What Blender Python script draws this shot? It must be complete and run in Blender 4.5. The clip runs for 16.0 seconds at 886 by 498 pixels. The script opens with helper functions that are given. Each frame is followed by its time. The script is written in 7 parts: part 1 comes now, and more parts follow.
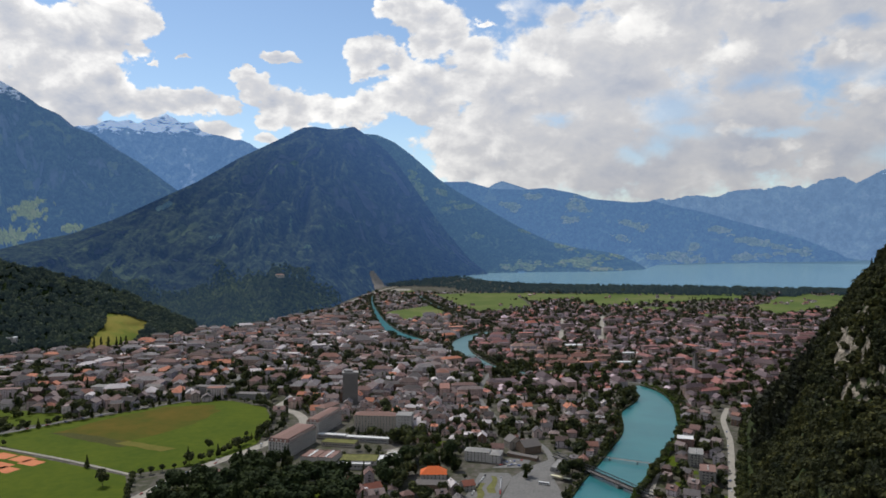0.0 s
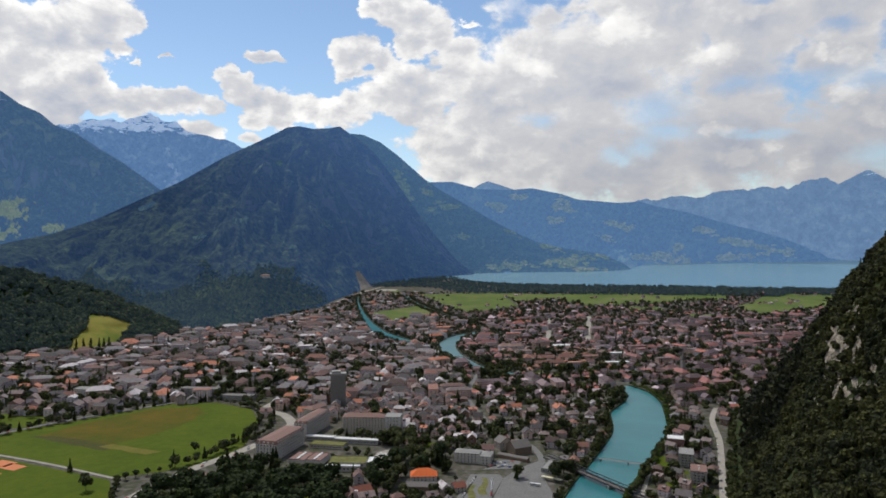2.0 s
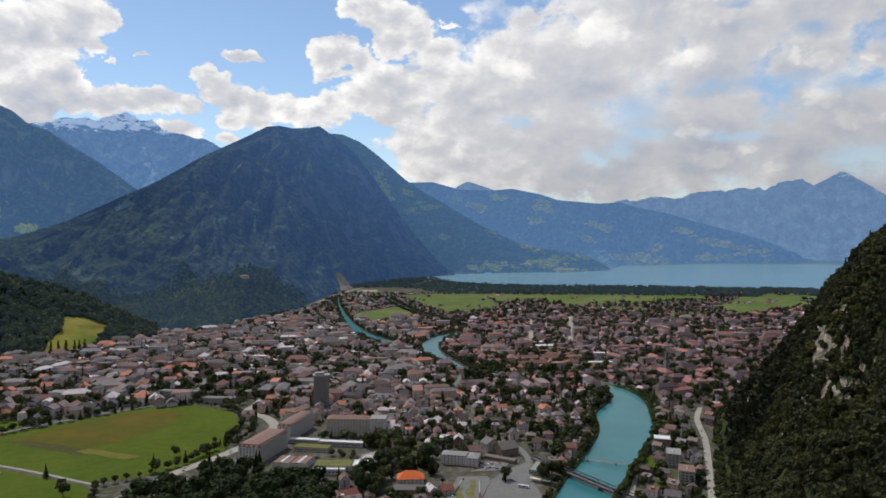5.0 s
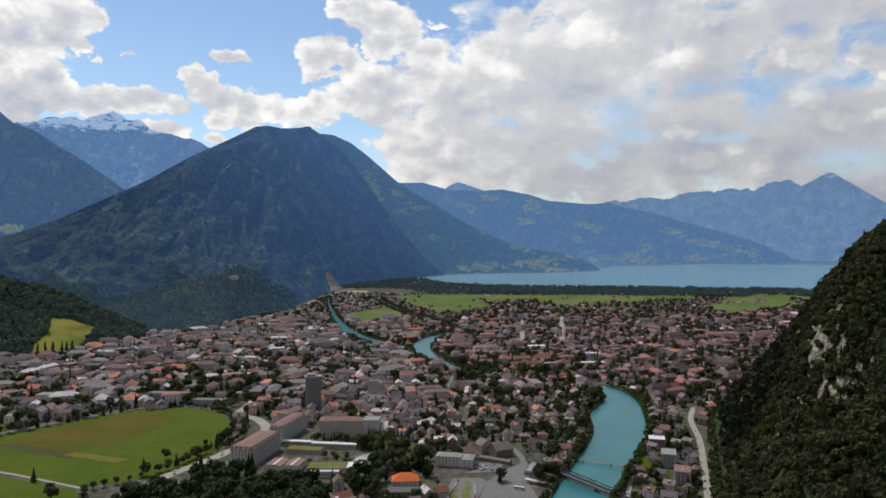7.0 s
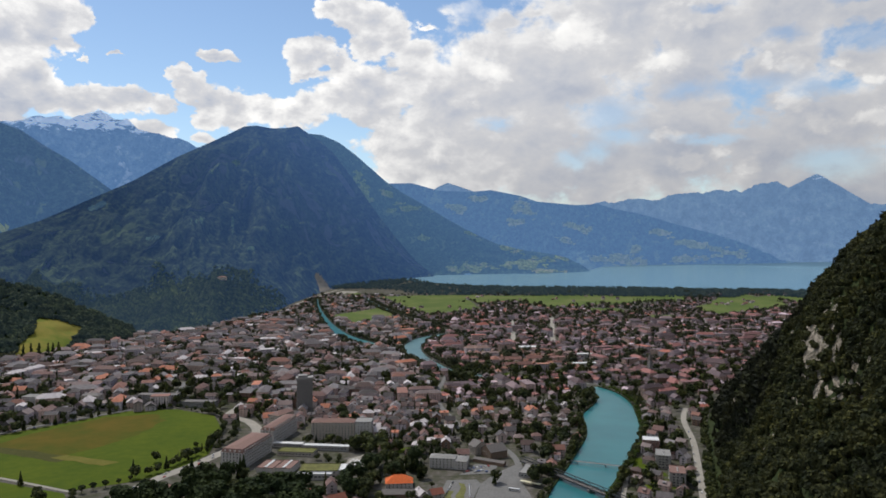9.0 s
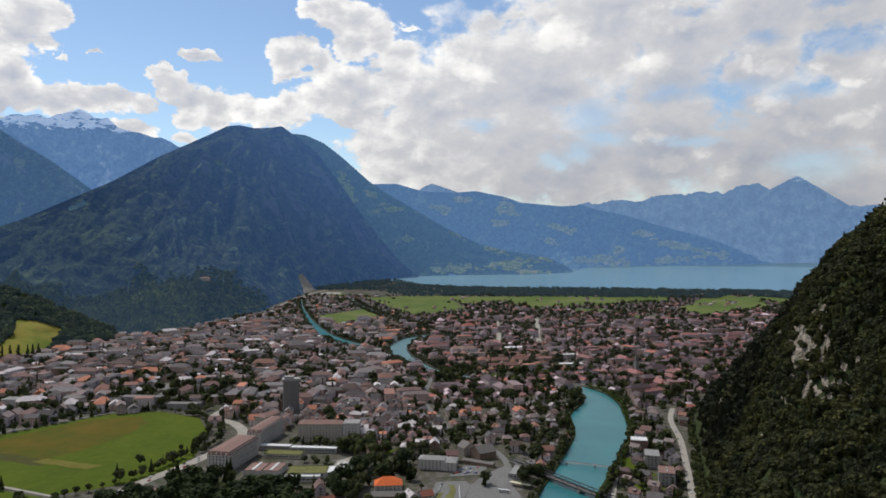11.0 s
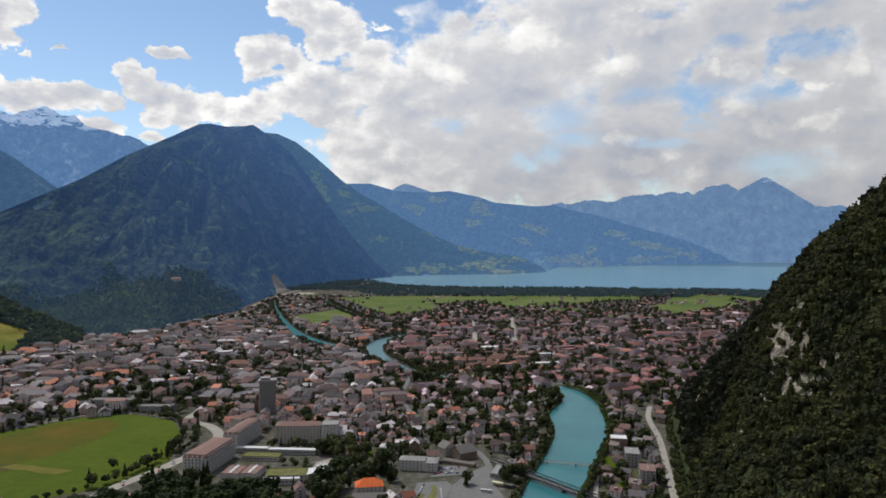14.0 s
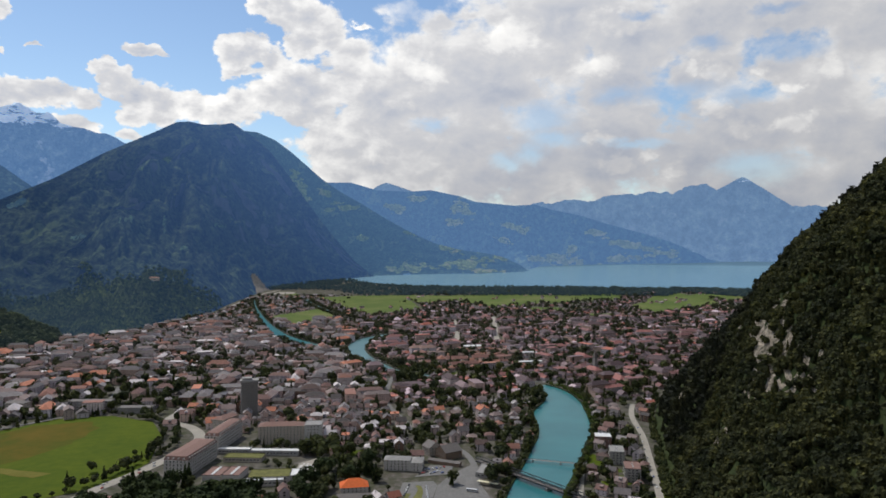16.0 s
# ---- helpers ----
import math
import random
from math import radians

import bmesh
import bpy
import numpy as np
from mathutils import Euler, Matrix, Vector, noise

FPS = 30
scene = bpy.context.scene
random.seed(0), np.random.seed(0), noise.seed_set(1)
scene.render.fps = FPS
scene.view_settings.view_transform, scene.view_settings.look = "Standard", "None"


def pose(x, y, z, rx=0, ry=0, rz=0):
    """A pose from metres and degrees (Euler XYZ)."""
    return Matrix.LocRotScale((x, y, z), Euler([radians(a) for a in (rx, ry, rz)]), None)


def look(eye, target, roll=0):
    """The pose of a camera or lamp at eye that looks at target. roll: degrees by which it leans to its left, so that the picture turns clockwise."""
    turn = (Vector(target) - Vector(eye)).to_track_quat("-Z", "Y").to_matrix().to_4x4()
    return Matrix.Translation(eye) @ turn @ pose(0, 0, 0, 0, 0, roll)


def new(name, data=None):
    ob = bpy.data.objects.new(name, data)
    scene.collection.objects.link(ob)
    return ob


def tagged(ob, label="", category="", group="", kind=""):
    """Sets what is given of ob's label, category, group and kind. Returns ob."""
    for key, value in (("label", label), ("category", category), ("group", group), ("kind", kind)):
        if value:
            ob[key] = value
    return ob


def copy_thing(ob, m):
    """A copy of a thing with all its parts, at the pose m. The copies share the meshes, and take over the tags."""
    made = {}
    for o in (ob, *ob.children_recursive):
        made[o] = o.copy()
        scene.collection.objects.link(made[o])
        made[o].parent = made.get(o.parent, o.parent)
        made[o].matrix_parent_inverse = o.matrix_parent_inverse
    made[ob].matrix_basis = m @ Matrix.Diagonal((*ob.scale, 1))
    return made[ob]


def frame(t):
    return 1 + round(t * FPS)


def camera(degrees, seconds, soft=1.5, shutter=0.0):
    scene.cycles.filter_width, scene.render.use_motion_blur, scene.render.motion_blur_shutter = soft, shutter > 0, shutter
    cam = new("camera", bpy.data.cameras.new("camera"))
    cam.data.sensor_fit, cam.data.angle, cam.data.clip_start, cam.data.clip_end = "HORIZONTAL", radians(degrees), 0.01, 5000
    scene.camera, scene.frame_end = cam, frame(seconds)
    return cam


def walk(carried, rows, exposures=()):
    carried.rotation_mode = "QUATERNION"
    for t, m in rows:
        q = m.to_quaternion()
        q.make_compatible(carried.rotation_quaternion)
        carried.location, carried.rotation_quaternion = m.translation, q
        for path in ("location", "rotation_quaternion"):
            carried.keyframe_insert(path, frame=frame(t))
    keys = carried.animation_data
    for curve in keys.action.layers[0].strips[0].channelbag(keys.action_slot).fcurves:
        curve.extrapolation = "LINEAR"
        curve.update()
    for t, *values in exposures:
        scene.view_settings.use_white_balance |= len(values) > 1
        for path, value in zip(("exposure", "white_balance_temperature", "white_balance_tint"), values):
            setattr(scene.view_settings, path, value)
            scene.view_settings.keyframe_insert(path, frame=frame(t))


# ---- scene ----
cam = camera(63.96, 16.0, soft=1.7)
ROWS = [
    (0.0, 0.00, -0.00, 270.00, -0.000, -0.852, -0.088),
    (0.5, -1.59, 1.96, 269.87, -0.314, -0.862, -0.099),
    (1.0, -3.09, 3.85, 269.68, -0.616, -0.861, -0.097),
    (1.5, -4.52, 5.62, 269.38, -0.901, -0.838, -0.087),
    (2.0, -5.90, 7.34, 269.03, -1.207, -0.818, -0.075),
    (2.5, -7.33, 9.13, 268.75, -1.504, -0.798, -0.091),
    (3.0, -8.83, 10.95, 268.50, -1.815, -0.794, -0.093),
    (3.5, -10.36, 12.77, 268.24, -2.116, -0.780, -0.087),
    (4.0, -11.78, 14.51, 268.00, -2.407, -0.777, -0.071),
    (6.5, -19.09, 23.07, 266.67, -3.549, -0.723, -0.072),
    (7.0, -20.58, 24.79, 266.48, -3.785, -0.707, -0.074),
    (7.5, -22.14, 26.50, 266.28, -4.010, -0.676, -0.051),
    (8.0, -23.67, 28.22, 266.02, -4.199, -0.657, -0.024),
    (8.5, -25.18, 29.88, 265.75, -4.449, -0.646, -0.004),
    (9.0, -26.80, 31.37, 265.45, -4.721, -0.634, 0.008),
    (11.5, -35.10, 37.96, 264.20, -6.407, -0.537, 0.097),
    (12.0, -36.67, 39.31, 263.88, -6.706, -0.526, 0.100),
    (12.5, -38.23, 40.64, 263.51, -7.013, -0.513, 0.102),
    (13.0, -39.73, 41.92, 263.15, -7.446, -0.509, 0.119),
    (13.5, -41.18, 43.15, 262.84, -7.886, -0.511, 0.094),
    (14.0, -42.58, 44.43, 262.59, -8.321, -0.536, 0.080),
    (14.5, -43.85, 45.73, 262.36, -8.736, -0.540, 0.097),
    (15.0, -45.07, 47.06, 262.06, -9.149, -0.548, 0.095),
    (15.5, -46.25, 48.43, 261.73, -9.554, -0.558, 0.094),
    (16.0, -47.46, 49.82, 261.36, -9.925, -0.577, 0.078),
]
# seconds, place, yaw, pitch, roll
walk(cam, [(t, Matrix.Translation((x, y, z)) @ pose(0, 0, 0, 90 + pitch, 0, yaw) @ pose(0, 0, 0, 0, 0, roll)) for t, x, y, z, yaw, pitch, roll in ROWS])

# ---- light ----
SUN_AZ, SUN_EL = -33.0, 54.0          # degrees to the right of +y, and up
world = bpy.data.worlds.new("world")
scene.world = world
world.use_nodes = True
wn, wl = world.node_tree.nodes, world.node_tree.links
wn.clear()


def wnode(kind, **values):
    n = wn.new(kind)
    for key, value in values.items():
        n.inputs[key].default_value = value
    return n


def wmath(op, a, b=None, clamp=False):
    n = wn.new("ShaderNodeMath")
    n.operation, n.use_clamp = op, clamp
    for i, v in enumerate((a, b)):
        if v is None:
            continue
        if isinstance(v, (int, float)):
            n.inputs[i].default_value = v
        else:
            wl.new(v, n.inputs[i])
    return n.outputs[0]


def towards(az, el):
    return Vector((math.sin(radians(az)) * math.cos(radians(el)), math.cos(radians(az)) * math.cos(radians(el)), math.sin(radians(el))))


sky = wn.new("ShaderNodeTexSky")
sky.sky_type, sky.sun_disc = "NISHITA", False
sky.sun_elevation, sky.sun_rotation = radians(SUN_EL), radians(SUN_AZ)
sky.air_density, sky.dust_density, sky.ozone_density = 1.0, 0.15, 2.5
way = wn.new("ShaderNodeTexCoord").outputs["Generated"]
flat = wn.new("ShaderNodeVectorMath")
flat.operation = "MULTIPLY"
flat.inputs[1].default_value = (1, 1, 1.5)
wl.new(way, flat.inputs[0])
xyz = wn.new("ShaderNodeSeparateXYZ")
wl.new(way, xyz.inputs[0])
round_ = wmath("ARCTAN2", xyz.outputs["X"], xyz.outputs["Y"])
rise_ = wmath("DIVIDE", xyz.outputs["Z"], wmath("MAXIMUM", wmath("SQRT", wmath("SUBTRACT", 1.0, wmath("MULTIPLY", xyz.outputs["Z"], xyz.outputs["Z"]))), 0.05))
# cumulus: azimuth in radians, tangent of the elevation, half width, half height
HEADS_WEST = [(-0.417, 0.282, 0.047, 0.039), (-0.384, 0.281, 0.023, 0.022), (-0.440, 0.251, 0.040, 0.035), (-0.402, 0.244, 0.022, 0.017), (-0.386, 0.228, 0.008, 0.008), (-0.429, 0.179, 0.033, 0.027), (-0.387, 0.171, 0.028, 0.021), (-0.337, 0.179, 0.035, 0.018), (-0.297, 0.181, 0.020, 0.015), (-0.440, 0.201, 0.026, 0.031), (-0.308, 0.140, 0.034, 0.022), (-0.340, 0.239, 0.013, 0.004), (-0.237, 0.245, 0.024, 0.010), (-0.219, 0.242, 0.016, 0.007), (-0.277, 0.223, 0.012, 0.015), (-0.261, 0.202, 0.021, 0.022), (-0.237, 0.185, 0.027, 0.022), (-0.201, 0.176, 0.035, 0.028), (-0.158, 0.177, 0.037, 0.025), (-0.244, 0.159, 0.021, 0.014), (-0.247, 0.134, 0.018, 0.012), (-0.474, 0.256, 0.050, 0.053), (-0.480, 0.163, 0.050, 0.038)]
HEADS_MIDDLE = [(-0.511, 0.236, 0.054, 0.059), (-0.527, 0.177, 0.053, 0.051), (-0.551, 0.266, 0.051, 0.064), (-0.369, 0.180, 0.050, 0.019), (-0.113, 0.248, 0.033, 0.030), (-0.094, 0.262, 0.031, 0.029), (-0.069, 0.243, 0.030, 0.029), (-0.105, 0.228, 0.035, 0.009), (-0.048, 0.324, 0.037, 0.027), (-0.013, 0.306, 0.043, 0.038), (0.014, 0.288, 0.029, 0.031), (-0.025, 0.271, 0.030, 0.023), (-0.075, 0.325, 0.018, 0.013), (-0.060, 0.203, 0.053, 0.031), (-0.113, 0.181, 0.043, 0.027), (-0.005, 0.197, 0.063, 0.054), (0.050, 0.221, 0.064, 0.055), (0.042, 0.265, 0.033, 0.027), (0.066, 0.305, 0.020, 0.007), (0.169, 0.309, 0.041, 0.027), (0.129, 0.270, 0.055, 0.040), (0.255, 0.314, 0.063, 0.031), (0.208, 0.318, 0.036, 0.020)]
SHEET = [(0.129, 0.190, 0.119, 0.109), (0.232, 0.237, 0.126, 0.100), (0.325, 0.280, 0.122, 0.089), (0.428, 0.280, 0.107, 0.078), (0.526, 0.284, 0.108, 0.050), (0.287, 0.102, 0.124, 0.072), (0.193, 0.111, 0.109, 0.082), (0.082, 0.127, 0.101, 0.073), (0.400, 0.122, 0.101, 0.079), (0.500, 0.111, 0.086, 0.068), (0.585, 0.149, 0.109, 0.049), (0.669, 0.170, 0.079, 0.101), (0.526, 0.226, 0.054, 0.030), (0.616, 0.217, 0.042, 0.027), (0.604, 0.071, 0.114, 0.065), (0.719, 0.243, 0.074, 0.068), (0.736, 0.111, 0.073, 0.089), (0.621, 0.285, 0.084, 0.032), (0.400, 0.199, 0.067, 0.053)]
TOWERS = [(0.512, 0.236, 0.017, 0.012), (0.543, 0.221, 0.026, 0.017), (0.597, 0.219, 0.019, 0.015), (0.622, 0.197, 0.017, 0.011), (0.669, 0.214, 0.026, 0.028), (0.536, 0.171, 0.030, 0.018), (0.569, 0.151, 0.033, 0.020), (0.628, 0.150, 0.038, 0.018), (0.454, 0.117, 0.024, 0.022), (0.418, 0.103, 0.027, 0.021), (0.385, 0.142, 0.025, 0.012), (0.482, 0.097, 0.035, 0.022), (0.378, 0.238, 0.051, 0.026), (0.255, 0.291, 0.072, 0.036), (0.407, 0.297, 0.075, 0.031), (0.153, 0.238, 0.064, 0.040), (0.121, 0.190, 0.037, 0.018), (0.050, 0.308, 0.027, 0.022)]
GAPS = [(0.318, 0.175, 0.053, 0.030), (0.329, 0.144, 0.044, 0.018), (0.295, 0.125, 0.035, 0.020), (0.485, 0.204, 0.087, 0.019), (0.566, 0.190, 0.044, 0.013), (0.414, 0.198, 0.050, 0.017), (0.153, 0.165, 0.040, 0.011), (0.260, 0.114, 0.030, 0.016), (0.634, 0.242, 0.048, 0.017), (0.603, 0.260, 0.029, 0.010), (0.443, 0.136, 0.057, 0.009), (0.592, 0.099, 0.079, 0.021), (0.443, 0.305, 0.025, 0.009), (0.609, 0.296, 0.042, 0.008), (0.526, 0.263, 0.038, 0.012), (0.129, 0.325, 0.037, 0.022)]


def wnoise(scale, detail, rough, vector, distortion=0.0):
    n = wnode("ShaderNodeTexNoise", Scale=scale, Detail=detail, Roughness=rough, Distortion=distortion)
    wl.new(vector, n.inputs["Vector"])
    return n


def wvec(op, a, b, c=None):
    n = wn.new("ShaderNodeVectorMath")
    n.operation = op
    for i, v in enumerate((a, b, c)):
        if v is None:
            continue
        if isinstance(v, tuple):
            n.inputs[i].default_value = v
        else:
            wl.new(v, n.inputs[i])
    return n


def wstep(value, lo, hi, to_lo=0.0, to_hi=1.0):
    n = wn.new("ShaderNodeMapRange")
    n.interpolation_type = "SMOOTHSTEP"
    for key, v in (("Value", value), ("From Min", lo), ("From Max", hi), ("To Min", to_lo), ("To Max", to_hi)):
        if isinstance(v, (int, float)):
            n.inputs[key].default_value = v
        else:
            wl.new(v, n.inputs[key])
    return n.outputs[0]


place_ = wn.new("ShaderNodeCombineXYZ")
wl.new(round_, place_.inputs[0]), wl.new(rise_, place_.inputs[1])
broad = wvec("MULTIPLY_ADD", wnoise(9.0, 4.0, 0.6, flat.outputs[0]).outputs["Color"], (0.055, 0.035, 0.0), (-0.0275, -0.0175, 0.0))
fine = wvec("MULTIPLY_ADD", wnoise(38.0, 4.0, 0.6, flat.outputs[0]).outputs["Color"], (0.034, 0.026, 0.0), (-0.017, -0.013, 0.0))
ragged = wvec("ADD", wvec("ADD", place_.outputs[0], broad.outputs[0]).outputs[0], fine.outputs[0]).outputs[0]


def heap(lumps, soft):
    """How far inside the nearest of some round lumps: 1 in the middle, 0 at the edge, below 0 outside."""
    total = None
    for u, v, w, h in lumps:
        d = wvec("MULTIPLY_ADD", ragged, (1 / w, 1 / h, 0.0), (-u / w, -v / h, 0.0))
        r = wn.new("ShaderNodeVectorMath")
        r.operation = "LENGTH"
        wl.new(d.outputs[0], r.inputs[0])
        k = wmath("SUBTRACT", 1.0, r.outputs["Value"])
        if total is None:
            total = k
        else:
            m = wn.new("ShaderNodeMath")
            m.operation = "SMOOTH_MAX"
            wl.new(total, m.inputs[0]), wl.new(k, m.inputs[1])
            m.inputs[2].default_value = soft
            total = m.outputs[0]
    return wmath("MAXIMUM", total, -1.0)


puffs = wnoise(15.0, 9.0, 0.60, flat.outputs[0], 0.2)
lumps = wnoise(5.0, 7.0, 0.58, flat.outputs[0], 0.3)
billow = wnode("ShaderNodeTexVoronoi", Scale=20.0, Detail=3.0, Roughness=0.55)
billow.feature = "SMOOTH_F1"
billow.inputs["Smoothness"].default_value = 0.6
wl.new(flat.outputs[0], billow.inputs["Vector"])
# the sky goes on in the same way behind the flight
behind = wmath("MULTIPLY", wstep(wmath("ABSOLUTE", round_), 0.75, 0.95), wmath("ADD", wmath("MULTIPLY", wmath("SUBTRACT", lumps.outputs["Fac"], 0.44), 6.0), 1.0))
cover = wmath("MAXIMUM", wmath("ADD", wmath("MAXIMUM", heap(HEADS_WEST, 0.25), heap(HEADS_MIDDLE, 0.25)), 0.16), wmath("MAXIMUM", wmath("ADD", heap(SHEET, 0.45), 0.42), wmath("SUBTRACT", behind, 1.0)))
grain = wmath("ADD", wmath("MULTIPLY", wmath("SUBTRACT", puffs.outputs["Fac"], 0.5), 2.5), wmath("MULTIPLY", wmath("SUBTRACT", 0.40, billow.outputs["Distance"]), 0.55))
depth = wmath("ADD", wmath("ADD", wmath("MULTIPLY", cover, 1.3), 0.10), grain)
shift = wvec("ADD", flat.outputs[0], (-0.008, 0.0, 0.020))
puffs2 = wnoise(15.0, 7.0, 0.60, shift.outputs[0], 0.2)
# crisp heads in the west, a softer sheet in the east
edge = wstep(depth, 0.0, wstep(round_, -0.05, 0.20, 0.28, 0.75))
gap = wstep(wmath("ADD", heap(GAPS, 0.3), wmath("MULTIPLY", wmath("SUBTRACT", puffs.outputs["Fac"], 0.5), 1.1)), -0.10, 0.95, 0.0, 0.62)
edge = wmath("MULTIPLY", edge, wmath("SUBTRACT", 1.0, gap))
# sunlit heads and greyer bellies
tower = wmath("MULTIPLY", wstep(wmath("ADD", heap(TOWERS, 0.15), wmath("MULTIPLY", grain, 0.8)), -0.05, 0.5), 0.16)
tone = wn.new("ShaderNodeValToRGB")
tone.color_ramp.elements[0].position, tone.color_ramp.elements[0].color = 0.22, (0.42, 0.46, 0.55, 1)
tone.color_ramp.elements[1].position, tone.color_ramp.elements[1].color = 0.76, (0.97, 0.96, 0.94, 1)
middle = tone.color_ramp.elements.new(0.50)
middle.color = (0.62, 0.625, 0.65, 1)
lit = wmath("MULTIPLY", wmath("SUBTRACT", puffs.outputs["Fac"], puffs2.outputs["Fac"]), wstep(round_, -0.1, 0.25, 1.1, 0.55))
belly = wstep(depth, 0.25, 1.5, 0.10, -0.08)
shade_ = wmath("ADD", wmath("ADD", wmath("MULTIPLY", wmath("SUBTRACT", lumps.outputs["Fac"], 0.5), 0.70), 0.51), wmath("ADD", wmath("ADD", lit, tower), wmath("ADD", belly, wstep(round_, 0.0, 0.35, 0.0, -0.05))))
wl.new(shade_, tone.inputs[0])
air = wn.new("ShaderNodeBackground")
air.inputs["Strength"].default_value = 0.115
wl.new(sky.outputs[0], air.inputs["Color"])
cloud = wn.new("ShaderNodeBackground")
wl.new(tone.outputs[0], cloud.inputs["Color"])
# clouds low over the horizon lie far off and are dimmer, those near the sun are brighter
dot = wvec("DOT_PRODUCT", way, tuple(towards(SUN_AZ, SUN_EL)))
# unseen clouds opposite the sun are raised up to 1.6 times as added fill
wl.new(wmath("MULTIPLY", wstep(xyz.outputs["Z"], 0.02, 0.22, 0.86, 1.0), wmath("MULTIPLY", wstep(dot.outputs["Value"], 0.25, 0.80, 0.90, 1.12), wstep(dot.outputs["Value"], -0.6, 0.25, 1.6, 1.0))), cloud.inputs["Strength"])
mix = wn.new("ShaderNodeMixShader")
wl.new(edge, mix.inputs[0]), wl.new(air.outputs[0], mix.inputs[1]), wl.new(cloud.outputs[0], mix.inputs[2])
wl.new(mix.outputs[0], wn.new("ShaderNodeOutputWorld").inputs["Surface"])

lamp = bpy.data.lights.new("sun", "SUN")
lamp.energy, lamp.angle, lamp.color = 3.45, radians(0.6), (1.0, 0.95, 0.88)
sun = new("sun", lamp)
sun.matrix_world = look(tuple(towards(SUN_AZ, SUN_EL) * 900), (0, 0, 0))

# ---- materials ----


def nodes_of(name, rough=0.9, spec=0.2):
    m = bpy.data.materials.new(name)
    m.use_nodes = True
    n, l = m.node_tree.nodes, m.node_tree.links
    b = n["Principled BSDF"]
    b.inputs["Roughness"].default_value = rough
    b.inputs["Specular IOR Level"].default_value = spec
    return m, n, l, b


def ramp_of(n, stops):
    r = n.new("ShaderNodeValToRGB")
    e = r.color_ramp.elements
    while len(e) < len(stops):
        e.new(0.5)
    for k, (p, c) in zip(e, stops):
        k.position, k.color = p, (*c, 1)
    return r


def noise_of(n, l, scale, detail=6.0, rough=0.6, squash=None):
    t = n.new("ShaderNodeTexNoise")
    t.inputs["Scale"].default_value, t.inputs["Detail"].default_value, t.inputs["Roughness"].default_value = scale, detail, rough
    g = n.new("ShaderNodeNewGeometry")
    if squash:
        v = n.new("ShaderNodeVectorMath")
        v.operation = "MULTIPLY"
        v.inputs[1].default_value = squash
        l.new(g.outputs["Position"], v.inputs[0]), l.new(v.outputs[0], t.inputs["Vector"])
    else:
        l.new(g.outputs["Position"], t.inputs["Vector"])
    return t


def blend_of(n, l, a, b, fac, mode="MIX"):
    x = n.new("ShaderNodeMix")
    x.data_type, x.blend_type = "RGBA", mode
    for i, v in ((6, a), (7, b), (0, fac)):
        if isinstance(v, (int, float)):
            x.inputs[i].default_value = v
        elif isinstance(v, tuple):
            x.inputs[i].default_value = (*v, 1)
        else:
            l.new(v, x.inputs[i])
    return x.outputs[2]


def bump_of(n, l, b, height, strength, distance):
    k = n.new("ShaderNodeBump")
    k.inputs["Strength"].default_value, k.inputs["Distance"].default_value = strength, distance
    l.new(height, k.inputs["Height"]), l.new(k.outputs[0], b.inputs["Normal"])


def earth(name, coarse, fine, scale=0.01, grain=0.15, weight=0.5, rough=0.95, spec=0.1, bump=0.0, distance=1.0):
    """Two scales of uneven colour: broad patches and fine grain."""
    m, n, l, b = nodes_of(name, rough, spec)
    t1, t2 = noise_of(n, l, scale), noise_of(n, l, grain, 5.0, 0.65)
    r1, r2 = ramp_of(n, coarse), ramp_of(n, fine)
    l.new(t1.outputs["Fac"], r1.inputs[0]), l.new(t2.outputs["Fac"], r2.inputs[0])
    l.new(blend_of(n, l, r1.outputs[0], r2.outputs[0], weight), b.inputs["Base Color"])
    if bump:
        bump_of(n, l, b, t2.outputs["Fac"], bump, distance)
    return m


def shade_by(name, source, stops, scale=0.3, rough=0.85, dirt=0.35, spec=0.2):
    """Colours that differ from house to house (Object Info) or from piece to piece (island), with weathering."""
    m, n, l, b = nodes_of(name, rough, spec)
    s = n.new("ShaderNodeObjectInfo") if source == "object" else n.new("ShaderNodeNewGeometry")
    r = ramp_of(n, stops)
    r.color_ramp.interpolation = "CONSTANT"
    l.new(s.outputs["Random" if source == "object" else "Random Per Island"], r.inputs[0])
    t = noise_of(n, l, scale, 6.0, 0.7)
    d = ramp_of(n, [(0.3, (1 - dirt,) * 3), (0.7, (1.0,) * 3)])
    l.new(t.outputs["Fac"], d.inputs[0])
    l.new(blend_of(n, l, r.outputs[0], d.outputs[0], 1.0, "MULTIPLY"), b.inputs["Base Color"])
    bump_of(n, l, b, t.outputs["Fac"], 0.3, 0.2)
    return m


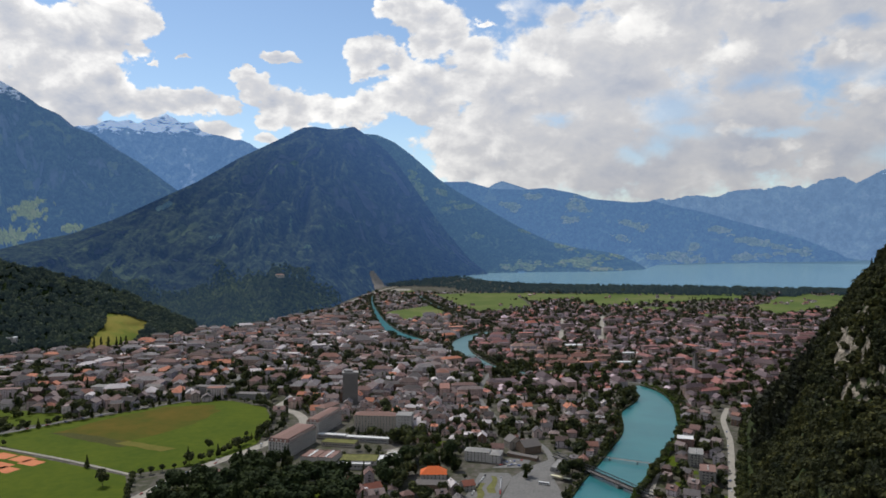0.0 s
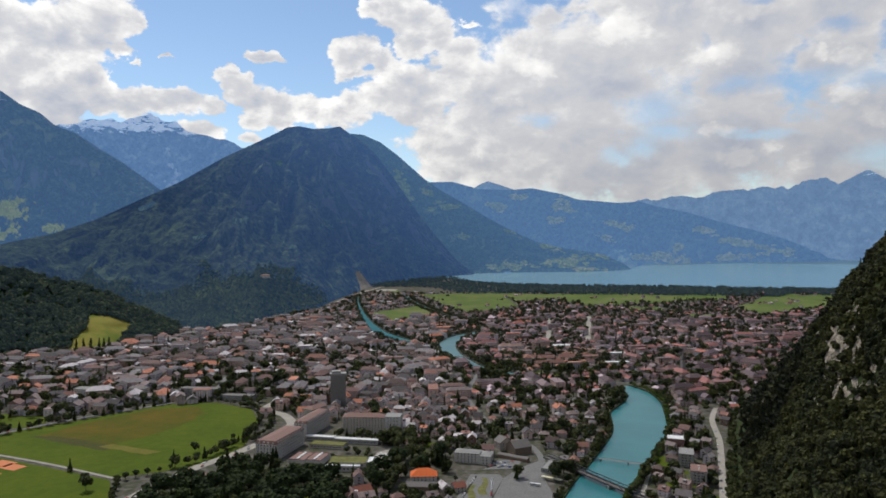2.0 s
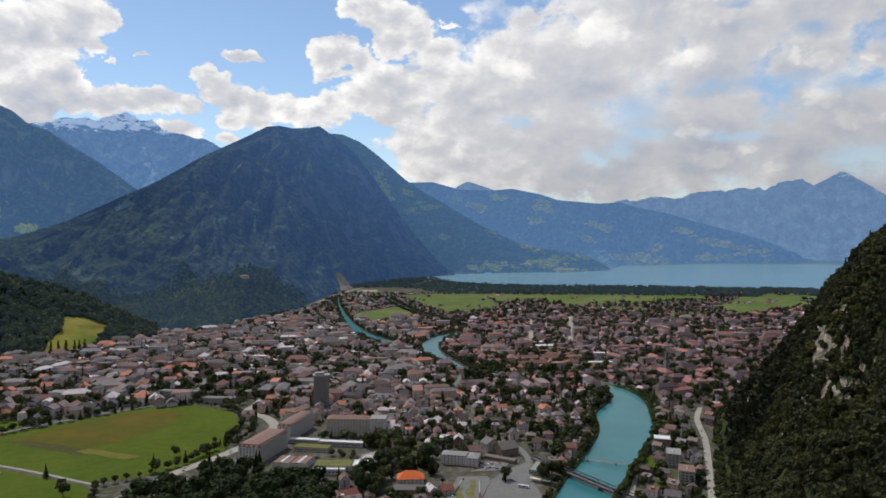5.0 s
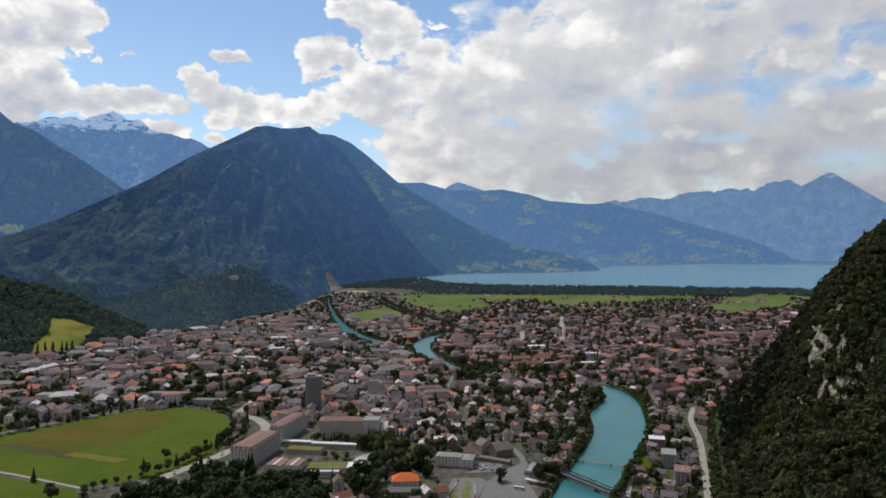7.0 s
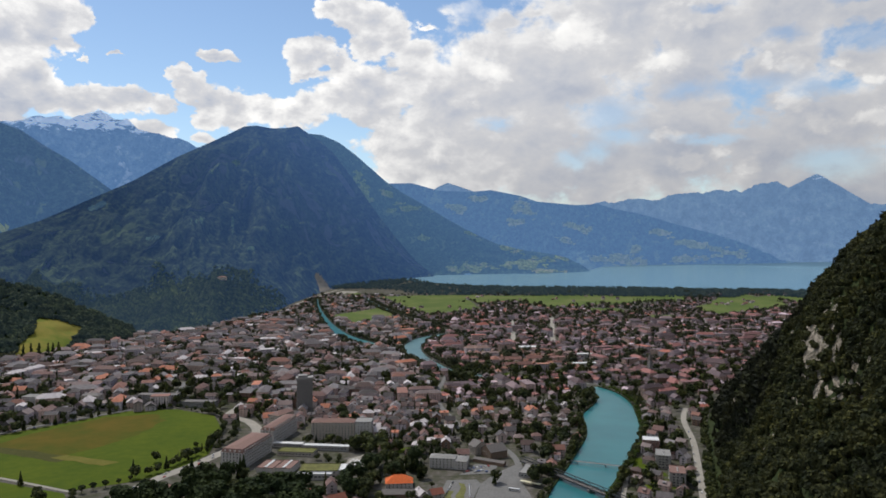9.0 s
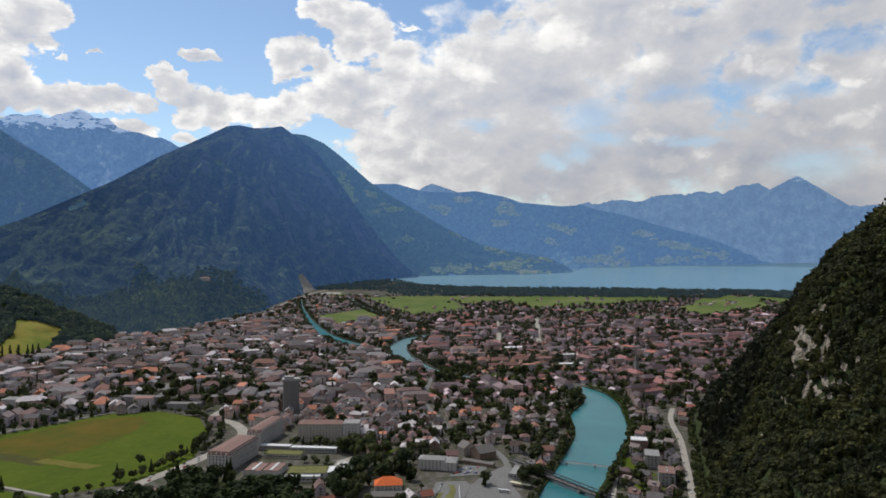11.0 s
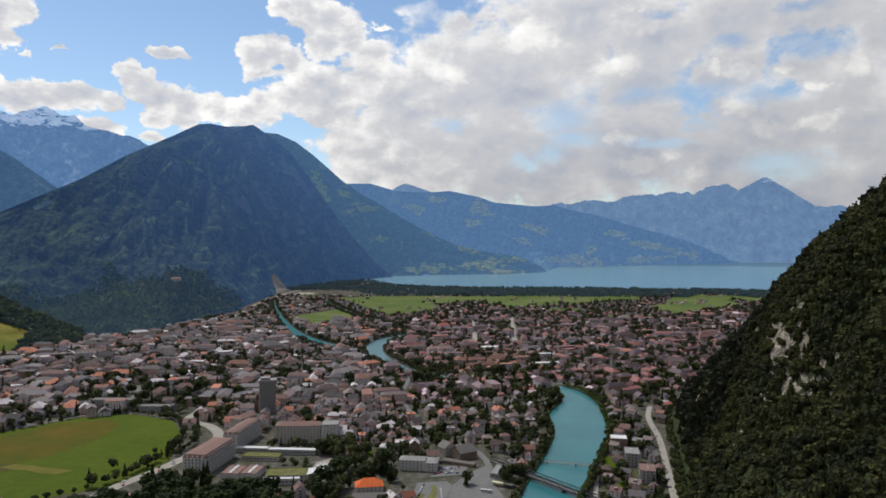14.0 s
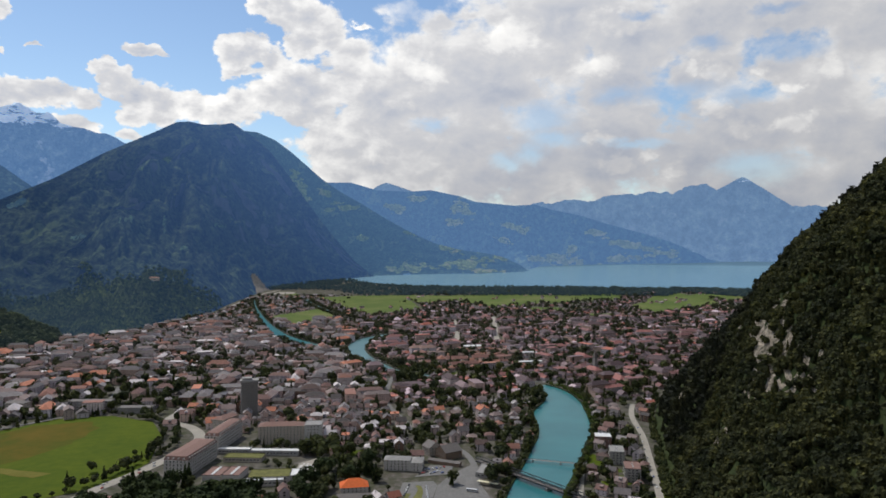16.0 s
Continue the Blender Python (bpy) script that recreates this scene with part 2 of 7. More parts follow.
def forest_cover(name, dark, light, meadow, patch=0.55, scale=0.0022, clump=0.045, rock=None, rock_at=0.7, glow=None, haze_strength=0.0, snow=None, low=None):
    """Wooded mountainside: tree clumps, clearings, bare rock where it is steep, old snow high up. glow: the colour of
    haze, painted as emission.
    """
    m, n, l, b = nodes_of(name, 1.0, 0.02)
    t1, t2 = noise_of(n, l, clump, 7.0, 0.7), noise_of(n, l, scale, 8.0, 0.6)
    t3 = noise_of(n, l, scale * 3.1, 6.0, 0.6)
    r1 = ramp_of(n, [(0.37, dark), (0.64, light)])
    l.new(t1.outputs["Fac"], r1.inputs[0])
    big = ramp_of(n, [(0.34, (0.42,) * 3), (0.5, (0.95,) * 3), (0.66, (1.75, 1.65, 1.3))])
    l.new(t3.outputs["Fac"], big.inputs[0])
    col = blend_of(n, l, r1.outputs[0], big.outputs[0], 1.0, "MULTIPLY")
    edge = ramp_of(n, [(patch, (0, 0, 0)), (patch + 0.035, (1, 1, 1))])
    if low:                                 # more meadows near the water
        z = n.new("ShaderNodeSeparateXYZ")
        l.new(n.new("ShaderNodeNewGeometry").outputs["Position"], z.inputs[0])
        k = n.new("ShaderNodeMapRange")
        k.inputs["From Min"].default_value, k.inputs["From Max"].default_value = low[0], low[1]
        k.inputs["To Min"].default_value, k.inputs["To Max"].default_value = low[2], 0.0
        l.new(z.outputs["Z"], k.inputs["Value"])
        s = n.new("ShaderNodeMath")
        s.operation = "ADD"
        l.new(t2.outputs["Fac"], s.inputs[0]), l.new(k.outputs[0], s.inputs[1]), l.new(s.outputs[0], edge.inputs[0])
    else:
        l.new(t2.outputs["Fac"], edge.inputs[0])
    col = blend_of(n, l, col, meadow, edge.outputs[0])
    g = n.new("ShaderNodeNewGeometry")
    sep = n.new("ShaderNodeSeparateXYZ")
    l.new(g.outputs["Normal"], sep.inputs[0])
    if rock:
        steep = n.new("ShaderNodeMapRange")
        steep.inputs["From Min"].default_value, steep.inputs["From Max"].default_value = rock_at, rock_at - 0.12
        wob = n.new("ShaderNodeMath")
        wob.operation = "MULTIPLY_ADD"
        wob.inputs[1].default_value, wob.inputs[2].default_value = 0.3, -0.15
        l.new(t1.outputs["Fac"], wob.inputs[0])
        add = n.new("ShaderNodeMath")
        add.operation = "ADD"
        l.new(sep.outputs["Z"], add.inputs[0]), l.new(wob.outputs[0], add.inputs[1]), l.new(add.outputs[0], steep.inputs["Value"])
        col = blend_of(n, l, col, rock, steep.outputs[0])
    if snow:
        low, high, colour = snow
        pos = n.new("ShaderNodeSeparateXYZ")
        l.new(g.outputs["Position"], pos.inputs[0])
        up = n.new("ShaderNodeMapRange")
        up.inputs["From Min"].default_value, up.inputs["From Max"].default_value = low, high
        l.new(pos.outputs["Z"], up.inputs["Value"])
        t4 = noise_of(n, l, 0.014, 7.0, 0.70, (1, 1, 2.4))
        k = n.new("ShaderNodeMath")
        k.operation = "MULTIPLY"
        l.new(up.outputs[0], k.inputs[0]), l.new(t4.outputs["Fac"], k.inputs[1])
        cut = ramp_of(n, [(0.41, (0, 0, 0)), (0.47, (1, 1, 1))])
        l.new(k.outputs[0], cut.inputs[0])
        col = blend_of(n, l, col, colour, cut.outputs[0])
    l.new(col, b.inputs["Base Color"])
    # haze of the backdrop, painted as bluish emission
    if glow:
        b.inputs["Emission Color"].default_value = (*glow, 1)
        if isinstance(haze_strength, (int, float)):
            b.inputs["Emission Strength"].default_value = haze_strength
        else:                               # painted haze grows with x and height, for the backdrop's more distant air
            (x0, s0), (x1, s1), (x2, s2) = haze_strength
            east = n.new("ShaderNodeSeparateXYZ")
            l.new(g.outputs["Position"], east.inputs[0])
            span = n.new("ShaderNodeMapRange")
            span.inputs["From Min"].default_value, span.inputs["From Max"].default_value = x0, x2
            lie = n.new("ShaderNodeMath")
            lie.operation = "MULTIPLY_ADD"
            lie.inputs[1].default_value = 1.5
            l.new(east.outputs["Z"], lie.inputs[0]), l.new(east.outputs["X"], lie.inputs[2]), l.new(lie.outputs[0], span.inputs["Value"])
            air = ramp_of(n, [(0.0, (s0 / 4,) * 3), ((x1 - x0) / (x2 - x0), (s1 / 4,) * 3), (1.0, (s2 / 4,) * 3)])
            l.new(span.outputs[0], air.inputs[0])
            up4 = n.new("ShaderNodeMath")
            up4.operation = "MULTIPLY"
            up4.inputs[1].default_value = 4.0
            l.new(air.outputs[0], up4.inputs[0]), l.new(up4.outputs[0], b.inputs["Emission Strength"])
    tall = n.new("ShaderNodeMath")
    tall.operation = "MULTIPLY_ADD"
    tall.inputs[1].default_value = 2.2
    l.new(t3.outputs["Fac"], tall.inputs[0]), l.new(t1.outputs["Fac"], tall.inputs[2])
    bump_of(n, l, b, tall.outputs[0], 0.9, 26.0)
    return m


def plain(name, colour, rough=0.7, metal=0.0, scale=0.5, dirt=0.25, spec=0.3):
    m, n, l, b = nodes_of(name, rough, spec)
    b.inputs["Metallic"].default_value = metal
    t = noise_of(n, l, scale, 6.0, 0.65)
    r = ramp_of(n, [(0.3, tuple(c * (1 - dirt) for c in colour)), (0.7, tuple(min(1, c * (1 + 0.4 * dirt)) for c in colour))])
    l.new(t.outputs["Fac"], r.inputs[0]), l.new(r.outputs[0], b.inputs["Base Color"])
    return m


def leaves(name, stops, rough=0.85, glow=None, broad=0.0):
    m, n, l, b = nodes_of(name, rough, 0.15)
    if glow:                                # haze painted as emission, only for the far backdrop
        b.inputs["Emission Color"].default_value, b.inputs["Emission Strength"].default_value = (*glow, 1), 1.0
    g = n.new("ShaderNodeNewGeometry")
    r = ramp_of(n, stops)
    l.new(g.outputs["Random Per Island"], r.inputs[0])
    t = noise_of(n, l, 0.035, 4.0, 0.6)
    d = ramp_of(n, [(0.35, (0.55, 0.62, 0.6)), (0.65, (1.2, 1.12, 0.9))])
    l.new(t.outputs["Fac"], d.inputs[0])
    col = blend_of(n, l, r.outputs[0], d.outputs[0], 1.0, "MULTIPLY")
    if broad:                               # stands of lighter and darker trees
        t2 = noise_of(n, l, broad, 7.0, 0.62)
        d2 = ramp_of(n, [(0.36, (0.66, 0.7, 0.75)), (0.52, (1.0, 1.0, 0.97)), (0.68, (1.5, 1.42, 1.1))])
        l.new(t2.outputs["Fac"], d2.inputs[0])
        col = blend_of(n, l, col, d2.outputs[0], 1.0, "MULTIPLY")
    l.new(col, b.inputs["Base Color"])
    thin = n.new("ShaderNodeBsdfTranslucent")
    both = n.new("ShaderNodeMixShader")
    both.inputs[0].default_value = 0.3
    l.new(col, thin.inputs["Color"])
    l.new(b.outputs[0], both.inputs[1]), l.new(thin.outputs[0], both.inputs[2]), l.new(both.outputs[0], n["Material Output"].inputs["Surface"])
    return m


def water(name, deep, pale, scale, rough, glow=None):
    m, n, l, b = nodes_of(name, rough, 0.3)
    if glow:                                # painted brightness that evens out shade, only for the far backdrop
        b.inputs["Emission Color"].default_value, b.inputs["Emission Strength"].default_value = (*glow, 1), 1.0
    t = noise_of(n, l, scale, 5.0, 0.6)
    r = ramp_of(n, [(0.35, deep), (0.65, pale)])
    l.new(t.outputs["Fac"], r.inputs[0]), l.new(r.outputs[0], b.inputs["Base Color"])
    t2 = noise_of(n, l, 0.8, 3.0, 0.6)
    bump_of(n, l, b, t2.outputs["Fac"], 0.25, 0.12)
    return m


GREEN_FIELD = earth("meadow_grass", [(0.35, (0.041, 0.068, 0.003)), (0.62, (0.066, 0.090, 0.004))], [(0.35, (0.036, 0.062, 0.003)), (0.65, (0.076, 0.096, 0.006))], 0.012, 0.08, 0.45)
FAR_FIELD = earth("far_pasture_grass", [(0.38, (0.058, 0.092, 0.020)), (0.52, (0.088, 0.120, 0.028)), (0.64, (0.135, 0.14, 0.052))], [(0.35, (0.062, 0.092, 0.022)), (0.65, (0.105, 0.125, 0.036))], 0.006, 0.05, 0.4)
BROWN_FIELD = earth("dry_meadow", [(0.38, (0.050, 0.064, 0.004)), (0.50, (0.074, 0.064, 0.005)), (0.64, (0.10, 0.072, 0.008))], [(0.35, (0.048, 0.056, 0.004)), (0.65, (0.098, 0.072, 0.009))], 0.016, 0.06, 0.4)
DARK_STRIP = earth("fallow_strip", [(0.4, (0.045, 0.048, 0.012)), (0.6, (0.06, 0.06, 0.015))], [(0.4, (0.036, 0.04, 0.01)), (0.6, (0.066, 0.062, 0.018))], 0.03, 0.2)
TAN_STRIP = earth("mown_strip", [(0.4, (0.10, 0.096, 0.016)), (0.6, (0.125, 0.112, 0.022))], [(0.4, (0.084, 0.088, 0.013)), (0.6, (0.13, 0.112, 0.025))], 0.03, 0.2)
GOLD_MEADOW = earth("hill_meadow", [(0.42, (0.08, 0.12, 0.012)), (0.56, (0.19, 0.16, 0.03))], [(0.35, (0.09, 0.12, 0.016)), (0.65, (0.19, 0.155, 0.034))], 0.006, 0.05, 0.35)
TOWN_GROUND = earth("town_ground", [(0.42, (0.050, 0.056, 0.026)), (0.54, (0.080, 0.074, 0.060)), (0.66, (0.138, 0.126, 0.116))], [(0.40, (0.036, 0.043, 0.020)), (0.52, (0.077, 0.070, 0.059)), (0.68, (0.158, 0.145, 0.136))], 0.02, 0.09, 0.6)
ASPHALT = earth("asphalt", [(0.35, (0.12, 0.117, 0.113)), (0.65, (0.17, 0.166, 0.16))], [(0.35, (0.10, 0.10, 0.096)), (0.65, (0.19, 0.186, 0.178))], 0.05, 0.4)
GRAVEL = earth("pale_gravel", [(0.35, (0.24, 0.225, 0.195)), (0.65, (0.31, 0.29, 0.25))], [(0.35, (0.19, 0.18, 0.155)), (0.65, (0.34, 0.315, 0.275))], 0.05, 0.4)
CLAY = earth("red_clay", [(0.35, (0.42, 0.15, 0.07)), (0.65, (0.50, 0.19, 0.09))], [(0.35, (0.38, 0.14, 0.07)), (0.65, (0.52, 0.2, 0.1))], 0.05, 0.3)
SCREE = earth("landslip_scree", [(0.35, (0.25, 0.22, 0.185)), (0.65, (0.35, 0.315, 0.27))], [(0.35, (0.19, 0.165, 0.135)), (0.65, (0.38, 0.34, 0.29))], 0.01, 0.06, 0.5)
RIVER = water("glacial_river", (0.016, 0.108, 0.118), (0.028, 0.152, 0.160), 0.012, 0.3)
RIVER_PALE = water("pale_river", (0.062, 0.145, 0.15), (0.085, 0.175, 0.18), 0.012, 0.3)
# LAKE emits a little: painted light that softens the ranges' shadow on it
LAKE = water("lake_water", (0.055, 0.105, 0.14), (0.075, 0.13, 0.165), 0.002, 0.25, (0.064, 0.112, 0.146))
WOOD_HILL = forest_cover("hill_forest", (0.012, 0.022, 0.010), (0.045, 0.07, 0.022), (0.12, 0.16, 0.04), 0.80, 0.003, 0.06, (0.22, 0.20, 0.17), 0.45)
# WOOD_MAIN and WOOD_SHOULDER: haze painted as emission, stronger towards their far end
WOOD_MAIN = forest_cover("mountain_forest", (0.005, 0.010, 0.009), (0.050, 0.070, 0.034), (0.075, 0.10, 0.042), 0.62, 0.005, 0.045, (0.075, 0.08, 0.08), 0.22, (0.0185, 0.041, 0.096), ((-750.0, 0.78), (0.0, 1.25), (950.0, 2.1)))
# the further ranges: haze painted as blue emission and bluish base colours
WOOD_MID = forest_cover("lakeside_forest", (0.026, 0.060, 0.080), (0.065, 0.115, 0.105), (0.12, 0.165, 0.105), 0.60, 0.012, 0.10, glow=(0.05, 0.10, 0.20), haze_strength=1.5, low=(60.0, 210.0, 0.10))
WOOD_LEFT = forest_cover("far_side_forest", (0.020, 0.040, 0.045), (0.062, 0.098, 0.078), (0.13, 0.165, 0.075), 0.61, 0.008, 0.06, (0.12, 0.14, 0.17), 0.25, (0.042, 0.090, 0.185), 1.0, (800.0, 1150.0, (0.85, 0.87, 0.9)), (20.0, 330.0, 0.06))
WOOD_SHOULDER = forest_cover("shoulder_forest", (0.010, 0.024, 0.024), (0.046, 0.076, 0.050), (0.09, 0.12, 0.06), 0.60, 0.010, 0.08, glow=(0.021, 0.045, 0.088), haze_strength=((0.0, 1.6), (500.0, 2.1), (1300.0, 2.7)))
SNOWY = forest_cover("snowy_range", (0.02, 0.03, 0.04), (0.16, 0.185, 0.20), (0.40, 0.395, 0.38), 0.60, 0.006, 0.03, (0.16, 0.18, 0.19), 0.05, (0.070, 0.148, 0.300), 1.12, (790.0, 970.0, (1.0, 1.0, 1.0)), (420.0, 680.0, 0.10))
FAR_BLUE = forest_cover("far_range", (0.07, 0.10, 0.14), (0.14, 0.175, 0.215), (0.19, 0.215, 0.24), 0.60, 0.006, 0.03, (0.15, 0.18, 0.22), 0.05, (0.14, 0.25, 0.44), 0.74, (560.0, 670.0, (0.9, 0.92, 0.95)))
# pastures: haze and brightness painted through emission and a lightened base
PASTURE_MAIN = forest_cover("mountain_pasture", (0.045, 0.075, 0.028), (0.080, 0.12, 0.046), (0.10, 0.14, 0.058), 0.60, 0.02, 0.12, glow=(0.022, 0.048, 0.098), haze_strength=1.2)
PASTURE_FAR = forest_cover("lakeside_pasture", (0.16, 0.195, 0.14), (0.27, 0.30, 0.21), (0.37, 0.36, 0.28), 0.55, 0.02, 0.12, glow=(0.070, 0.128, 0.220), haze_strength=1.15)
PASTURE_NEAR = forest_cover("shoulder_pasture", (0.11, 0.145, 0.075), (0.18, 0.205, 0.10), (0.25, 0.235, 0.14), 0.55, 0.02, 0.12, glow=(0.048, 0.098, 0.165), haze_strength=1.1)
PASTURE_LEFT = forest_cover("flank_pasture", (0.12, 0.18, 0.07), (0.21, 0.26, 0.09), (0.30, 0.31, 0.13), 0.55, 0.02, 0.12, glow=(0.09, 0.13, 0.15), haze_strength=1.1)
ROOF_STOPS = [(0.0, (0.200, 0.125, 0.110)), (0.10, (0.085, 0.074, 0.073)), (0.22, (0.227, 0.180, 0.171)), (0.30, (0.164, 0.146, 0.148)), (0.40, (0.270, 0.135, 0.104)), (0.47, (0.259, 0.237, 0.237)),
              (0.56, (0.121, 0.083, 0.075)), (0.64, (0.264, 0.200, 0.187)), (0.71, (0.200, 0.118, 0.104)), (0.79, (0.486, 0.195, 0.120)), (0.84, (0.111, 0.100, 0.102)), (0.93, (0.581, 0.530, 0.531))]
RED_STOPS = [(0.0, (0.210, 0.107, 0.104)), (0.12, (0.096, 0.069, 0.075)), (0.28, (0.325, 0.145, 0.130)), (0.36, (0.182, 0.133, 0.145)), (0.48, (0.259, 0.119, 0.110)), (0.60, (0.107, 0.073, 0.078)), (0.72, (0.259, 0.188, 0.195)), (0.80, (0.421, 0.153, 0.112)), (0.85, (0.133, 0.096, 0.104)), (0.95, (0.575, 0.445, 0.484))]
WALL_STOPS = [(0.0, (0.562, 0.440, 0.404)), (0.15, (0.647, 0.546, 0.529)), (0.3, (0.408, 0.326, 0.308)), (0.42, (0.562, 0.408, 0.336)), (0.54, (0.697, 0.619, 0.645)), (0.70, (0.212, 0.131, 0.096)),
              (0.76, (0.528, 0.457, 0.472)), (0.88, (0.630, 0.457, 0.404))]
ROOF_OB, ROOF_IS = shade_by("roof_tiles", "object", ROOF_STOPS, 0.3, 0.8, 0.4, 0.2), shade_by("town_roof_tiles", "island", ROOF_STOPS, 0.3, 0.8, 0.4, 0.2)
ROOF_RED = shade_by("village_roof_tiles", "island", RED_STOPS, 0.3, 0.8, 0.4, 0.2)
WALL_OB, WALL_IS = shade_by("house_plaster", "object", WALL_STOPS), shade_by("town_plaster", "island", WALL_STOPS, dirt=0.5)
RED_OLD = shade_by("old_town_tiles", "island", [(0, (0.30, 0.145, 0.105)), (0.25, (0.22, 0.115, 0.095)), (0.5, (0.36, 0.18, 0.125)), (0.7, (0.18, 0.12, 0.105)), (0.85, (0.27, 0.18, 0.15))])
ORANGE_TILE = plain("orange_roof_tiles", (0.62, 0.13, 0.03), 0.8)
RED_TILE = plain("red_brown_roof_tiles", (0.21, 0.075, 0.05), 0.85)
BROWN_TILE = plain("brown_roof_tiles", (0.195, 0.115, 0.095), 0.85)
SLATE = plain("dark_slate", (0.125, 0.112, 0.105), 0.75)
GREY_ROOF = plain("grey_flat_roofing", (0.24, 0.235, 0.225), 0.9)
WHITE_ROOF = plain("white_metal_roof", (0.62, 0.62, 0.61), 0.55)
GREEN_ROOF = plain("planted_roof", (0.13, 0.13, 0.04), 1.0, scale=0.15, dirt=0.5)
PLASTER = plain("pale_plaster", (0.43, 0.405, 0.375), 0.9)
BEIGE = plain("beige_plaster", (0.37, 0.325, 0.275), 0.9)
CONCRETE = plain("grey_concrete", (0.27, 0.26, 0.25), 0.9)
DARK_CONCRETE = plain("dark_concrete", (0.20, 0.19, 0.18), 0.9)
TOWER_WALL = plain("tower_concrete", (0.20, 0.188, 0.178), 0.9)
TIMBER = plain("weathered_timber", (0.20, 0.14, 0.10), 0.9)
GLASS = plain("window_glass", (0.03, 0.035, 0.04), 0.12, spec=0.6)
FRAME = plain("window_frame_paint", (0.55, 0.54, 0.5), 0.6)
STEEL = plain("bridge_steel", (0.075, 0.08, 0.082), 0.6, 0.3)
BARK = plain("bark", (0.07, 0.052, 0.038), 0.95, scale=2.0)
LEAF = leaves("deciduous_leaves", [(0.0, (0.029, 0.037, 0.021)), (0.5, (0.049, 0.060, 0.027)), (0.9, (0.084, 0.098, 0.036)), (1.0, (0.115, 0.132, 0.042))])
NEEDLE = leaves("conifer_needles", [(0.0, (0.018, 0.030, 0.014)), (0.6, (0.034, 0.050, 0.020)), (1.0, (0.055, 0.078, 0.03))])
QUAY_LEAF = leaves("quay_leaves", [(0.0, (0.050, 0.080, 0.020)), (0.5, (0.075, 0.110, 0.026)), (1.0, (0.11, 0.145, 0.034))])
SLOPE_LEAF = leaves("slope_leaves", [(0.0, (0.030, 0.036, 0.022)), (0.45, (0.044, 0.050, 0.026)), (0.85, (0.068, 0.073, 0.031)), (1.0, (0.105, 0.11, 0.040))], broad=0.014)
# shade past the rocky spur, painted as a darker leaf colour
SLOPE_SHADED = leaves("shaded_slope_needles", [(0.0, (0.015, 0.018, 0.015)), (0.6, (0.025, 0.029, 0.020)), (1.0, (0.044, 0.049, 0.026))], broad=0.014)
# HILL_LEAF, BELT_LEAF and MOUNTAIN_LEAF emit a faint blue as painted haze
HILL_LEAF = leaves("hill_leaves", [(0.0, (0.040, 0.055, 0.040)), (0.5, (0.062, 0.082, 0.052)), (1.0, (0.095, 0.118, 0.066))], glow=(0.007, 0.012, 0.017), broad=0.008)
# leaves of the further gardens, haze painted in as a paler, greyer green
HAZY_LEAF = leaves("hazy_garden_leaves", [(0.0, (0.042, 0.050, 0.036)), (0.5, (0.067, 0.075, 0.048)), (1.0, (0.11, 0.118, 0.064))])
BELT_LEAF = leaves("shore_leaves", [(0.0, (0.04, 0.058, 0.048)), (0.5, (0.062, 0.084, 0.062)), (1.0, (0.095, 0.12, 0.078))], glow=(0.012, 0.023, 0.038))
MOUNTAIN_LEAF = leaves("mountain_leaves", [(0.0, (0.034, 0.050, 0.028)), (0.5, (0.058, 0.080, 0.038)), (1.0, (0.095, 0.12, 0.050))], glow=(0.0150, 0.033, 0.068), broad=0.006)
CAR_PAINT = shade_by("car_paint", "object", [(0, (0.6, 0.6, 0.6)), (0.35, (0.05, 0.05, 0.055)), (0.55, (0.3, 0.31, 0.32)), (0.75, (0.35, 0.05, 0.04)), (0.85, (0.06, 0.1, 0.25))], 1.0, 0.35, 0.1, 0.5)
ROCK = earth("grey_limestone", [(0.38, (0.05, 0.047, 0.036)), (0.62, (0.30, 0.262, 0.215))], [(0.42, (0.03, 0.032, 0.020)), (0.60, (0.38, 0.33, 0.27))], 0.05, 0.25, 0.55, bump=0.8, distance=3.0)
UNDERWOOD = earth("forest_floor", [(0.35, (0.018, 0.028, 0.01)), (0.65, (0.035, 0.048, 0.015))], [(0.4, (0.012, 0.018, 0.008)), (0.7, (0.05, 0.06, 0.02))], 0.01, 0.2, 0.5)
WHITE_CAR = plain("vehicle_paint", (0.6, 0.6, 0.6), 0.35)
CREAM = plain("cream_sheet_metal", (0.62, 0.58, 0.40), 0.5)

# ---- geometry helpers ----
# Past R0 the land is drawn in towards the middle of the flight, so that all of it stays within the camera's reach.
CX, CY, CZ, R0, RM = -25.0, 26.0, 265.0, 2600.0, 4820.0


def far(p):
    """Places with distances past R0 shortened along the line of sight from the middle of the flight."""
    p = np.atleast_2d(np.array(p, float))
    d = p - (CX, CY, CZ)
    r = np.hypot(d[:, 0], d[:, 1])
    q = np.where(r > R0, R0 + (RM - R0) * (1 - np.exp(-np.maximum(r - R0, 0) / (RM - R0))), r)
    return (CX, CY, CZ) + d * (q / np.maximum(r, 1e-6))[:, None], q / np.maximum(r, 1e-6)


def lattice(ix, iy, seed):
    h = (ix.astype(np.int64) * 374761393 + iy.astype(np.int64) * 668265263 + seed * 1442695041) & 0xFFFFFFFF
    h = ((h ^ (h >> 13)) * 1274126177) & 0xFFFFFFFF
    return ((h ^ (h >> 16)) & 0xFFFF) / 65535.0


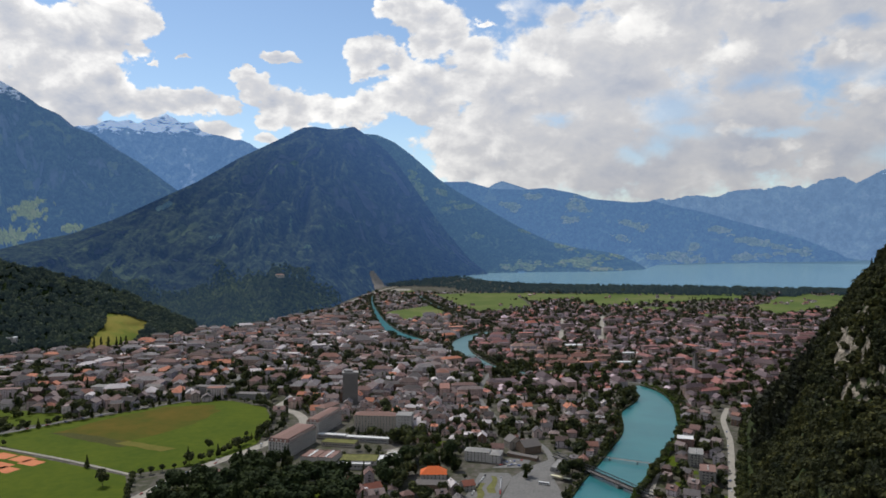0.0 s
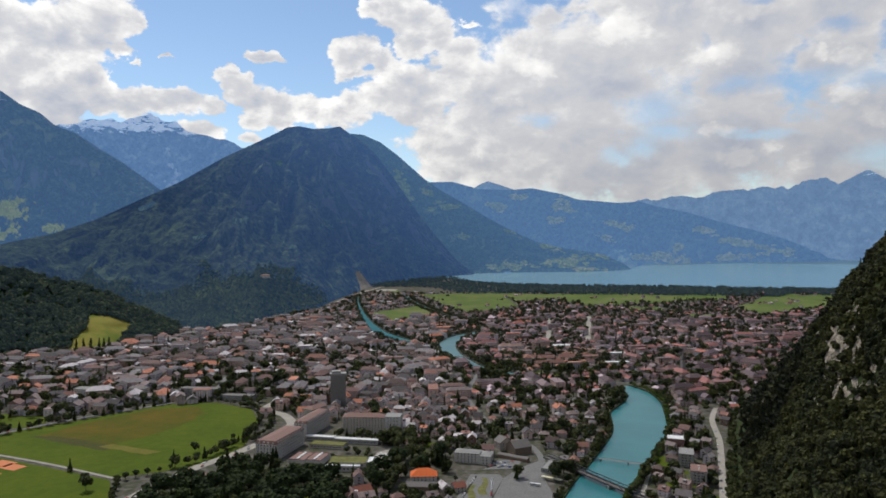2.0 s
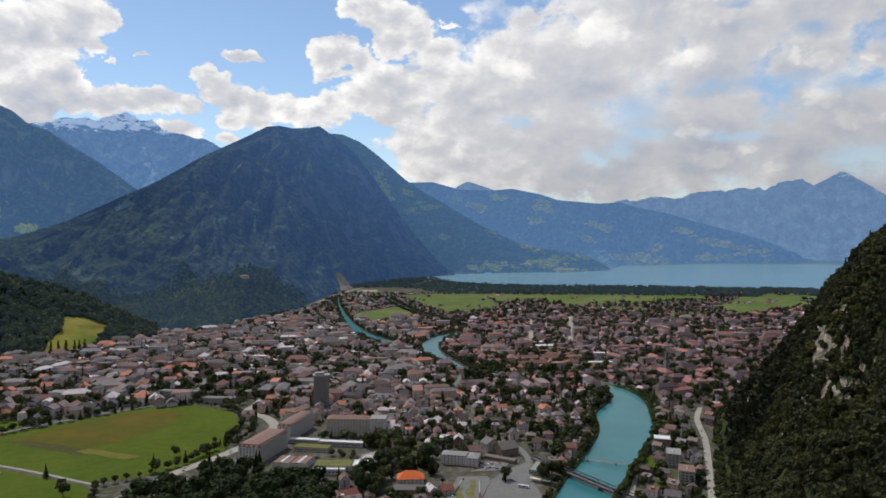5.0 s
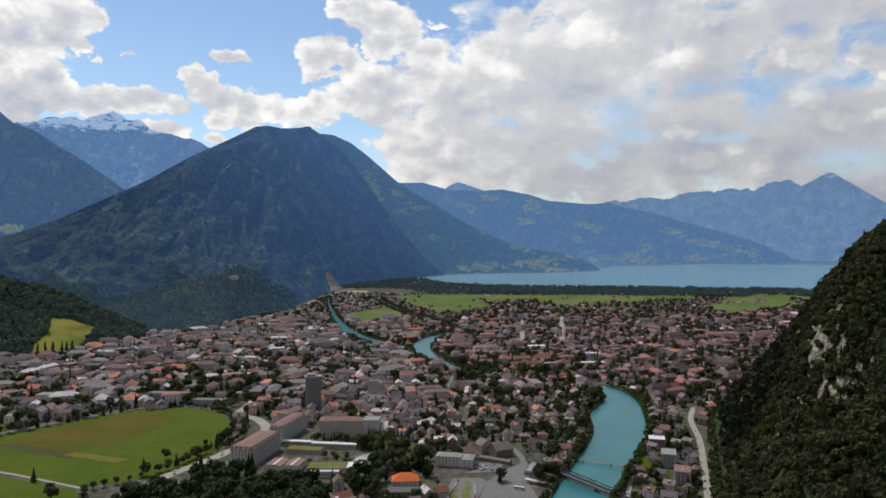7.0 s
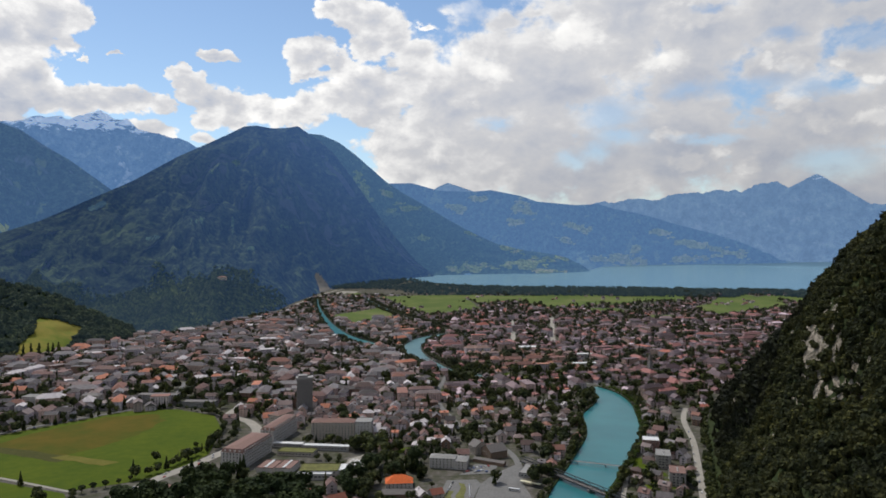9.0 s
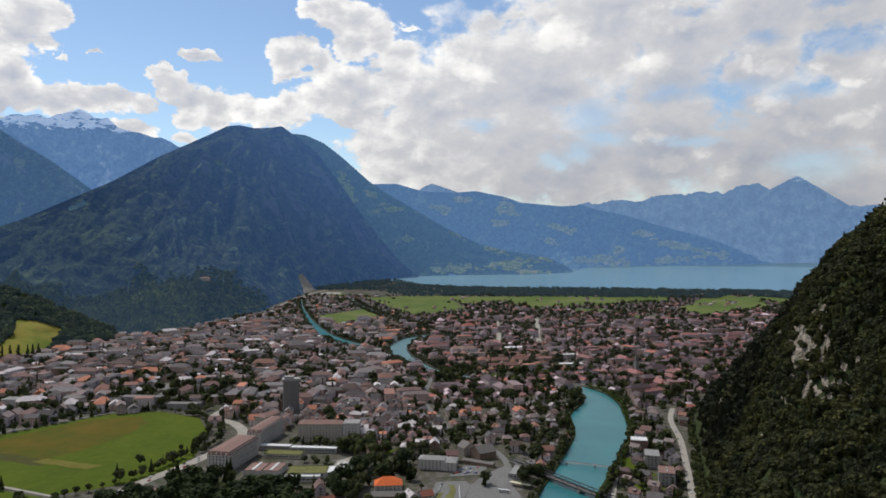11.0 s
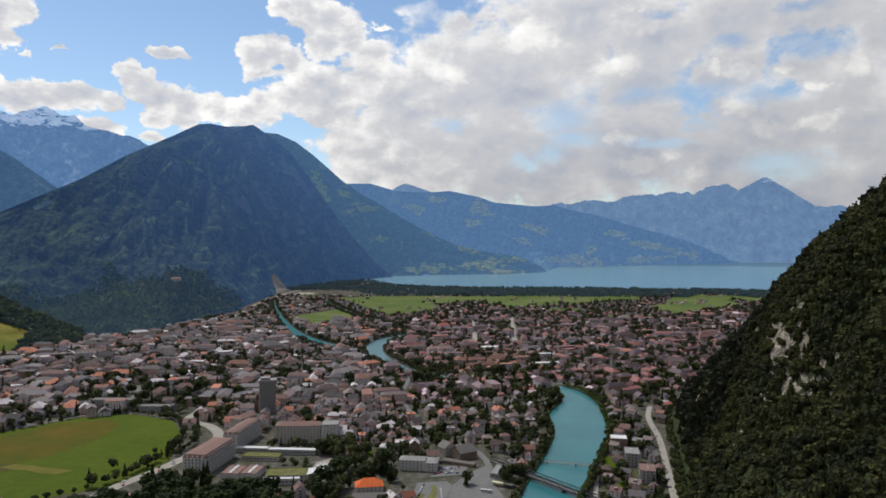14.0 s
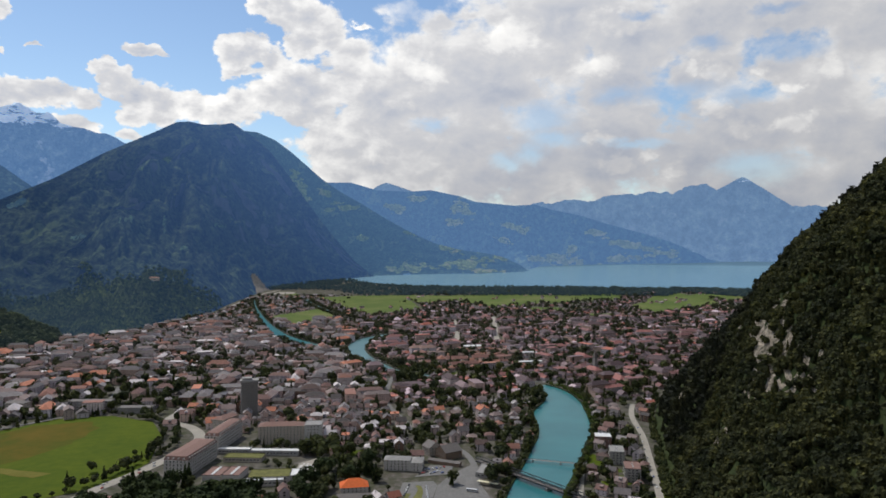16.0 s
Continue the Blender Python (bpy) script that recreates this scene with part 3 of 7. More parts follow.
def bumps(x, y, seed=0):
    """Smooth value noise from -1 to 1."""
    x, y = np.asarray(x, float), np.asarray(y, float)
    ix, iy = np.floor(x), np.floor(y)
    fx, fy = x - ix, y - iy
    fx, fy = fx * fx * fx * (fx * (fx * 6 - 15) + 10), fy * fy * fy * (fy * (fy * 6 - 15) + 10)
    a, b = lattice(ix, iy, seed), lattice(ix + 1, iy, seed)
    c, d = lattice(ix, iy + 1, seed), lattice(ix + 1, iy + 1, seed)
    return 2 * (a + (b - a) * fx + (c - a) * fy + (a - b - c + d) * fx * fy) - 1


def fractal(x, y, octaves=5, seed=0, ridged=False):
    total, size, norm = 0.0, 1.0, 0.0
    for k in range(octaves):
        v = bumps(x * 2 ** k, y * 2 ** k, seed + 17 * k)
        total, norm, size = total + size * ((1 - 2 * np.abs(v)) if ridged else v), norm + size, size * 0.5
    return total / norm


def mesh_object(name, verts, tris, materials, index=None, smooth=False, quads=False):
    """A mesh from numpy arrays of corners and faces of one size."""
    me = bpy.data.meshes.new(name)
    verts, tris = np.asarray(verts, np.float32), np.asarray(tris, np.int32)
    k = tris.shape[1]
    me.vertices.add(len(verts)), me.loops.add(tris.size), me.polygons.add(len(tris))
    me.vertices.foreach_set("co", verts.ravel())
    me.loops.foreach_set("vertex_index", tris.ravel())
    me.polygons.foreach_set("loop_start", np.arange(0, tris.size, k, dtype=np.int32))
    for m in materials:
        me.materials.append(m)
    if index is not None:
        me.polygons.foreach_set("material_index", np.asarray(index, np.int32))
    me.polygons.foreach_set("use_smooth", np.full(len(tris), smooth))
    me.update(calc_edges=True)
    me.validate()
    return new(name, me)


def grid_faces(na, nu):
    i = np.arange(na - 1)[:, None] * nu + np.arange(nu - 1)[None]
    i = i.ravel()
    return np.stack([i, i + nu, i + nu + 1, i + 1], 1)


def bm_object(name, bm, materials, parent=None, label=""):
    me = bpy.data.meshes.new(name)
    bm.to_mesh(me)
    bm.free()
    for m in materials if isinstance(materials, (list, tuple)) else [materials]:
        me.materials.append(m)
    ob = new(name, me)
    ob.parent = parent
    return tagged(ob, label)


def part(name, bm, material, parent, label=""):
    return bm_object(name, bm, material, parent, label)


def box(bm, x0, y0, z0, x1, y1, z1, slot=0, bevel=0.0):
    v = [bm.verts.new(c) for c in ((x0, y0, z0), (x1, y0, z0), (x1, y1, z0), (x0, y1, z0), (x0, y0, z1), (x1, y0, z1), (x1, y1, z1), (x0, y1, z1))]
    made = [bm.faces.new([v[i] for i in f]) for f in ((3, 2, 1, 0), (4, 5, 6, 7), (0, 1, 5, 4), (1, 2, 6, 5), (2, 3, 7, 6), (3, 0, 4, 7))]
    for f in made:
        f.material_index = slot
    return made


def slab(bm, corners, thick, slot=0):
    """A plate under the given upper corners."""
    top = [bm.verts.new(c) for c in corners]
    low = [bm.verts.new((c[0], c[1], c[2] - thick)) for c in corners]
    n = len(top)
    fs = [bm.faces.new(top), bm.faces.new(low[::-1])] + [bm.faces.new((low[i], low[(i + 1) % n], top[(i + 1) % n], top[i])) for i in range(n)]
    for f in fs:
        f.material_index = slot
    return fs


def inside(poly, x, y):
    hit, j = False, len(poly) - 1
    for i in range(len(poly)):
        (xi, yi), (xj, yj) = poly[i], poly[j]
        if (yi > y) != (yj > y) and x < (xj - xi) * (y - yi) / (yj - yi) + xi:
            hit = not hit
        j = i
    return hit


def flat_sheet(name, poly, z, material, label, category, kind="structure", thick=0.0):
    """A level sheet of ground with the given outline."""
    bm = bmesh.new()
    f = bm.faces.new([bm.verts.new((x, y, z)) for x, y in poly])
    if f.calc_area() and f.normal.z < 0:
        f.normal_flip()
    bm.normal_update()
    if f.normal.z < 0:
        f.normal_flip()
    bmesh.ops.triangulate(bm, faces=bm.faces[:])
    return tagged(bm_object(name, bm, material), label, category, "", kind)


def patch(name, corners, z, material, label, category, n=24, wobble=25.0, seed=1):
    """A far field with four corners and ragged borders, lying on the drawn-in land."""
    c = np.array(corners, float)
    u, v = [a.ravel() for a in np.meshgrid(np.linspace(0, 1, n), np.linspace(0, 1, n), indexing="ij")]
    p = (c[0] * ((1 - u) * (1 - v))[:, None] + c[1] * (u * (1 - v))[:, None] + c[2] * (u * v)[:, None] + c[3] * ((1 - u) * v)[:, None])
    w = 1 - np.minimum.reduce([u, v, 1 - u, 1 - v]) * 2
    p = p + w[:, None] * wobble * np.stack([fractal(p[:, 0] / 90, p[:, 1] / 90, 3, seed), fractal(p[:, 0] / 90, p[:, 1] / 90, 3, seed + 5)], 1)
    q, _ = far(np.c_[p, np.full(len(p), z)])
    ob = mesh_object(name, q, grid_faces(n, n), [material])
    return tagged(ob, label, category, "", "structure")


def ribbon_points(line, widths, step=12.0):
    p = np.array(line, float)
    w = np.full(len(p), widths, float) if np.isscalar(widths) else np.array(widths, float)
    s = np.r_[0, np.cumsum(np.hypot(*np.diff(p, axis=0).T))]
    t = np.linspace(0, s[-1], max(4, int(s[-1] / step)))
    # a rounded line through the given places
    def smooth(v):
        m = np.gradient(v, s)
        k = np.clip(np.searchsorted(s, t) - 1, 0, len(s) - 2)
        h = s[k + 1] - s[k]
        a = (t - s[k]) / h
        return ((1 + 2 * a) * (1 - a) ** 2) * v[k] + (a * (1 - a) ** 2) * h * m[k] + (a * a * (3 - 2 * a)) * v[k + 1] + (a * a * (a - 1)) * h * m[k + 1]
    x, y, w = smooth(p[:, 0]), smooth(p[:, 1]), np.interp(t, s, w)
    dx, dy = np.gradient(x), np.gradient(y)
    n = np.hypot(dx, dy)
    return x, y, w, -dy / n, dx / n


def ribbon(name, line, widths, z, material, label, category, step=12.0):
    x, y, w, nx, ny = ribbon_points(line, widths, step)
    p = np.concatenate([np.c_[x - nx * w / 2, y - ny * w / 2, 0 * x + z], np.c_[x + nx * w / 2, y + ny * w / 2, 0 * x + z]])
    n = len(x)
    i = np.arange(n - 1)
    ob = mesh_object(name, far(p)[0], np.stack([i, i + 1, i + 1 + n, i + n], 1), [material])
    return tagged(ob, label, category, "", "structure")


def bank_wall(name, line, widths, side, material, label, height=1.6, thick=1.6):
    """A quay wall or earth bank along one side of a river."""
    x, y, w, nx, ny = ribbon_points(line, widths)
    a, b = side * w / 2, side * (w / 2 + thick)
    rows = [(a, 0.0), (a, height), (b, height), (b + side * 2.5, 0.0)]
    p = np.concatenate([np.c_[x + nx * o, y + ny * o, 0 * x + h] for o, h in rows])
    n = len(x)
    i = np.arange(n - 1)
    f = np.concatenate([np.stack([i + k * n, i + 1 + k * n, i + 1 + (k + 1) * n, i + (k + 1) * n], 1)[:, ::(1 if side < 0 else -1)] for k in range(3)])
    return tagged(mesh_object(name, far(p)[0], f, [material]), label, "river bank", "", "structure")


# ---- the land ----
def ground_sheet():
    az = np.radians(np.r_[np.arange(-180, -48, 6.0), np.arange(-48, 60, 0.75), np.arange(60, 181, 6.0)])
    r = np.r_[0.01, np.arange(50, 9000, 50), np.geomspace(9000, 60000, 30)]
    a, b = np.meshgrid(az, r, indexing="ij")
    p = np.c_[(CX + np.sin(a) * b).ravel(), (CY + np.cos(a) * b).ravel(), np.zeros(a.size)]
    ob = mesh_object("ground", far(p)[0], grid_faces(len(az), len(r))[:, ::-1], [TOWN_GROUND])
    tagged(ob, "valley floor of gardens, yards and paving between the houses", "ground", "", "structure")


def lake_sheet():
    az = np.radians(np.arange(1.0, 60.1, 0.5))
    near = np.interp(np.degrees(az), [1, 2.5, 6.8, 13.7, 22, 30, 40, 60], [5000, 4600, 4150, 4020, 4080, 4150, 4400, 4900])
    far_r = np.interp(np.degrees(az), [1, 2.5, 8, 13.4, 16.3, 17.3, 22, 28, 33, 60], [5160, 5300, 5560, 5720, 6280, 7400, 8250, 8950, 9750, 12000])
    u = np.linspace(0, 1, 60)
    b = near[:, None] + (far_r + 450 - near)[:, None] * u
    a = np.repeat(az[:, None], 60, 1)
    p = np.c_[(CX + np.sin(a) * b).ravel(), (CY + np.cos(a) * b).ravel(), np.full(a.size, 6.0)]
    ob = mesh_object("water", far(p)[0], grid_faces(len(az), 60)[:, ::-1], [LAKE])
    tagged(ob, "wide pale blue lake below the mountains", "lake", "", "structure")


def mountain(name, skyline, foot, crest, material, label, shape=1.0, spur=0.10, rough=0.06, wave=420.0, seed=3, step=0.1, rows=70, foot_z=0.0, jag=0.0, ribbed=0.0):
    """A range from its foot to its crest and down behind it. skyline: azimuth, elevation seen from the middle of the flight; foot, crest: azimuth, distance."""
    az = np.arange(skyline[0][0], skyline[-1][0] + 1e-6, step)
    sa, se = np.array(skyline).T
    el = np.interp(az, sa, se)
    k = np.ones(5) / 5
    el = np.convolve(np.pad(el, 2, mode="edge"), k, "valid") * 0.5 + el * 0.5
    el = el + jag * fractal(az / 0.9, 0 * az + seed, 4, seed + 40)
    rf, rc = np.interp(az, *np.array(foot).T), np.interp(az, *np.array(crest).T)
    zc = CZ + rc * np.tan(np.radians(el))
    u = np.r_[np.linspace(0, 1, rows), 1.06, 1.16, 1.3]
    uu = np.minimum(u, 1.0)[None]
    back = np.maximum(u - 1, 0)[None]
    A = az[:, None] + 0 * u[None]
    # spurs and gullies run down from the crest
    x = np.radians(A) * rc.mean() / wave
    warp = fractal(x * 0.7, uu * 2.2 + 0 * x, 4, seed + 9)
    ribs = fractal(x + 0.5 * warp, uu * 1.1 + 0 * x, 5, seed, True)
    keep = np.sin(np.pi * np.minimum(uu, 1.0)) ** 0.6
    r = rf[:, None] + (rc - rf)[:, None] * np.clip(uu + back * 1.5 + spur * ribs * keep, 0, None)
    z = foot_z + (zc - foot_z)[:, None] * (uu ** shape + rough * fractal(x * 2.3, uu * 6 + 0 * x, 5, seed + 4) * keep) - back * 0.9 * (zc[:, None])
    z = z + ribbed * zc[:, None] * keep * fractal(x * 1.3 + 0.6 * warp, uu * 2.6 + 0 * x, 6, seed + 14, True)
    z = np.where(u[None] == 0, foot_z - 8, z)
    z = np.where(u[None] > 0, np.maximum(z, foot_z + np.clip(0.5 * zc, 0, 200)[:, None] * uu), z)
    # nothing below the crest may stand out over the skyline
    roof = CZ + r * np.tan(np.radians(el))[:, None] - 2
    z = np.where(uu < 1, np.minimum(z, roof), z)
    a = np.radians(A)
    p = np.c_[(CX + np.sin(a) * r).ravel(), (CY + np.cos(a) * r).ravel(), z.ravel()]
    q, _ = far(p)
    ob = mesh_object(name, q, grid_faces(len(az), len(u))[:, ::-1], [material], smooth=True)
    tagged(ob, label, "mountain", "", "structure")
    return az, u, p.reshape(len(az), len(u), 3)


ground_sheet()
lake_sheet()
MAIN_SKY = [(-40, -3.5), (-34, -1.2), (-30, -0.1), (-27.5, .45), (-24.8, 1.46), (-21.9, 2.93), (-19, 4.37), (-15.7, 6.38), (-12.3, 8.08), (-10.9, 8.83), (-10, 8.94), (-8.9, 8.76), (-7.6, 8.85),
            (-6.83, 9.0), (-6.1, 8.5), (-5, 7.85), (-4, 6.9), (-3.2, 5.9), (-2.4, 4.8), (-1.5, 3.5), (-.5, 2.1), (.8, 0.4), (2.5, -1.6), (4, -2.8)]
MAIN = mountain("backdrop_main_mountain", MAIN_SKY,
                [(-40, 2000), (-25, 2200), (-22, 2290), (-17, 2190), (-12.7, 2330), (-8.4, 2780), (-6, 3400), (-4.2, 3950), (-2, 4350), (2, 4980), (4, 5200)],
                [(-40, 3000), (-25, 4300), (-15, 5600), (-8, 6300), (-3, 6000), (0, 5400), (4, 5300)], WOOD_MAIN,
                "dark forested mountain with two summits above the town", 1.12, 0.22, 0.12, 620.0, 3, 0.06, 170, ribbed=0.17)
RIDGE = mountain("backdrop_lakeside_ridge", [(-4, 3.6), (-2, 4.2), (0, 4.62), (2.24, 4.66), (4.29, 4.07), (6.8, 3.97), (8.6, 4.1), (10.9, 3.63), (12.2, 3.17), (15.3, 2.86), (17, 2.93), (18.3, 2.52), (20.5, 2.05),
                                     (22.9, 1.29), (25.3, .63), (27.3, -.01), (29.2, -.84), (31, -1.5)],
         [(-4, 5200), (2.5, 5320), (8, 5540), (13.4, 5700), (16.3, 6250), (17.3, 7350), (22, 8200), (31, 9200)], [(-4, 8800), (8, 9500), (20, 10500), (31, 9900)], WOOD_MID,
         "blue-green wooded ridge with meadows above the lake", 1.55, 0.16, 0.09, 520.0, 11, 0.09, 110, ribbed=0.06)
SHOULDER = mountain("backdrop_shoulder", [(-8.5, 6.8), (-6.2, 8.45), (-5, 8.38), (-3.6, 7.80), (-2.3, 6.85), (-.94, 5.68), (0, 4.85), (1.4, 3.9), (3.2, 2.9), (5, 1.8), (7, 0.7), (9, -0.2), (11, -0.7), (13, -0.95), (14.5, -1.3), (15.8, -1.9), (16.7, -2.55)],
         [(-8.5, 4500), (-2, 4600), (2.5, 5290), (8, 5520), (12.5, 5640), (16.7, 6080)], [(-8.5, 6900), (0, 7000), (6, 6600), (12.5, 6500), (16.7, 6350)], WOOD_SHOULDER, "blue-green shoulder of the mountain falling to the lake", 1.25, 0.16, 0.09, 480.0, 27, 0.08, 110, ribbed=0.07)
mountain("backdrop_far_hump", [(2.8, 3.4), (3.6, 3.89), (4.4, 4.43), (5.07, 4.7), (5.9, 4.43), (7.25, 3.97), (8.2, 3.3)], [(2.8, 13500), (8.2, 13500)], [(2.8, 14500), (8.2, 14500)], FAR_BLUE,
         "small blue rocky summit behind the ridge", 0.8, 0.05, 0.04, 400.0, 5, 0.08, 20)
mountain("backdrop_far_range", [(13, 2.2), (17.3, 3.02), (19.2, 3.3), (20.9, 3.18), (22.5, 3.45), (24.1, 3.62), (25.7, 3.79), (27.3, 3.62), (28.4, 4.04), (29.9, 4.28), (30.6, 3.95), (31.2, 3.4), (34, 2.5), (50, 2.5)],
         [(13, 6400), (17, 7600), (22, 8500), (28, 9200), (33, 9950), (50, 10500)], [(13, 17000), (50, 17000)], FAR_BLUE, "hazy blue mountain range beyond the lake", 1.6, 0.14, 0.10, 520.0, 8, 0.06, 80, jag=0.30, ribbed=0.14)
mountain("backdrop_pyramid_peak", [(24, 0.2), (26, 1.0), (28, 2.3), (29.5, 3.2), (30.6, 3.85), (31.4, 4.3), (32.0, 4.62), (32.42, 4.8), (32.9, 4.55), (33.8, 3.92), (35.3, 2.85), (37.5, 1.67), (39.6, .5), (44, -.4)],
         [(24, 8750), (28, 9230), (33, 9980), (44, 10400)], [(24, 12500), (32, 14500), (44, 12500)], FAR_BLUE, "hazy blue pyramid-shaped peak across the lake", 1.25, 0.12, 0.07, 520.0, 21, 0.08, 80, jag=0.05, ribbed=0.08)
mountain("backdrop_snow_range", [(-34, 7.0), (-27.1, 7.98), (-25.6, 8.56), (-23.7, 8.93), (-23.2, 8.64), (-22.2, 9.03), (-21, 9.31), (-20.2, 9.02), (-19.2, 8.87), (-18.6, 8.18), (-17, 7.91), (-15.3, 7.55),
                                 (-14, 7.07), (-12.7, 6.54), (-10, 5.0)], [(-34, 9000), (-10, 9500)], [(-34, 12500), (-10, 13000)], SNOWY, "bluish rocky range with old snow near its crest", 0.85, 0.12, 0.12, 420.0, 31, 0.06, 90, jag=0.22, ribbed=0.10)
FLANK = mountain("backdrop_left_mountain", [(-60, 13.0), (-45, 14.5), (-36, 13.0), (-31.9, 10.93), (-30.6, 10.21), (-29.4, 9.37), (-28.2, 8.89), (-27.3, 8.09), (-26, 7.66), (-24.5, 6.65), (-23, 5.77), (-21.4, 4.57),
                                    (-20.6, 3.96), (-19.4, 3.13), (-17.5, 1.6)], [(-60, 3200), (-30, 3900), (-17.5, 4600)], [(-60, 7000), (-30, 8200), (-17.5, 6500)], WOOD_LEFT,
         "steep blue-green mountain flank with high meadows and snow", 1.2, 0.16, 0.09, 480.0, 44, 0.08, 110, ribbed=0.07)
HILL_SKY = [(-50, 2.5), (-42, 1.0), (-36, -0.3), (-32, -1.3), (-30, -1.9), (-27.9, -2.55), (-25.7, -3.15), (-23.8, -3.9), (-22.3, -4.8), (-20.5, -5.8), (-18.8, -6.6)]
HILL = mountain("backdrop_wooded_hill", HILL_SKY, [(-50, 1500), (-33, 1790), (-29.7, 1880), (-26.8, 1900), (-24, 1890), (-22, 2010), (-18.8, 2120)],
                [(-50, 2300), (-32, 2350), (-24, 2290), (-18.8, 2190)], WOOD_HILL, "low dark wooded hill beside the town", 1.0, 0.08, 0.05, 260.0, 52, 0.12, 50)

# the near slope: height over the distance from its foot
SLOPE_FOOT = [(-40, -150), (20, 50), (60, 150), (130, 330), (205, 500), (270, 640), (308, 721), (384, 895), (450, 1049), (556, 1219), (800, 1486), (1210, 2006), (1750, 2532), (2300, 3100)]
SLOPE_D = [-6, 0, 20, 45, 61, 75, 88, 98, 112, 120, 145, 209, 266, 325, 388, 500, 700]
NEAR_Z = [-3, 0, 12, 50, 76, 90, 100, 108, 128, 182, 204, 262, 318, 378, 420, 480, 540]     # below the high cliff
SPUR_Z = [-3, 0, 10, 42, 70, 108, 158, 171, 196, 210, 245, 312, 364, 414, 456, 498, 545]    # the rocky spur
SOFT_Z = [-3, 0, 14, 48, 70, 92, 106, 116, 131, 139, 168, 234, 287, 335, 378, 436, 485]


def near_slope():
    f = np.array(SLOPE_FOOT, float)
    s = np.r_[0, np.cumsum(np.hypot(*np.diff(f, axis=0).T))]
    t = np.arange(0, s[-1], 7.0)
    x, y = np.interp(t, s, f[:, 0]), np.interp(t, s, f[:, 1])
    k = np.ones(25) / 25
    x = np.convolve(np.pad(x, 12, mode="reflect", reflect_type="odd"), k, "valid")
    y = np.convolve(np.pad(y, 12, mode="reflect", reflect_type="odd"), k, "valid")
    dx, dy = np.gradient(x), np.gradient(y)
    n = np.hypot(dx, dy)
    nx, ny = dy / n, -dx / n
    d = np.r_[np.arange(-6, 160, 4.0), np.arange(160, 400, 9.0), np.arange(400, 720, 25.0)]
    X, Y = x[:, None] + nx[:, None] * d, y[:, None] + ny[:, None] * d
    wob = 9 * fractal(X / 70, Y / 70, 4, 61) * np.clip(d / 60, 0, 1)
    dd = np.clip(d[None] + wob, -6, 700)
    a = np.clip((y - 640) / 110, 0, 1)[:, None]
    b = np.clip((y - 850) / 240, 0, 1)[:, None]
    Z = ((1 - a) * np.interp(dd, SLOPE_D, NEAR_Z) + a * np.interp(dd, SLOPE_D, SPUR_Z)) * (1 - b) + b * np.interp(dd, SLOPE_D, SOFT_Z)
    Z = Z + np.clip(d / 50, 0, 1) * (9 * fractal(X / 55, Y / 55, 5, 67, True) + 4 * fractal(X / 14, Y / 14, 3, 68) + 2.5 * fractal(X / 6, Y / 6, 2, 69))
    # the ridge sinks towards the lake
    Z = Z * np.interp(y, [-200, 900, 1300, 2000, 3000], [1, 1, 0.9, 0.62, 0.5])[:, None]
    return X, Y, Z, d


SX, SY, SZ, SD = near_slope()
slope_ob = mesh_object("ground_near_slope", far(np.c_[SX.ravel(), SY.ravel(), SZ.ravel()])[0], grid_faces(len(SX), len(SD))[:, ::-1], [UNDERWOOD, ROCK], smooth=False)
tagged(slope_ob, "steep wooded mountainside with a broken limestone cliff", "hillside", "", "structure")
SNX = np.cross(np.dstack([np.gradient(SX, axis=0), np.gradient(SY, axis=0), np.gradient(SZ, axis=0)]), np.dstack([np.gradient(SX, axis=1), np.gradient(SY, axis=1), np.gradient(SZ, axis=1)]))
SUP = np.abs(SNX[..., 2]) / np.linalg.norm(SNX, axis=2)
CLIFF = 1 - np.hypot((SY - 705) / 115, (SZ - 150 - 0.16 * (SY - 705)) / 46)          # the bare cliff on the spur
OUTCROP = 1 - np.minimum(np.hypot((SY - 738) / 26, (SZ - 50) / 16), np.hypot((SY - 1030) / 40, (SZ - 34) / 16))
BARE = (np.maximum(CLIFF, OUTCROP) + 1.7 * fractal(SY / 7, SZ / 13, 5, 71) > 0.34) & (SUP < 0.85)
slope_ob.data.polygons.foreach_set("material_index", BARE[:-1, :-1].ravel().astype(np.int32))

# ---- water and ground cover ----
RIVER_A = [(90, 560), (133, 660), (165, 735), (181, 770), (203, 811), (240, 883), (284, 970), (315, 1083), (349, 1171), (357, 1248), (348, 1290)]
WIDTH_A = [56, 55, 55, 56, 58, 62, 72, 80, 52, 36, 24]
RIVER_B = [(230, 1930), (165, 2041), (96, 1975), (49, 1851), (48, 1687), (71, 1570), (105, 1472), (160, 1410)]
WIDTH_B = [24, 34, 42, 42, 38, 34, 28, 22]
RIVER_C = [(-330, 3300), (-302, 3013), (-265, 2726), (-222, 2435), (-181, 2200), (-133, 2006), (-87, 1903), (-30, 1800)]
WIDTH_C = [5, 7, 11, 18, 30, 44, 46, 32]
RIVER_D = [(165, 2060), (150, 2160), (100, 2326), (14, 2640), (-63, 2994), (-110, 3300)]
for k, (line, w) in enumerate(((RIVER_A, WIDTH_A), (RIVER_B, WIDTH_B), (RIVER_C, WIDTH_C), (RIVER_D, 16))):
    ribbon("water_%d" % (k + 1), line, w, 0.35 if k not in (1, 3) else 0.3, RIVER if k != 1 else RIVER_PALE, "turquoise glacial river flowing through the town" if k != 1 else "pale grey-green river arm bending round the old town", "river")
    for side in (-1, 1):
        bank_wall("riverbank", line, w, side, TOWN_GROUND if k else UNDERWOOD, "low river bank of stone and earth")
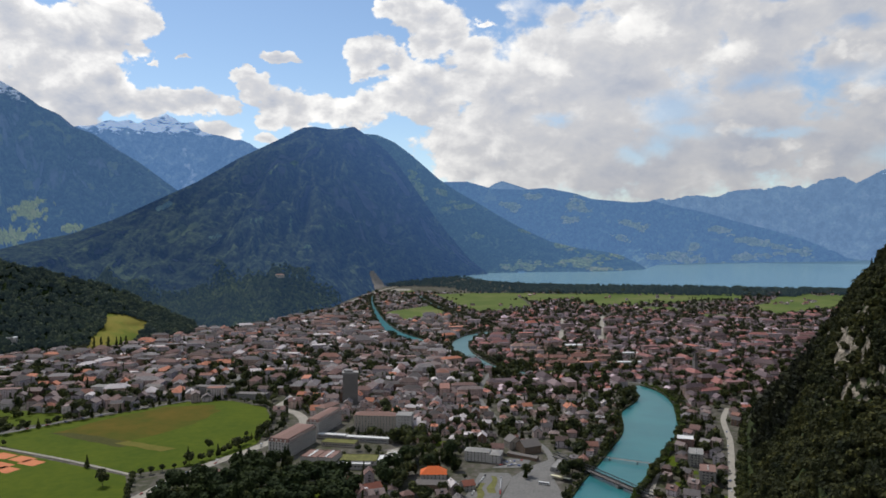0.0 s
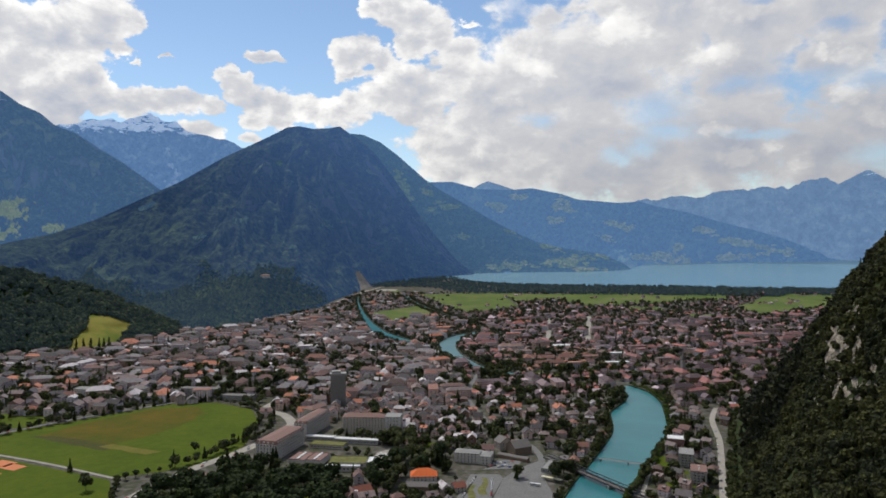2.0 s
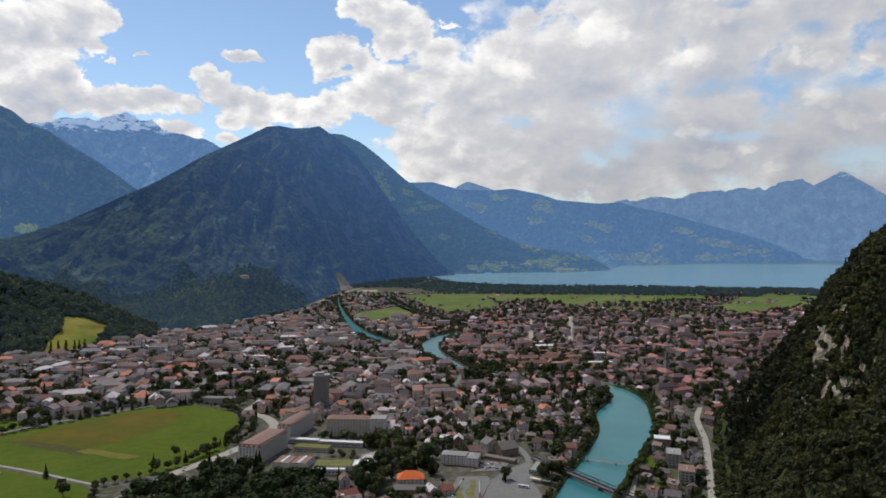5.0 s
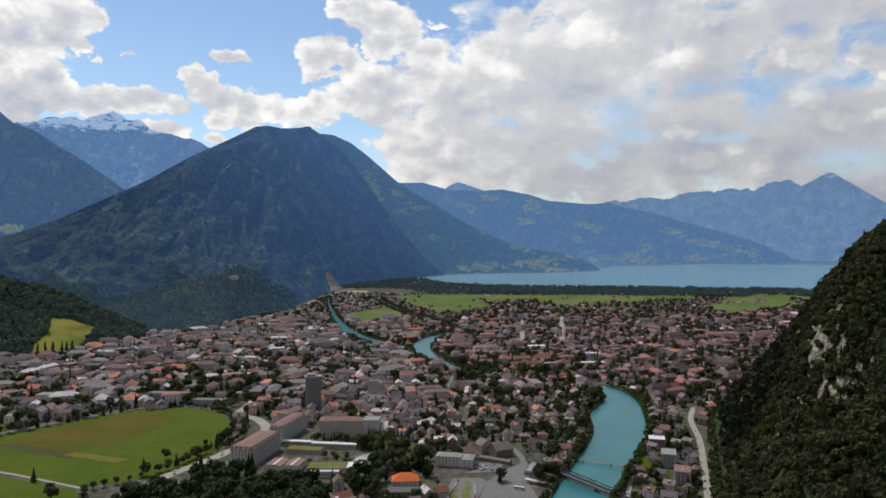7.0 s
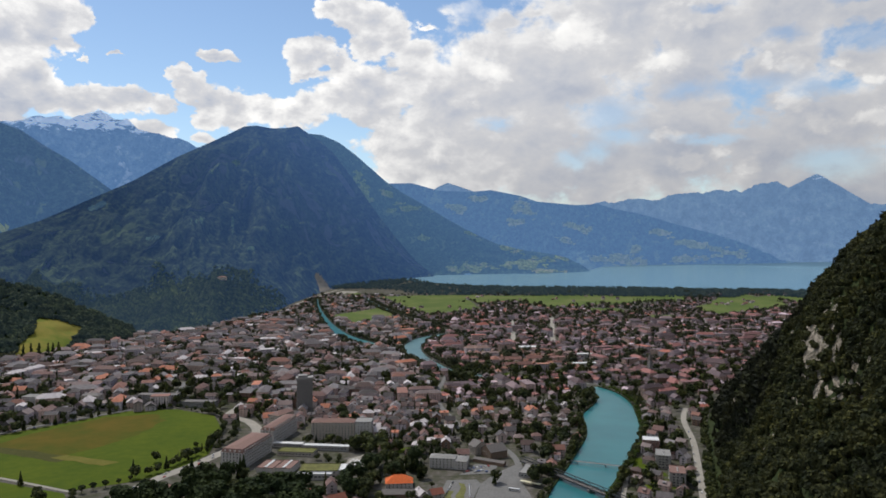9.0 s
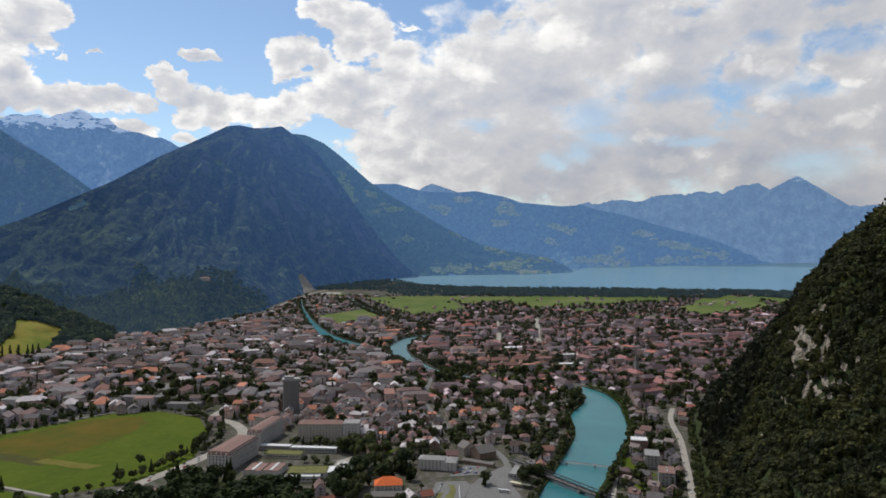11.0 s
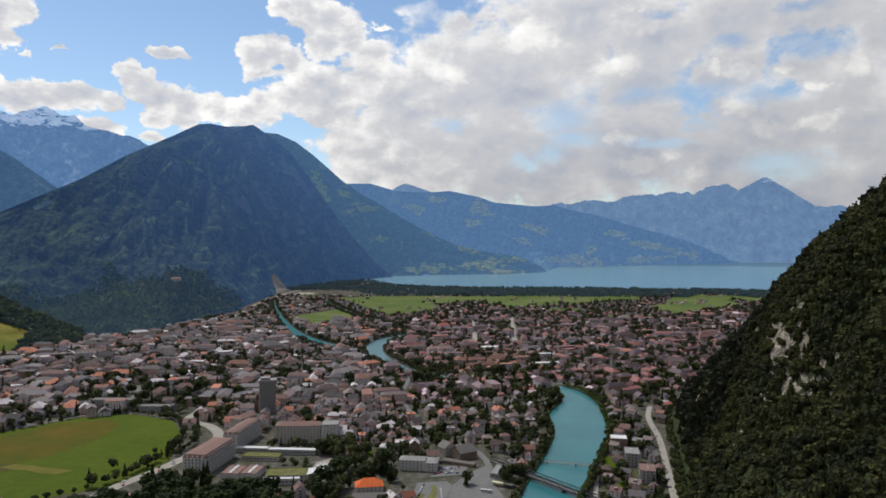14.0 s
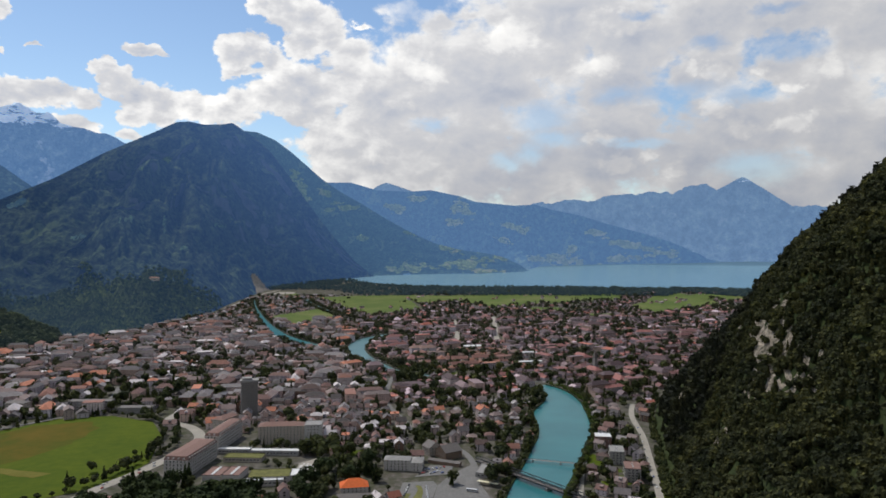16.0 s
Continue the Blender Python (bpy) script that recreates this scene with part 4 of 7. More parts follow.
PARK = [(-640, 950), (-604, 989), (-425, 1171), (-354, 1179), (-284, 1131), (-255, 1050), (-245, 933), (-268, 862), (-300, 838), (-358, 811), (-562, 914)]
LOWER = [(-640, 935), (-565, 904), (-362, 804), (-328, 735), (-318, 600), (-520, 560), (-760, 800)]
UPPER = [(-900, 1090), (-703, 1121), (-558, 1088), (-574, 1036), (-640, 1008), (-860, 960)]
flat_sheet("grass_park", PARK, 0.30, GREEN_FIELD, "large mown green meadow in the middle of the town", "meadow")
flat_sheet("grass_lower", LOWER, 0.30, GREEN_FIELD, "bright green lawn beside the tennis courts", "lawn")
flat_sheet("grass_upper", UPPER, 0.30, GREEN_FIELD, "green meadow behind a tree-lined road", "meadow")


def blot(name, outline, z, material, label, seed):
    """A field patch with an uneven border."""
    out = []
    for (x0, y0), (x1, y1) in zip(outline, outline[1:] + outline[:1]):
        for k in range(10):
            x, y = x0 + (x1 - x0) * k / 10, y0 + (y1 - y0) * k / 10
            out.append((x + 5 * noise.noise((x / 25, y / 25, seed)), y + 5 * noise.noise((x / 25, y / 25, seed + 9))))
    flat_sheet(name, out, z, material, label, "field patch")


blot("grass_dry", [(-540, 986), (-500, 1062), (-441, 1138), (-376, 1146), (-350, 1108), (-364, 1030), (-392, 976), (-424, 938)], 0.36, BROWN_FIELD, "dry brownish part of the meadow", 1)
blot("grass_fallow", [(-548, 982), (-520, 986), (-400, 932), (-419, 914)], 0.42, DARK_STRIP, "dark fallow strip in the meadow", 2)
blot("grass_mown", [(-433, 931), (-420, 945), (-345, 908), (-358, 896)], 0.48, TAN_STRIP, "pale mown strip in the meadow", 3)
flat_sheet("lawn_quay", [(250, 821), (279, 876), (297, 870), (272, 816)], 0.3, GREEN_FIELD, "small bright lawn beside the river houses", "lawn")
for k, (x, y, w, h, a) in enumerate([(-25, 905, 30, 22, 10), (0, 930, 26, 18, 20), (185, 1180, 60, 40, -10), (-60, 762, 26, 16, 0), (-135, 745, 24, 20, 5), (332, 770, 20, 60, -22), (278, 782, 26, 30, -22), (318, 812, 16, 24, -22), (286, 812, 14, 14, 0), (262, 768, 14, 18, -22), (300, 730, 20, 20, 0),
                                     (205, 1430, 44, 26, 0), (150, 1385, 36, 20, 0), (60, 1290, 36, 22, 10), (420, 950, 22, 70, -22)]):
    c, s = math.cos(radians(a)), math.sin(radians(a))
    blot("lawn_garden", [(x + c * u * w / 2 - s * v * h / 2, y + s * u * w / 2 + c * v * h / 2) for u, v in ((-1, -1), (1, -1), (1, 1), (-1, 1))], 0.26, GREEN_FIELD, "garden lawn between houses and trees", 20 + k)
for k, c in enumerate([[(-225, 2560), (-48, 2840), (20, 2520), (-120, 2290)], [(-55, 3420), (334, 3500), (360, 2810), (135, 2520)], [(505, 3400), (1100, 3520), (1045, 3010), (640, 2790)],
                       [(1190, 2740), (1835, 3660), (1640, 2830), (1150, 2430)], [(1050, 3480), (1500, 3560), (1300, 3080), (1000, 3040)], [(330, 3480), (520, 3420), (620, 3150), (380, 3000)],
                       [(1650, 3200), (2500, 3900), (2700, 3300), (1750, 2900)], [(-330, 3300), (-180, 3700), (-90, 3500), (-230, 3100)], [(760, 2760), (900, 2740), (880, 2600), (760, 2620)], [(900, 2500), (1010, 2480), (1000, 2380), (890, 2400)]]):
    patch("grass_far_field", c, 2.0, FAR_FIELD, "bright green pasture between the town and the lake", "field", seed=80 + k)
patch("bare_quarry_ground", [(-285, 3600), (-258, 3770), (-160, 3760), (-170, 3640)], 2.4, GRAVEL, "pale gravel works at the foot of the mountain", "yard", seed=96)
patch("bare_island_ground", [(-60, 2480), (40, 2420), (130, 2120), (-20, 2080)], 1.2, GRAVEL, "pale gravel yard on the strip between the rivers", "yard", seed=95)
# the tennis courts
for k, (x, y) in enumerate([(-547, 879), (-516, 866), (-528, 842), (-560, 857), (-497, 852), (-512, 826)]):
    c, s = math.cos(radians(-24)), math.sin(radians(-24))
    flat_sheet("tennis_court", [(x + c * u * 14 - s * v * 9, y + s * u * 14 + c * v * 9) for u, v in ((-1, -1), (1, -1), (1, 1), (-1, 1))], 0.4, CLAY, "orange-red clay tennis court", "tennis court")
ROADS = [("path_meadow", [(-720, 990), (-640, 941), (-562, 908), (-460, 862), (-360, 809)], 4.5, GRAVEL, "pale gravel path across the meadow"),
         ("road_meadow", [(-760, 880), (-640, 952), (-603, 990), (-548, 1060), (-480, 1130), (-420, 1185), (-390, 1260), (-400, 1400)], 8, ASPHALT, "tree-lined road along the meadow"),
         ("road_promenade", [(-345, 640), (-318, 735), (-297, 800), (-275, 852), (-253, 888), (-231, 934), (-212, 981), (-203, 1030), (-222, 1085), (-262, 1135), (-240, 1220)], 15, GRAVEL, "pale promenade between the meadow and the hotels"),
         ("road_station", [(70, 640), (86, 735), (122, 805), (132, 870), (128, 918), (90, 985), (75, 1080), (62, 1180), (70, 1290), (95, 1420)], 8, ASPHALT, "grey street leading into the town"),
         ("road_quay", [(190, 680), (214, 733), (244, 805), (296, 915), (338, 1000)], 5, GRAVEL, "pale riverside path beside the tree row")]
ROADS += [("road_slope", [(262, 640), (300, 733), (337, 826), (381, 939), (419, 1057), (450, 1120)], 8, GRAVEL, "pale road along the foot of the slope"),
         ("road_long", [(308, 1849), (340, 2040), (413, 2453)], 13, GRAVEL, "long straight pale street"), ("road_second", [(411, 1848), (470, 2100), (551, 2451)], 14, GRAVEL, "long straight pale street"),
         ("road_third", [(760, 1850), (640, 2060), (620, 2300)], 8, GRAVEL, "pale street among houses"), ("road_river", [(110, 1400), (150, 1440), (230, 1390), (330, 1330), (400, 1300)], 8, ASPHALT, "street along the far river bank"),
         ("road_field", [(620, 2500), (760, 2640), (900, 2700)], 12, GRAVEL, "pale road beside the fields"), ("road_valley", [(-420, 2700), (-380, 3200), (-320, 3700), (-200, 4200)], 14, GRAVEL, "pale valley road at the foot of the mountain")]
for name, line, w, m, label in ROADS:
    ribbon(name, line, w, 0.55, m, label, "road")
flat_sheet("pavement_yard", [(68, 700), (126, 700), (124, 800), (136, 868), (100, 832), (78, 798), (60, 733)], 0.45, ASPHALT, "grey paved station yard", "yard")
flat_sheet("pavement_parking", [(18, 700), (22, 734), (42, 812), (75, 812), (78, 798), (58, 733), (52, 700)], 0.5, ASPHALT, "grey car park with planted islands", "car park")
flat_sheet("pavement_court", [(57, 828), (80, 866), (107, 859), (97, 831)], 0.5, ASPHALT, "small car park beside the chalet hotel", "car park")
for x, y in ((38, 752), (52, 775)):
    blot("lawn_island", [(x - 5, y - 28), (x + 3, y - 28), (x + 9, y + 26), (x + 3, y + 28)], 0.6, GREEN_ROOF, "worn grass island in the car park", 41)

# ---- trees ----
rng = np.random.default_rng(7)
_p = (1 + 5 ** 0.5) / 2
ICO_V = np.array([(-1, _p, 0), (1, _p, 0), (-1, -_p, 0), (1, -_p, 0), (0, -1, _p), (0, 1, _p), (0, -1, -_p), (0, 1, -_p), (_p, 0, -1), (_p, 0, 1), (-_p, 0, -1), (-_p, 0, 1)]) / math.hypot(1, _p)
ICO_F = np.array([(0, 11, 5), (0, 5, 1), (0, 1, 7), (0, 7, 10), (0, 10, 11), (1, 5, 9), (5, 11, 4), (11, 10, 2), (10, 7, 6), (7, 1, 8), (3, 9, 4), (3, 4, 2), (3, 2, 6), (3, 6, 8), (3, 8, 9), (4, 9, 5), (2, 4, 11), (6, 2, 10), (8, 6, 7), (9, 8, 1)])


def crown_shape(kind, n, seed, leaf=0.16):
    """A crown one unit high on its foot: leaf clumps over a rough dark core."""
    g = np.random.default_rng(seed)
    verts, faces = [], []

    def add(v, f):
        faces.append(np.asarray(f) + sum(len(a) for a in verts))
        verts.append(np.asarray(v))

    if kind == "conifer":
        base, half = 0.10, g.uniform(0.15, 0.20)
        core = ICO_V * (half * 0.55, half * 0.55, 0.44) + (0, 0, 0.52)
        core[:, :2] *= np.clip(1.25 - core[:, 2:], 0.15, 1.2)
        add(core, ICO_F)
        h = base + (1 - base) * g.random(n) ** 1.25
        h[:4] = (0.97, 0.93, 0.9, 0.86)
        a = g.random(n) * 2 * np.pi
        rad = half * (1.03 - h) * g.uniform(0.75, 1.2, n)
        c = np.c_[np.cos(a) * rad, np.sin(a) * rad, h]
        out = np.c_[np.cos(a), np.sin(a), -0.45 + 0 * a]
        size = leaf * (0.35 + 0.85 * (1 - h)) * g.uniform(0.7, 1.2, n)
    else:
        lobes = [(0, 0, 0.60, 0.34)] + [(0.2 * math.cos(k * 1.3 + seed), 0.2 * math.sin(k * 1.3 + seed), g.uniform(0.42, 0.78), g.uniform(0.17, 0.25)) for k in range(5)]
        add(ICO_V * (0.27, 0.27, 0.32) * g.uniform(0.85, 1.1, (12, 1)) + (0, 0, 0.57), ICO_F)
        pick = g.integers(0, len(lobes), n)
        L = np.array(lobes)[pick]
        w = g.normal(size=(n, 3))
        w /= np.linalg.norm(w, axis=1, keepdims=True)
        w[:, 2] = np.where(w[:, 2] < -0.5, -w[:, 2], w[:, 2])
        c = L[:, :3] + w * L[:, 3:] * g.uniform(0.85, 1.12, (n, 1)) * (1, 1, 1.05)
        c[:, 2] = np.clip(c[:, 2], 0.16, 1.0)
        out, size = w, leaf * g.uniform(0.7, 1.3, n)
    t = np.cross(out, g.normal(size=(n, 3)))
    t /= np.linalg.norm(t, axis=1, keepdims=True)
    b = np.cross(out, t)
    b /= np.linalg.norm(b, axis=1, keepdims=True)
    o = out / np.linalg.norm(out, axis=1, keepdims=True)
    for k in range(n):
        s = size[k]
        add([c[k] - t[k] * s * 0.55 - b[k] * s * 0.4 - o[k] * s * 0.2, c[k] + t[k] * s * 0.5 - b[k] * s * 0.5, c[k] + t[k] * s * 0.55 + b[k] * s * 0.45 - o[k] * s * 0.25, c[k] - t[k] * s * 0.45 + b[k] * s * 0.5 + o[k] * s * 0.1],
            [(0, 1, 2), (0, 2, 3)])
    return np.concatenate(verts), np.concatenate(faces)


def blob_shape(seed, slim):
    g = np.random.default_rng(seed)
    v = np.array([(1, 0, 0), (-1, 0, 0), (0, 1, 0), (0, -1, 0), (0, 0, 1.1), (0, 0, -1)], float) * g.uniform(0.8, 1.2, (6, 1)) * (slim, slim, 0.5) + (0, 0, 0.45)
    return v, OCTA_F


def woods(name, shapes, places, heights, kinds, material, label, category="forest", squeeze=None):
    """Many trees as one stand: shapes[kinds[i]] at places[i]."""
    V, F, total = [], [], 0
    places, heights = np.asarray(places), np.asarray(heights)
    for k, (v, f) in enumerate(shapes):
        sel = np.nonzero(kinds == k)[0]
        if not len(sel):
            continue
        a = rng.random(len(sel)) * 2 * np.pi
        c, s = np.cos(a)[:, None], np.sin(a)[:, None]
        wide = rng.uniform(0.85, 1.25, len(sel))[:, None]
        h = heights[sel][:, None]
        X = (v[None, :, 0] * c - v[None, :, 1] * s) * h * wide + places[sel, 0][:, None]
        Y = (v[None, :, 0] * s + v[None, :, 1] * c) * h * wide + places[sel, 1][:, None]
        Z = v[None, :, 2] * h + places[sel, 2][:, None]
        V.append(np.stack([X, Y, Z], -1).reshape(-1, 3))
        F.append((f[None] + (np.arange(len(sel)) * len(v))[:, None, None] + total).reshape(-1, 3))
        total += len(sel) * len(v)
    return tagged(mesh_object(name, far(np.concatenate(V))[0], np.concatenate(F), [material]), label, category, "", "stuff")


NEAR_SHAPES = [crown_shape("leafy", 70, k, 0.17) for k in (1, 2, 3)] + [crown_shape("conifer", 64, k, 0.15) for k in (4, 5)]
MID_SHAPES = [crown_shape("leafy", 26, k, 0.27) for k in (6, 7, 8)] + [crown_shape("conifer", 26, k, 0.22) for k in (9, 10)]
OCTA_F = np.array([(0, 2, 4), (2, 1, 4), (1, 3, 4), (3, 0, 4), (2, 0, 5), (1, 2, 5), (3, 1, 5), (0, 3, 5)])
BLOBS = [blob_shape(k, s) for k, s in ((1, 0.50), (2, 0.58), (3, 0.44), (4, 0.34))]

# trees on the near slope
CELL = np.linalg.norm(np.cross(np.dstack([SX[1:, :-1] - SX[:-1, :-1], SY[1:, :-1] - SY[:-1, :-1], SZ[1:, :-1] - SZ[:-1, :-1]]),
                               np.dstack([SX[:-1, 1:] - SX[:-1, :-1], SY[:-1, 1:] - SY[:-1, :-1], SZ[:-1, 1:] - SZ[:-1, :-1]])), axis=2)


def on_slope(y0, y1, spacing, seed):
    """Places for trees, as many on steep ground as its surface holds."""
    g = np.random.default_rng(seed)
    w = CELL * ((SY[:-1, :1] >= y0) & (SY[:-1, :1] < y1)) * ((SD[:-1] > 2) & (SD[:-1] < 520))[None]
    n = int(w.sum() / spacing ** 2)
    pick = g.choice(w.size, n, p=(w / w.sum()).ravel())
    i0, j0 = np.unravel_index(pick, w.shape)
    fi, fj = g.random(n), g.random(n)
    def at(A):
        return A[i0, j0] * (1 - fi) * (1 - fj) + A[i0 + 1, j0] * fi * (1 - fj) + A[i0, j0 + 1] * (1 - fi) * fj + A[i0 + 1, j0 + 1] * fi * fj
    keep = ~(BARE[i0, j0] & (g.random(n) > 0.30))
    return np.c_[at(SX), at(SY), at(SZ) - 0.8][keep], SD[j0][keep]


places, d = on_slope(330, 900, 7.0, 11)
tone = fractal(places[:, 0] / 60, places[:, 1] / 60, 3, 77)
kinds = np.where(rng.random(len(places)) + 0.5 * tone > 0.22, rng.integers(0, 3, len(places)), rng.integers(3, 5, len(places)))
# trees past the spur get the leaf colour with painted shade
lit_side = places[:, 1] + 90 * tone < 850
heights = np.where(kinds > 2, rng.uniform(11, 18, len(places)), rng.uniform(8, 15, len(places)))
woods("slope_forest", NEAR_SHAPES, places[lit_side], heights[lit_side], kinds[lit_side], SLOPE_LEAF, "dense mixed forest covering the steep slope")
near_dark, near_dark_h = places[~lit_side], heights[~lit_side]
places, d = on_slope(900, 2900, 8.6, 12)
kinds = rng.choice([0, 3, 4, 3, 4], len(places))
woods("slope_forest", MID_SHAPES, np.concatenate([near_dark, places]), np.concatenate([near_dark_h, rng.uniform(10, 20, len(places))]), np.concatenate([rng.choice([0, 3, 4, 3, 4], len(near_dark)), kinds]), SLOPE_SHADED, "conifer forest on the far side of the rocky spur, painted dark as in shade")

# the wooded hill and the lower mountain
def on_range(grid, n, u0, u1, a0, a1, seed):
    az, u, p = grid
    g = np.random.default_rng(seed)
    i = g.uniform(np.searchsorted(az, a0), min(np.searchsorted(az, a1), len(az) - 2), n)
    j = g.uniform(u0 * np.count_nonzero(u <= 1), u1 * (np.count_nonzero(u <= 1) - 2), n)
    i0, j0 = i.astype(int), j.astype(int)
    fi, fj = (i - i0)[:, None], (j - j0)[:, None]
    return p[i0, j0] * (1 - fi) * (1 - fj) + p[i0 + 1, j0] * fi * (1 - fj) + p[i0, j0 + 1] * (1 - fi) * fj + p[i0 + 1, j0 + 1] * fi * fj


HILL_MEADOW = [(-26.4, -7.9), (-25.9, -6.9), (-25.3, -6.6), (-25.1, -5.5), (-23.6, -5.7), (-22.1, -6.35), (-22.6, -6.9), (-23.3, -7.7), (-23.5, -7.9)]
SLIP = [(-5.57, -2.56), (-5.2, -2.78), (-4.62, -3.45), (-4.05, -4.2), (-5.1, -4.25), (-5.16, -3.73), (-5.4, -3.15)]


def bearing(p):
    d = p - (CX, CY, CZ)
    return np.degrees(np.arctan2(d[:, 0], d[:, 1])), np.degrees(np.arctan2(d[:, 2], np.hypot(d[:, 0], d[:, 1])))


places = on_range(HILL, 4200, 0.03, 1.0, -40, -18.9, 13)
keep = np.array([not inside(HILL_MEADOW, a, e) for a, e in np.c_[bearing(places)]])
places = places[keep] - (0, 0, 2)
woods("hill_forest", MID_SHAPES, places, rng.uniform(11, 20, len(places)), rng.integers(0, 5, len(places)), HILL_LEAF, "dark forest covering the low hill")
places = on_range(MAIN, 110000, 0.0, 0.35, -33, 1.0, 14)
keep = np.array([not inside(SLIP, a, e) for a, e in np.c_[bearing(places)]])
fade = np.interp(np.hypot(places[:, 0] - CX, places[:, 1] - CY) + 420 * fractal(places[:, 0] / 260, places[:, 1] / 260, 4, 15), [2350, 3050], [1.0, 0.0])
keep &= rng.random(len(places)) < fade
places = places[keep] - (0, 0, 3)
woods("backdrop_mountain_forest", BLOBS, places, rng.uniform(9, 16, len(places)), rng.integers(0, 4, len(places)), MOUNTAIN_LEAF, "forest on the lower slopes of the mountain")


def drape(name, grid, outline, material, label, lift=2.5, category="clearing"):
    """A clearing laid on a mountainside, its outline given by azimuth and elevation."""
    az, u, p = grid
    a, e = bearing(p.reshape(-1, 3))
    ok = np.zeros(len(a), bool)
    (a0, e0), (a1, e1) = np.min(outline, axis=0), np.max(outline, axis=0)
    for i in np.nonzero((a >= a0) & (a <= a1) & (e >= e0) & (e <= e1))[0]:
        ok[i] = inside(outline, a[i], e[i])
    cover_cells(name, grid, ok.reshape(p.shape[:2]), material, label, lift, category)


def cover_cells(name, grid, ok, material, label, lift, category):
    az, u, p = grid
    ok[:, u > 1] = False
    cell = ok[:-1, :-1] | ok[1:, 1:]
    f = grid_faces(*p.shape[:2])[cell.ravel()]
    if not len(f):
        return
    used, inv = np.unique(f, return_inverse=True)
    q = p.reshape(-1, 3)[used] + (0, 0, lift)
    tagged(mesh_object(name, far(q)[0], inv.reshape(-1, 4)[:, ::-1], [material], smooth=True), label, category, "", "structure")


drape("grass_hill_meadow", HILL, HILL_MEADOW, GOLD_MEADOW, "sunlit golden-green meadow on the hill")


def clearings(grid, name, material, label, spots):
    """Ragged mountain pastures: azimuth, elevation, width, height and slant in degrees."""
    az, u, p = grid
    a, e = (q.reshape(p.shape[:2]) for q in bearing(p.reshape(-1, 3)))
    for k, (a0, e0, w, h, lean) in enumerate(spots):
        near = np.hypot((a - a0) / (w / 2), (e - e0 - lean * (a - a0)) / (h / 2))
        ok = (near < 2) & (1 - near + 1.3 * fractal(a / 0.5 + k, e / 0.22, 4, 90 + k) > 0.1)
        cover_cells(name, grid, ok, material, label, 1.5, "clearing")


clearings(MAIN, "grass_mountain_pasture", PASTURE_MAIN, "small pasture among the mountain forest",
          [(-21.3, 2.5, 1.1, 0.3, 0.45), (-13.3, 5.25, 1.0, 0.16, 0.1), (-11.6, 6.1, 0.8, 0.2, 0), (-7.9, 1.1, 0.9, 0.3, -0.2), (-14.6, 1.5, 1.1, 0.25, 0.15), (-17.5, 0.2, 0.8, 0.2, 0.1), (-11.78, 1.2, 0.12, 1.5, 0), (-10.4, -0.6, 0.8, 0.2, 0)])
clearings(RIDGE, "grass_ridge_pasture", PASTURE_FAR, "pale pasture on the wooded lakeside ridge with painted haze",
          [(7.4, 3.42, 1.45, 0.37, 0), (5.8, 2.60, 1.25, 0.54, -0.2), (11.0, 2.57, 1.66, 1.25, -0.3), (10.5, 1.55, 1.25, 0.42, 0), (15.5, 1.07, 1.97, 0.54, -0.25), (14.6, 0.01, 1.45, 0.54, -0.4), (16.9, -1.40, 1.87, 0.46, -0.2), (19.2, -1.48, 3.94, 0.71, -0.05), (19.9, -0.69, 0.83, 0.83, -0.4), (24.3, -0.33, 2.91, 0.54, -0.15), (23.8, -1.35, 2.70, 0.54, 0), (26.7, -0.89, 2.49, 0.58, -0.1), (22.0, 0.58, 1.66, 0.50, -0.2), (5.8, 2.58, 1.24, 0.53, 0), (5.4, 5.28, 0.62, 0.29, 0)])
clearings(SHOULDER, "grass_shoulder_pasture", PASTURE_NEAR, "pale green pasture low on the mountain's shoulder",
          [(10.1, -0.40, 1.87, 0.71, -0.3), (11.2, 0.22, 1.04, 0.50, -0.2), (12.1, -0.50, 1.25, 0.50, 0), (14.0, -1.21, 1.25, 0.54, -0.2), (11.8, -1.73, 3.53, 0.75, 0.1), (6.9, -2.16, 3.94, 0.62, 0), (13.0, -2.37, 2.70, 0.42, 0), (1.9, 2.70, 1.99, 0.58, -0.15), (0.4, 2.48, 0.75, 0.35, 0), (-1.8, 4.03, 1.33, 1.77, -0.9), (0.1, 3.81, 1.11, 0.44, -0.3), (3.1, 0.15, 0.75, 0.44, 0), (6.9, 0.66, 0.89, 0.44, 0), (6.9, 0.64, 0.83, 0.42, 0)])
clearings(FLANK, "grass_flank_pasture", PASTURE_LEFT, "pale pasture on the steep mountain flank with painted haze",
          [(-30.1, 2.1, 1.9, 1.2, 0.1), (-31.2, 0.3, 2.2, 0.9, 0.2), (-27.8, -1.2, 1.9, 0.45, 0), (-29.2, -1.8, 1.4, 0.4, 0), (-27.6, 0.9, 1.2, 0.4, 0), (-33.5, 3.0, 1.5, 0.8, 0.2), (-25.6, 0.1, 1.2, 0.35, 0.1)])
drape("ground_landslip", MAIN, SLIP, SCREE, "bare pale landslip scar at the mountain foot")

# ---- where things may stand ----
LINES = [(RIVER_A, WIDTH_A), (RIVER_B, WIDTH_B), (RIVER_C, WIDTH_C), (RIVER_D, 16)]
WET, WAYS = [], []
for line, w in LINES:
    x, y, w, _, _ = ribbon_points(line, w, 10.0)
    WET.append(np.c_[x, y, w / 2])
for name, line, w, m, label in ROADS:
    x, y, w, _, _ = ribbon_points(line, w, 10.0)
    WAYS.append(np.c_[x, y, w / 2])
WET, WAYS = np.concatenate(WET), np.concatenate(WAYS)
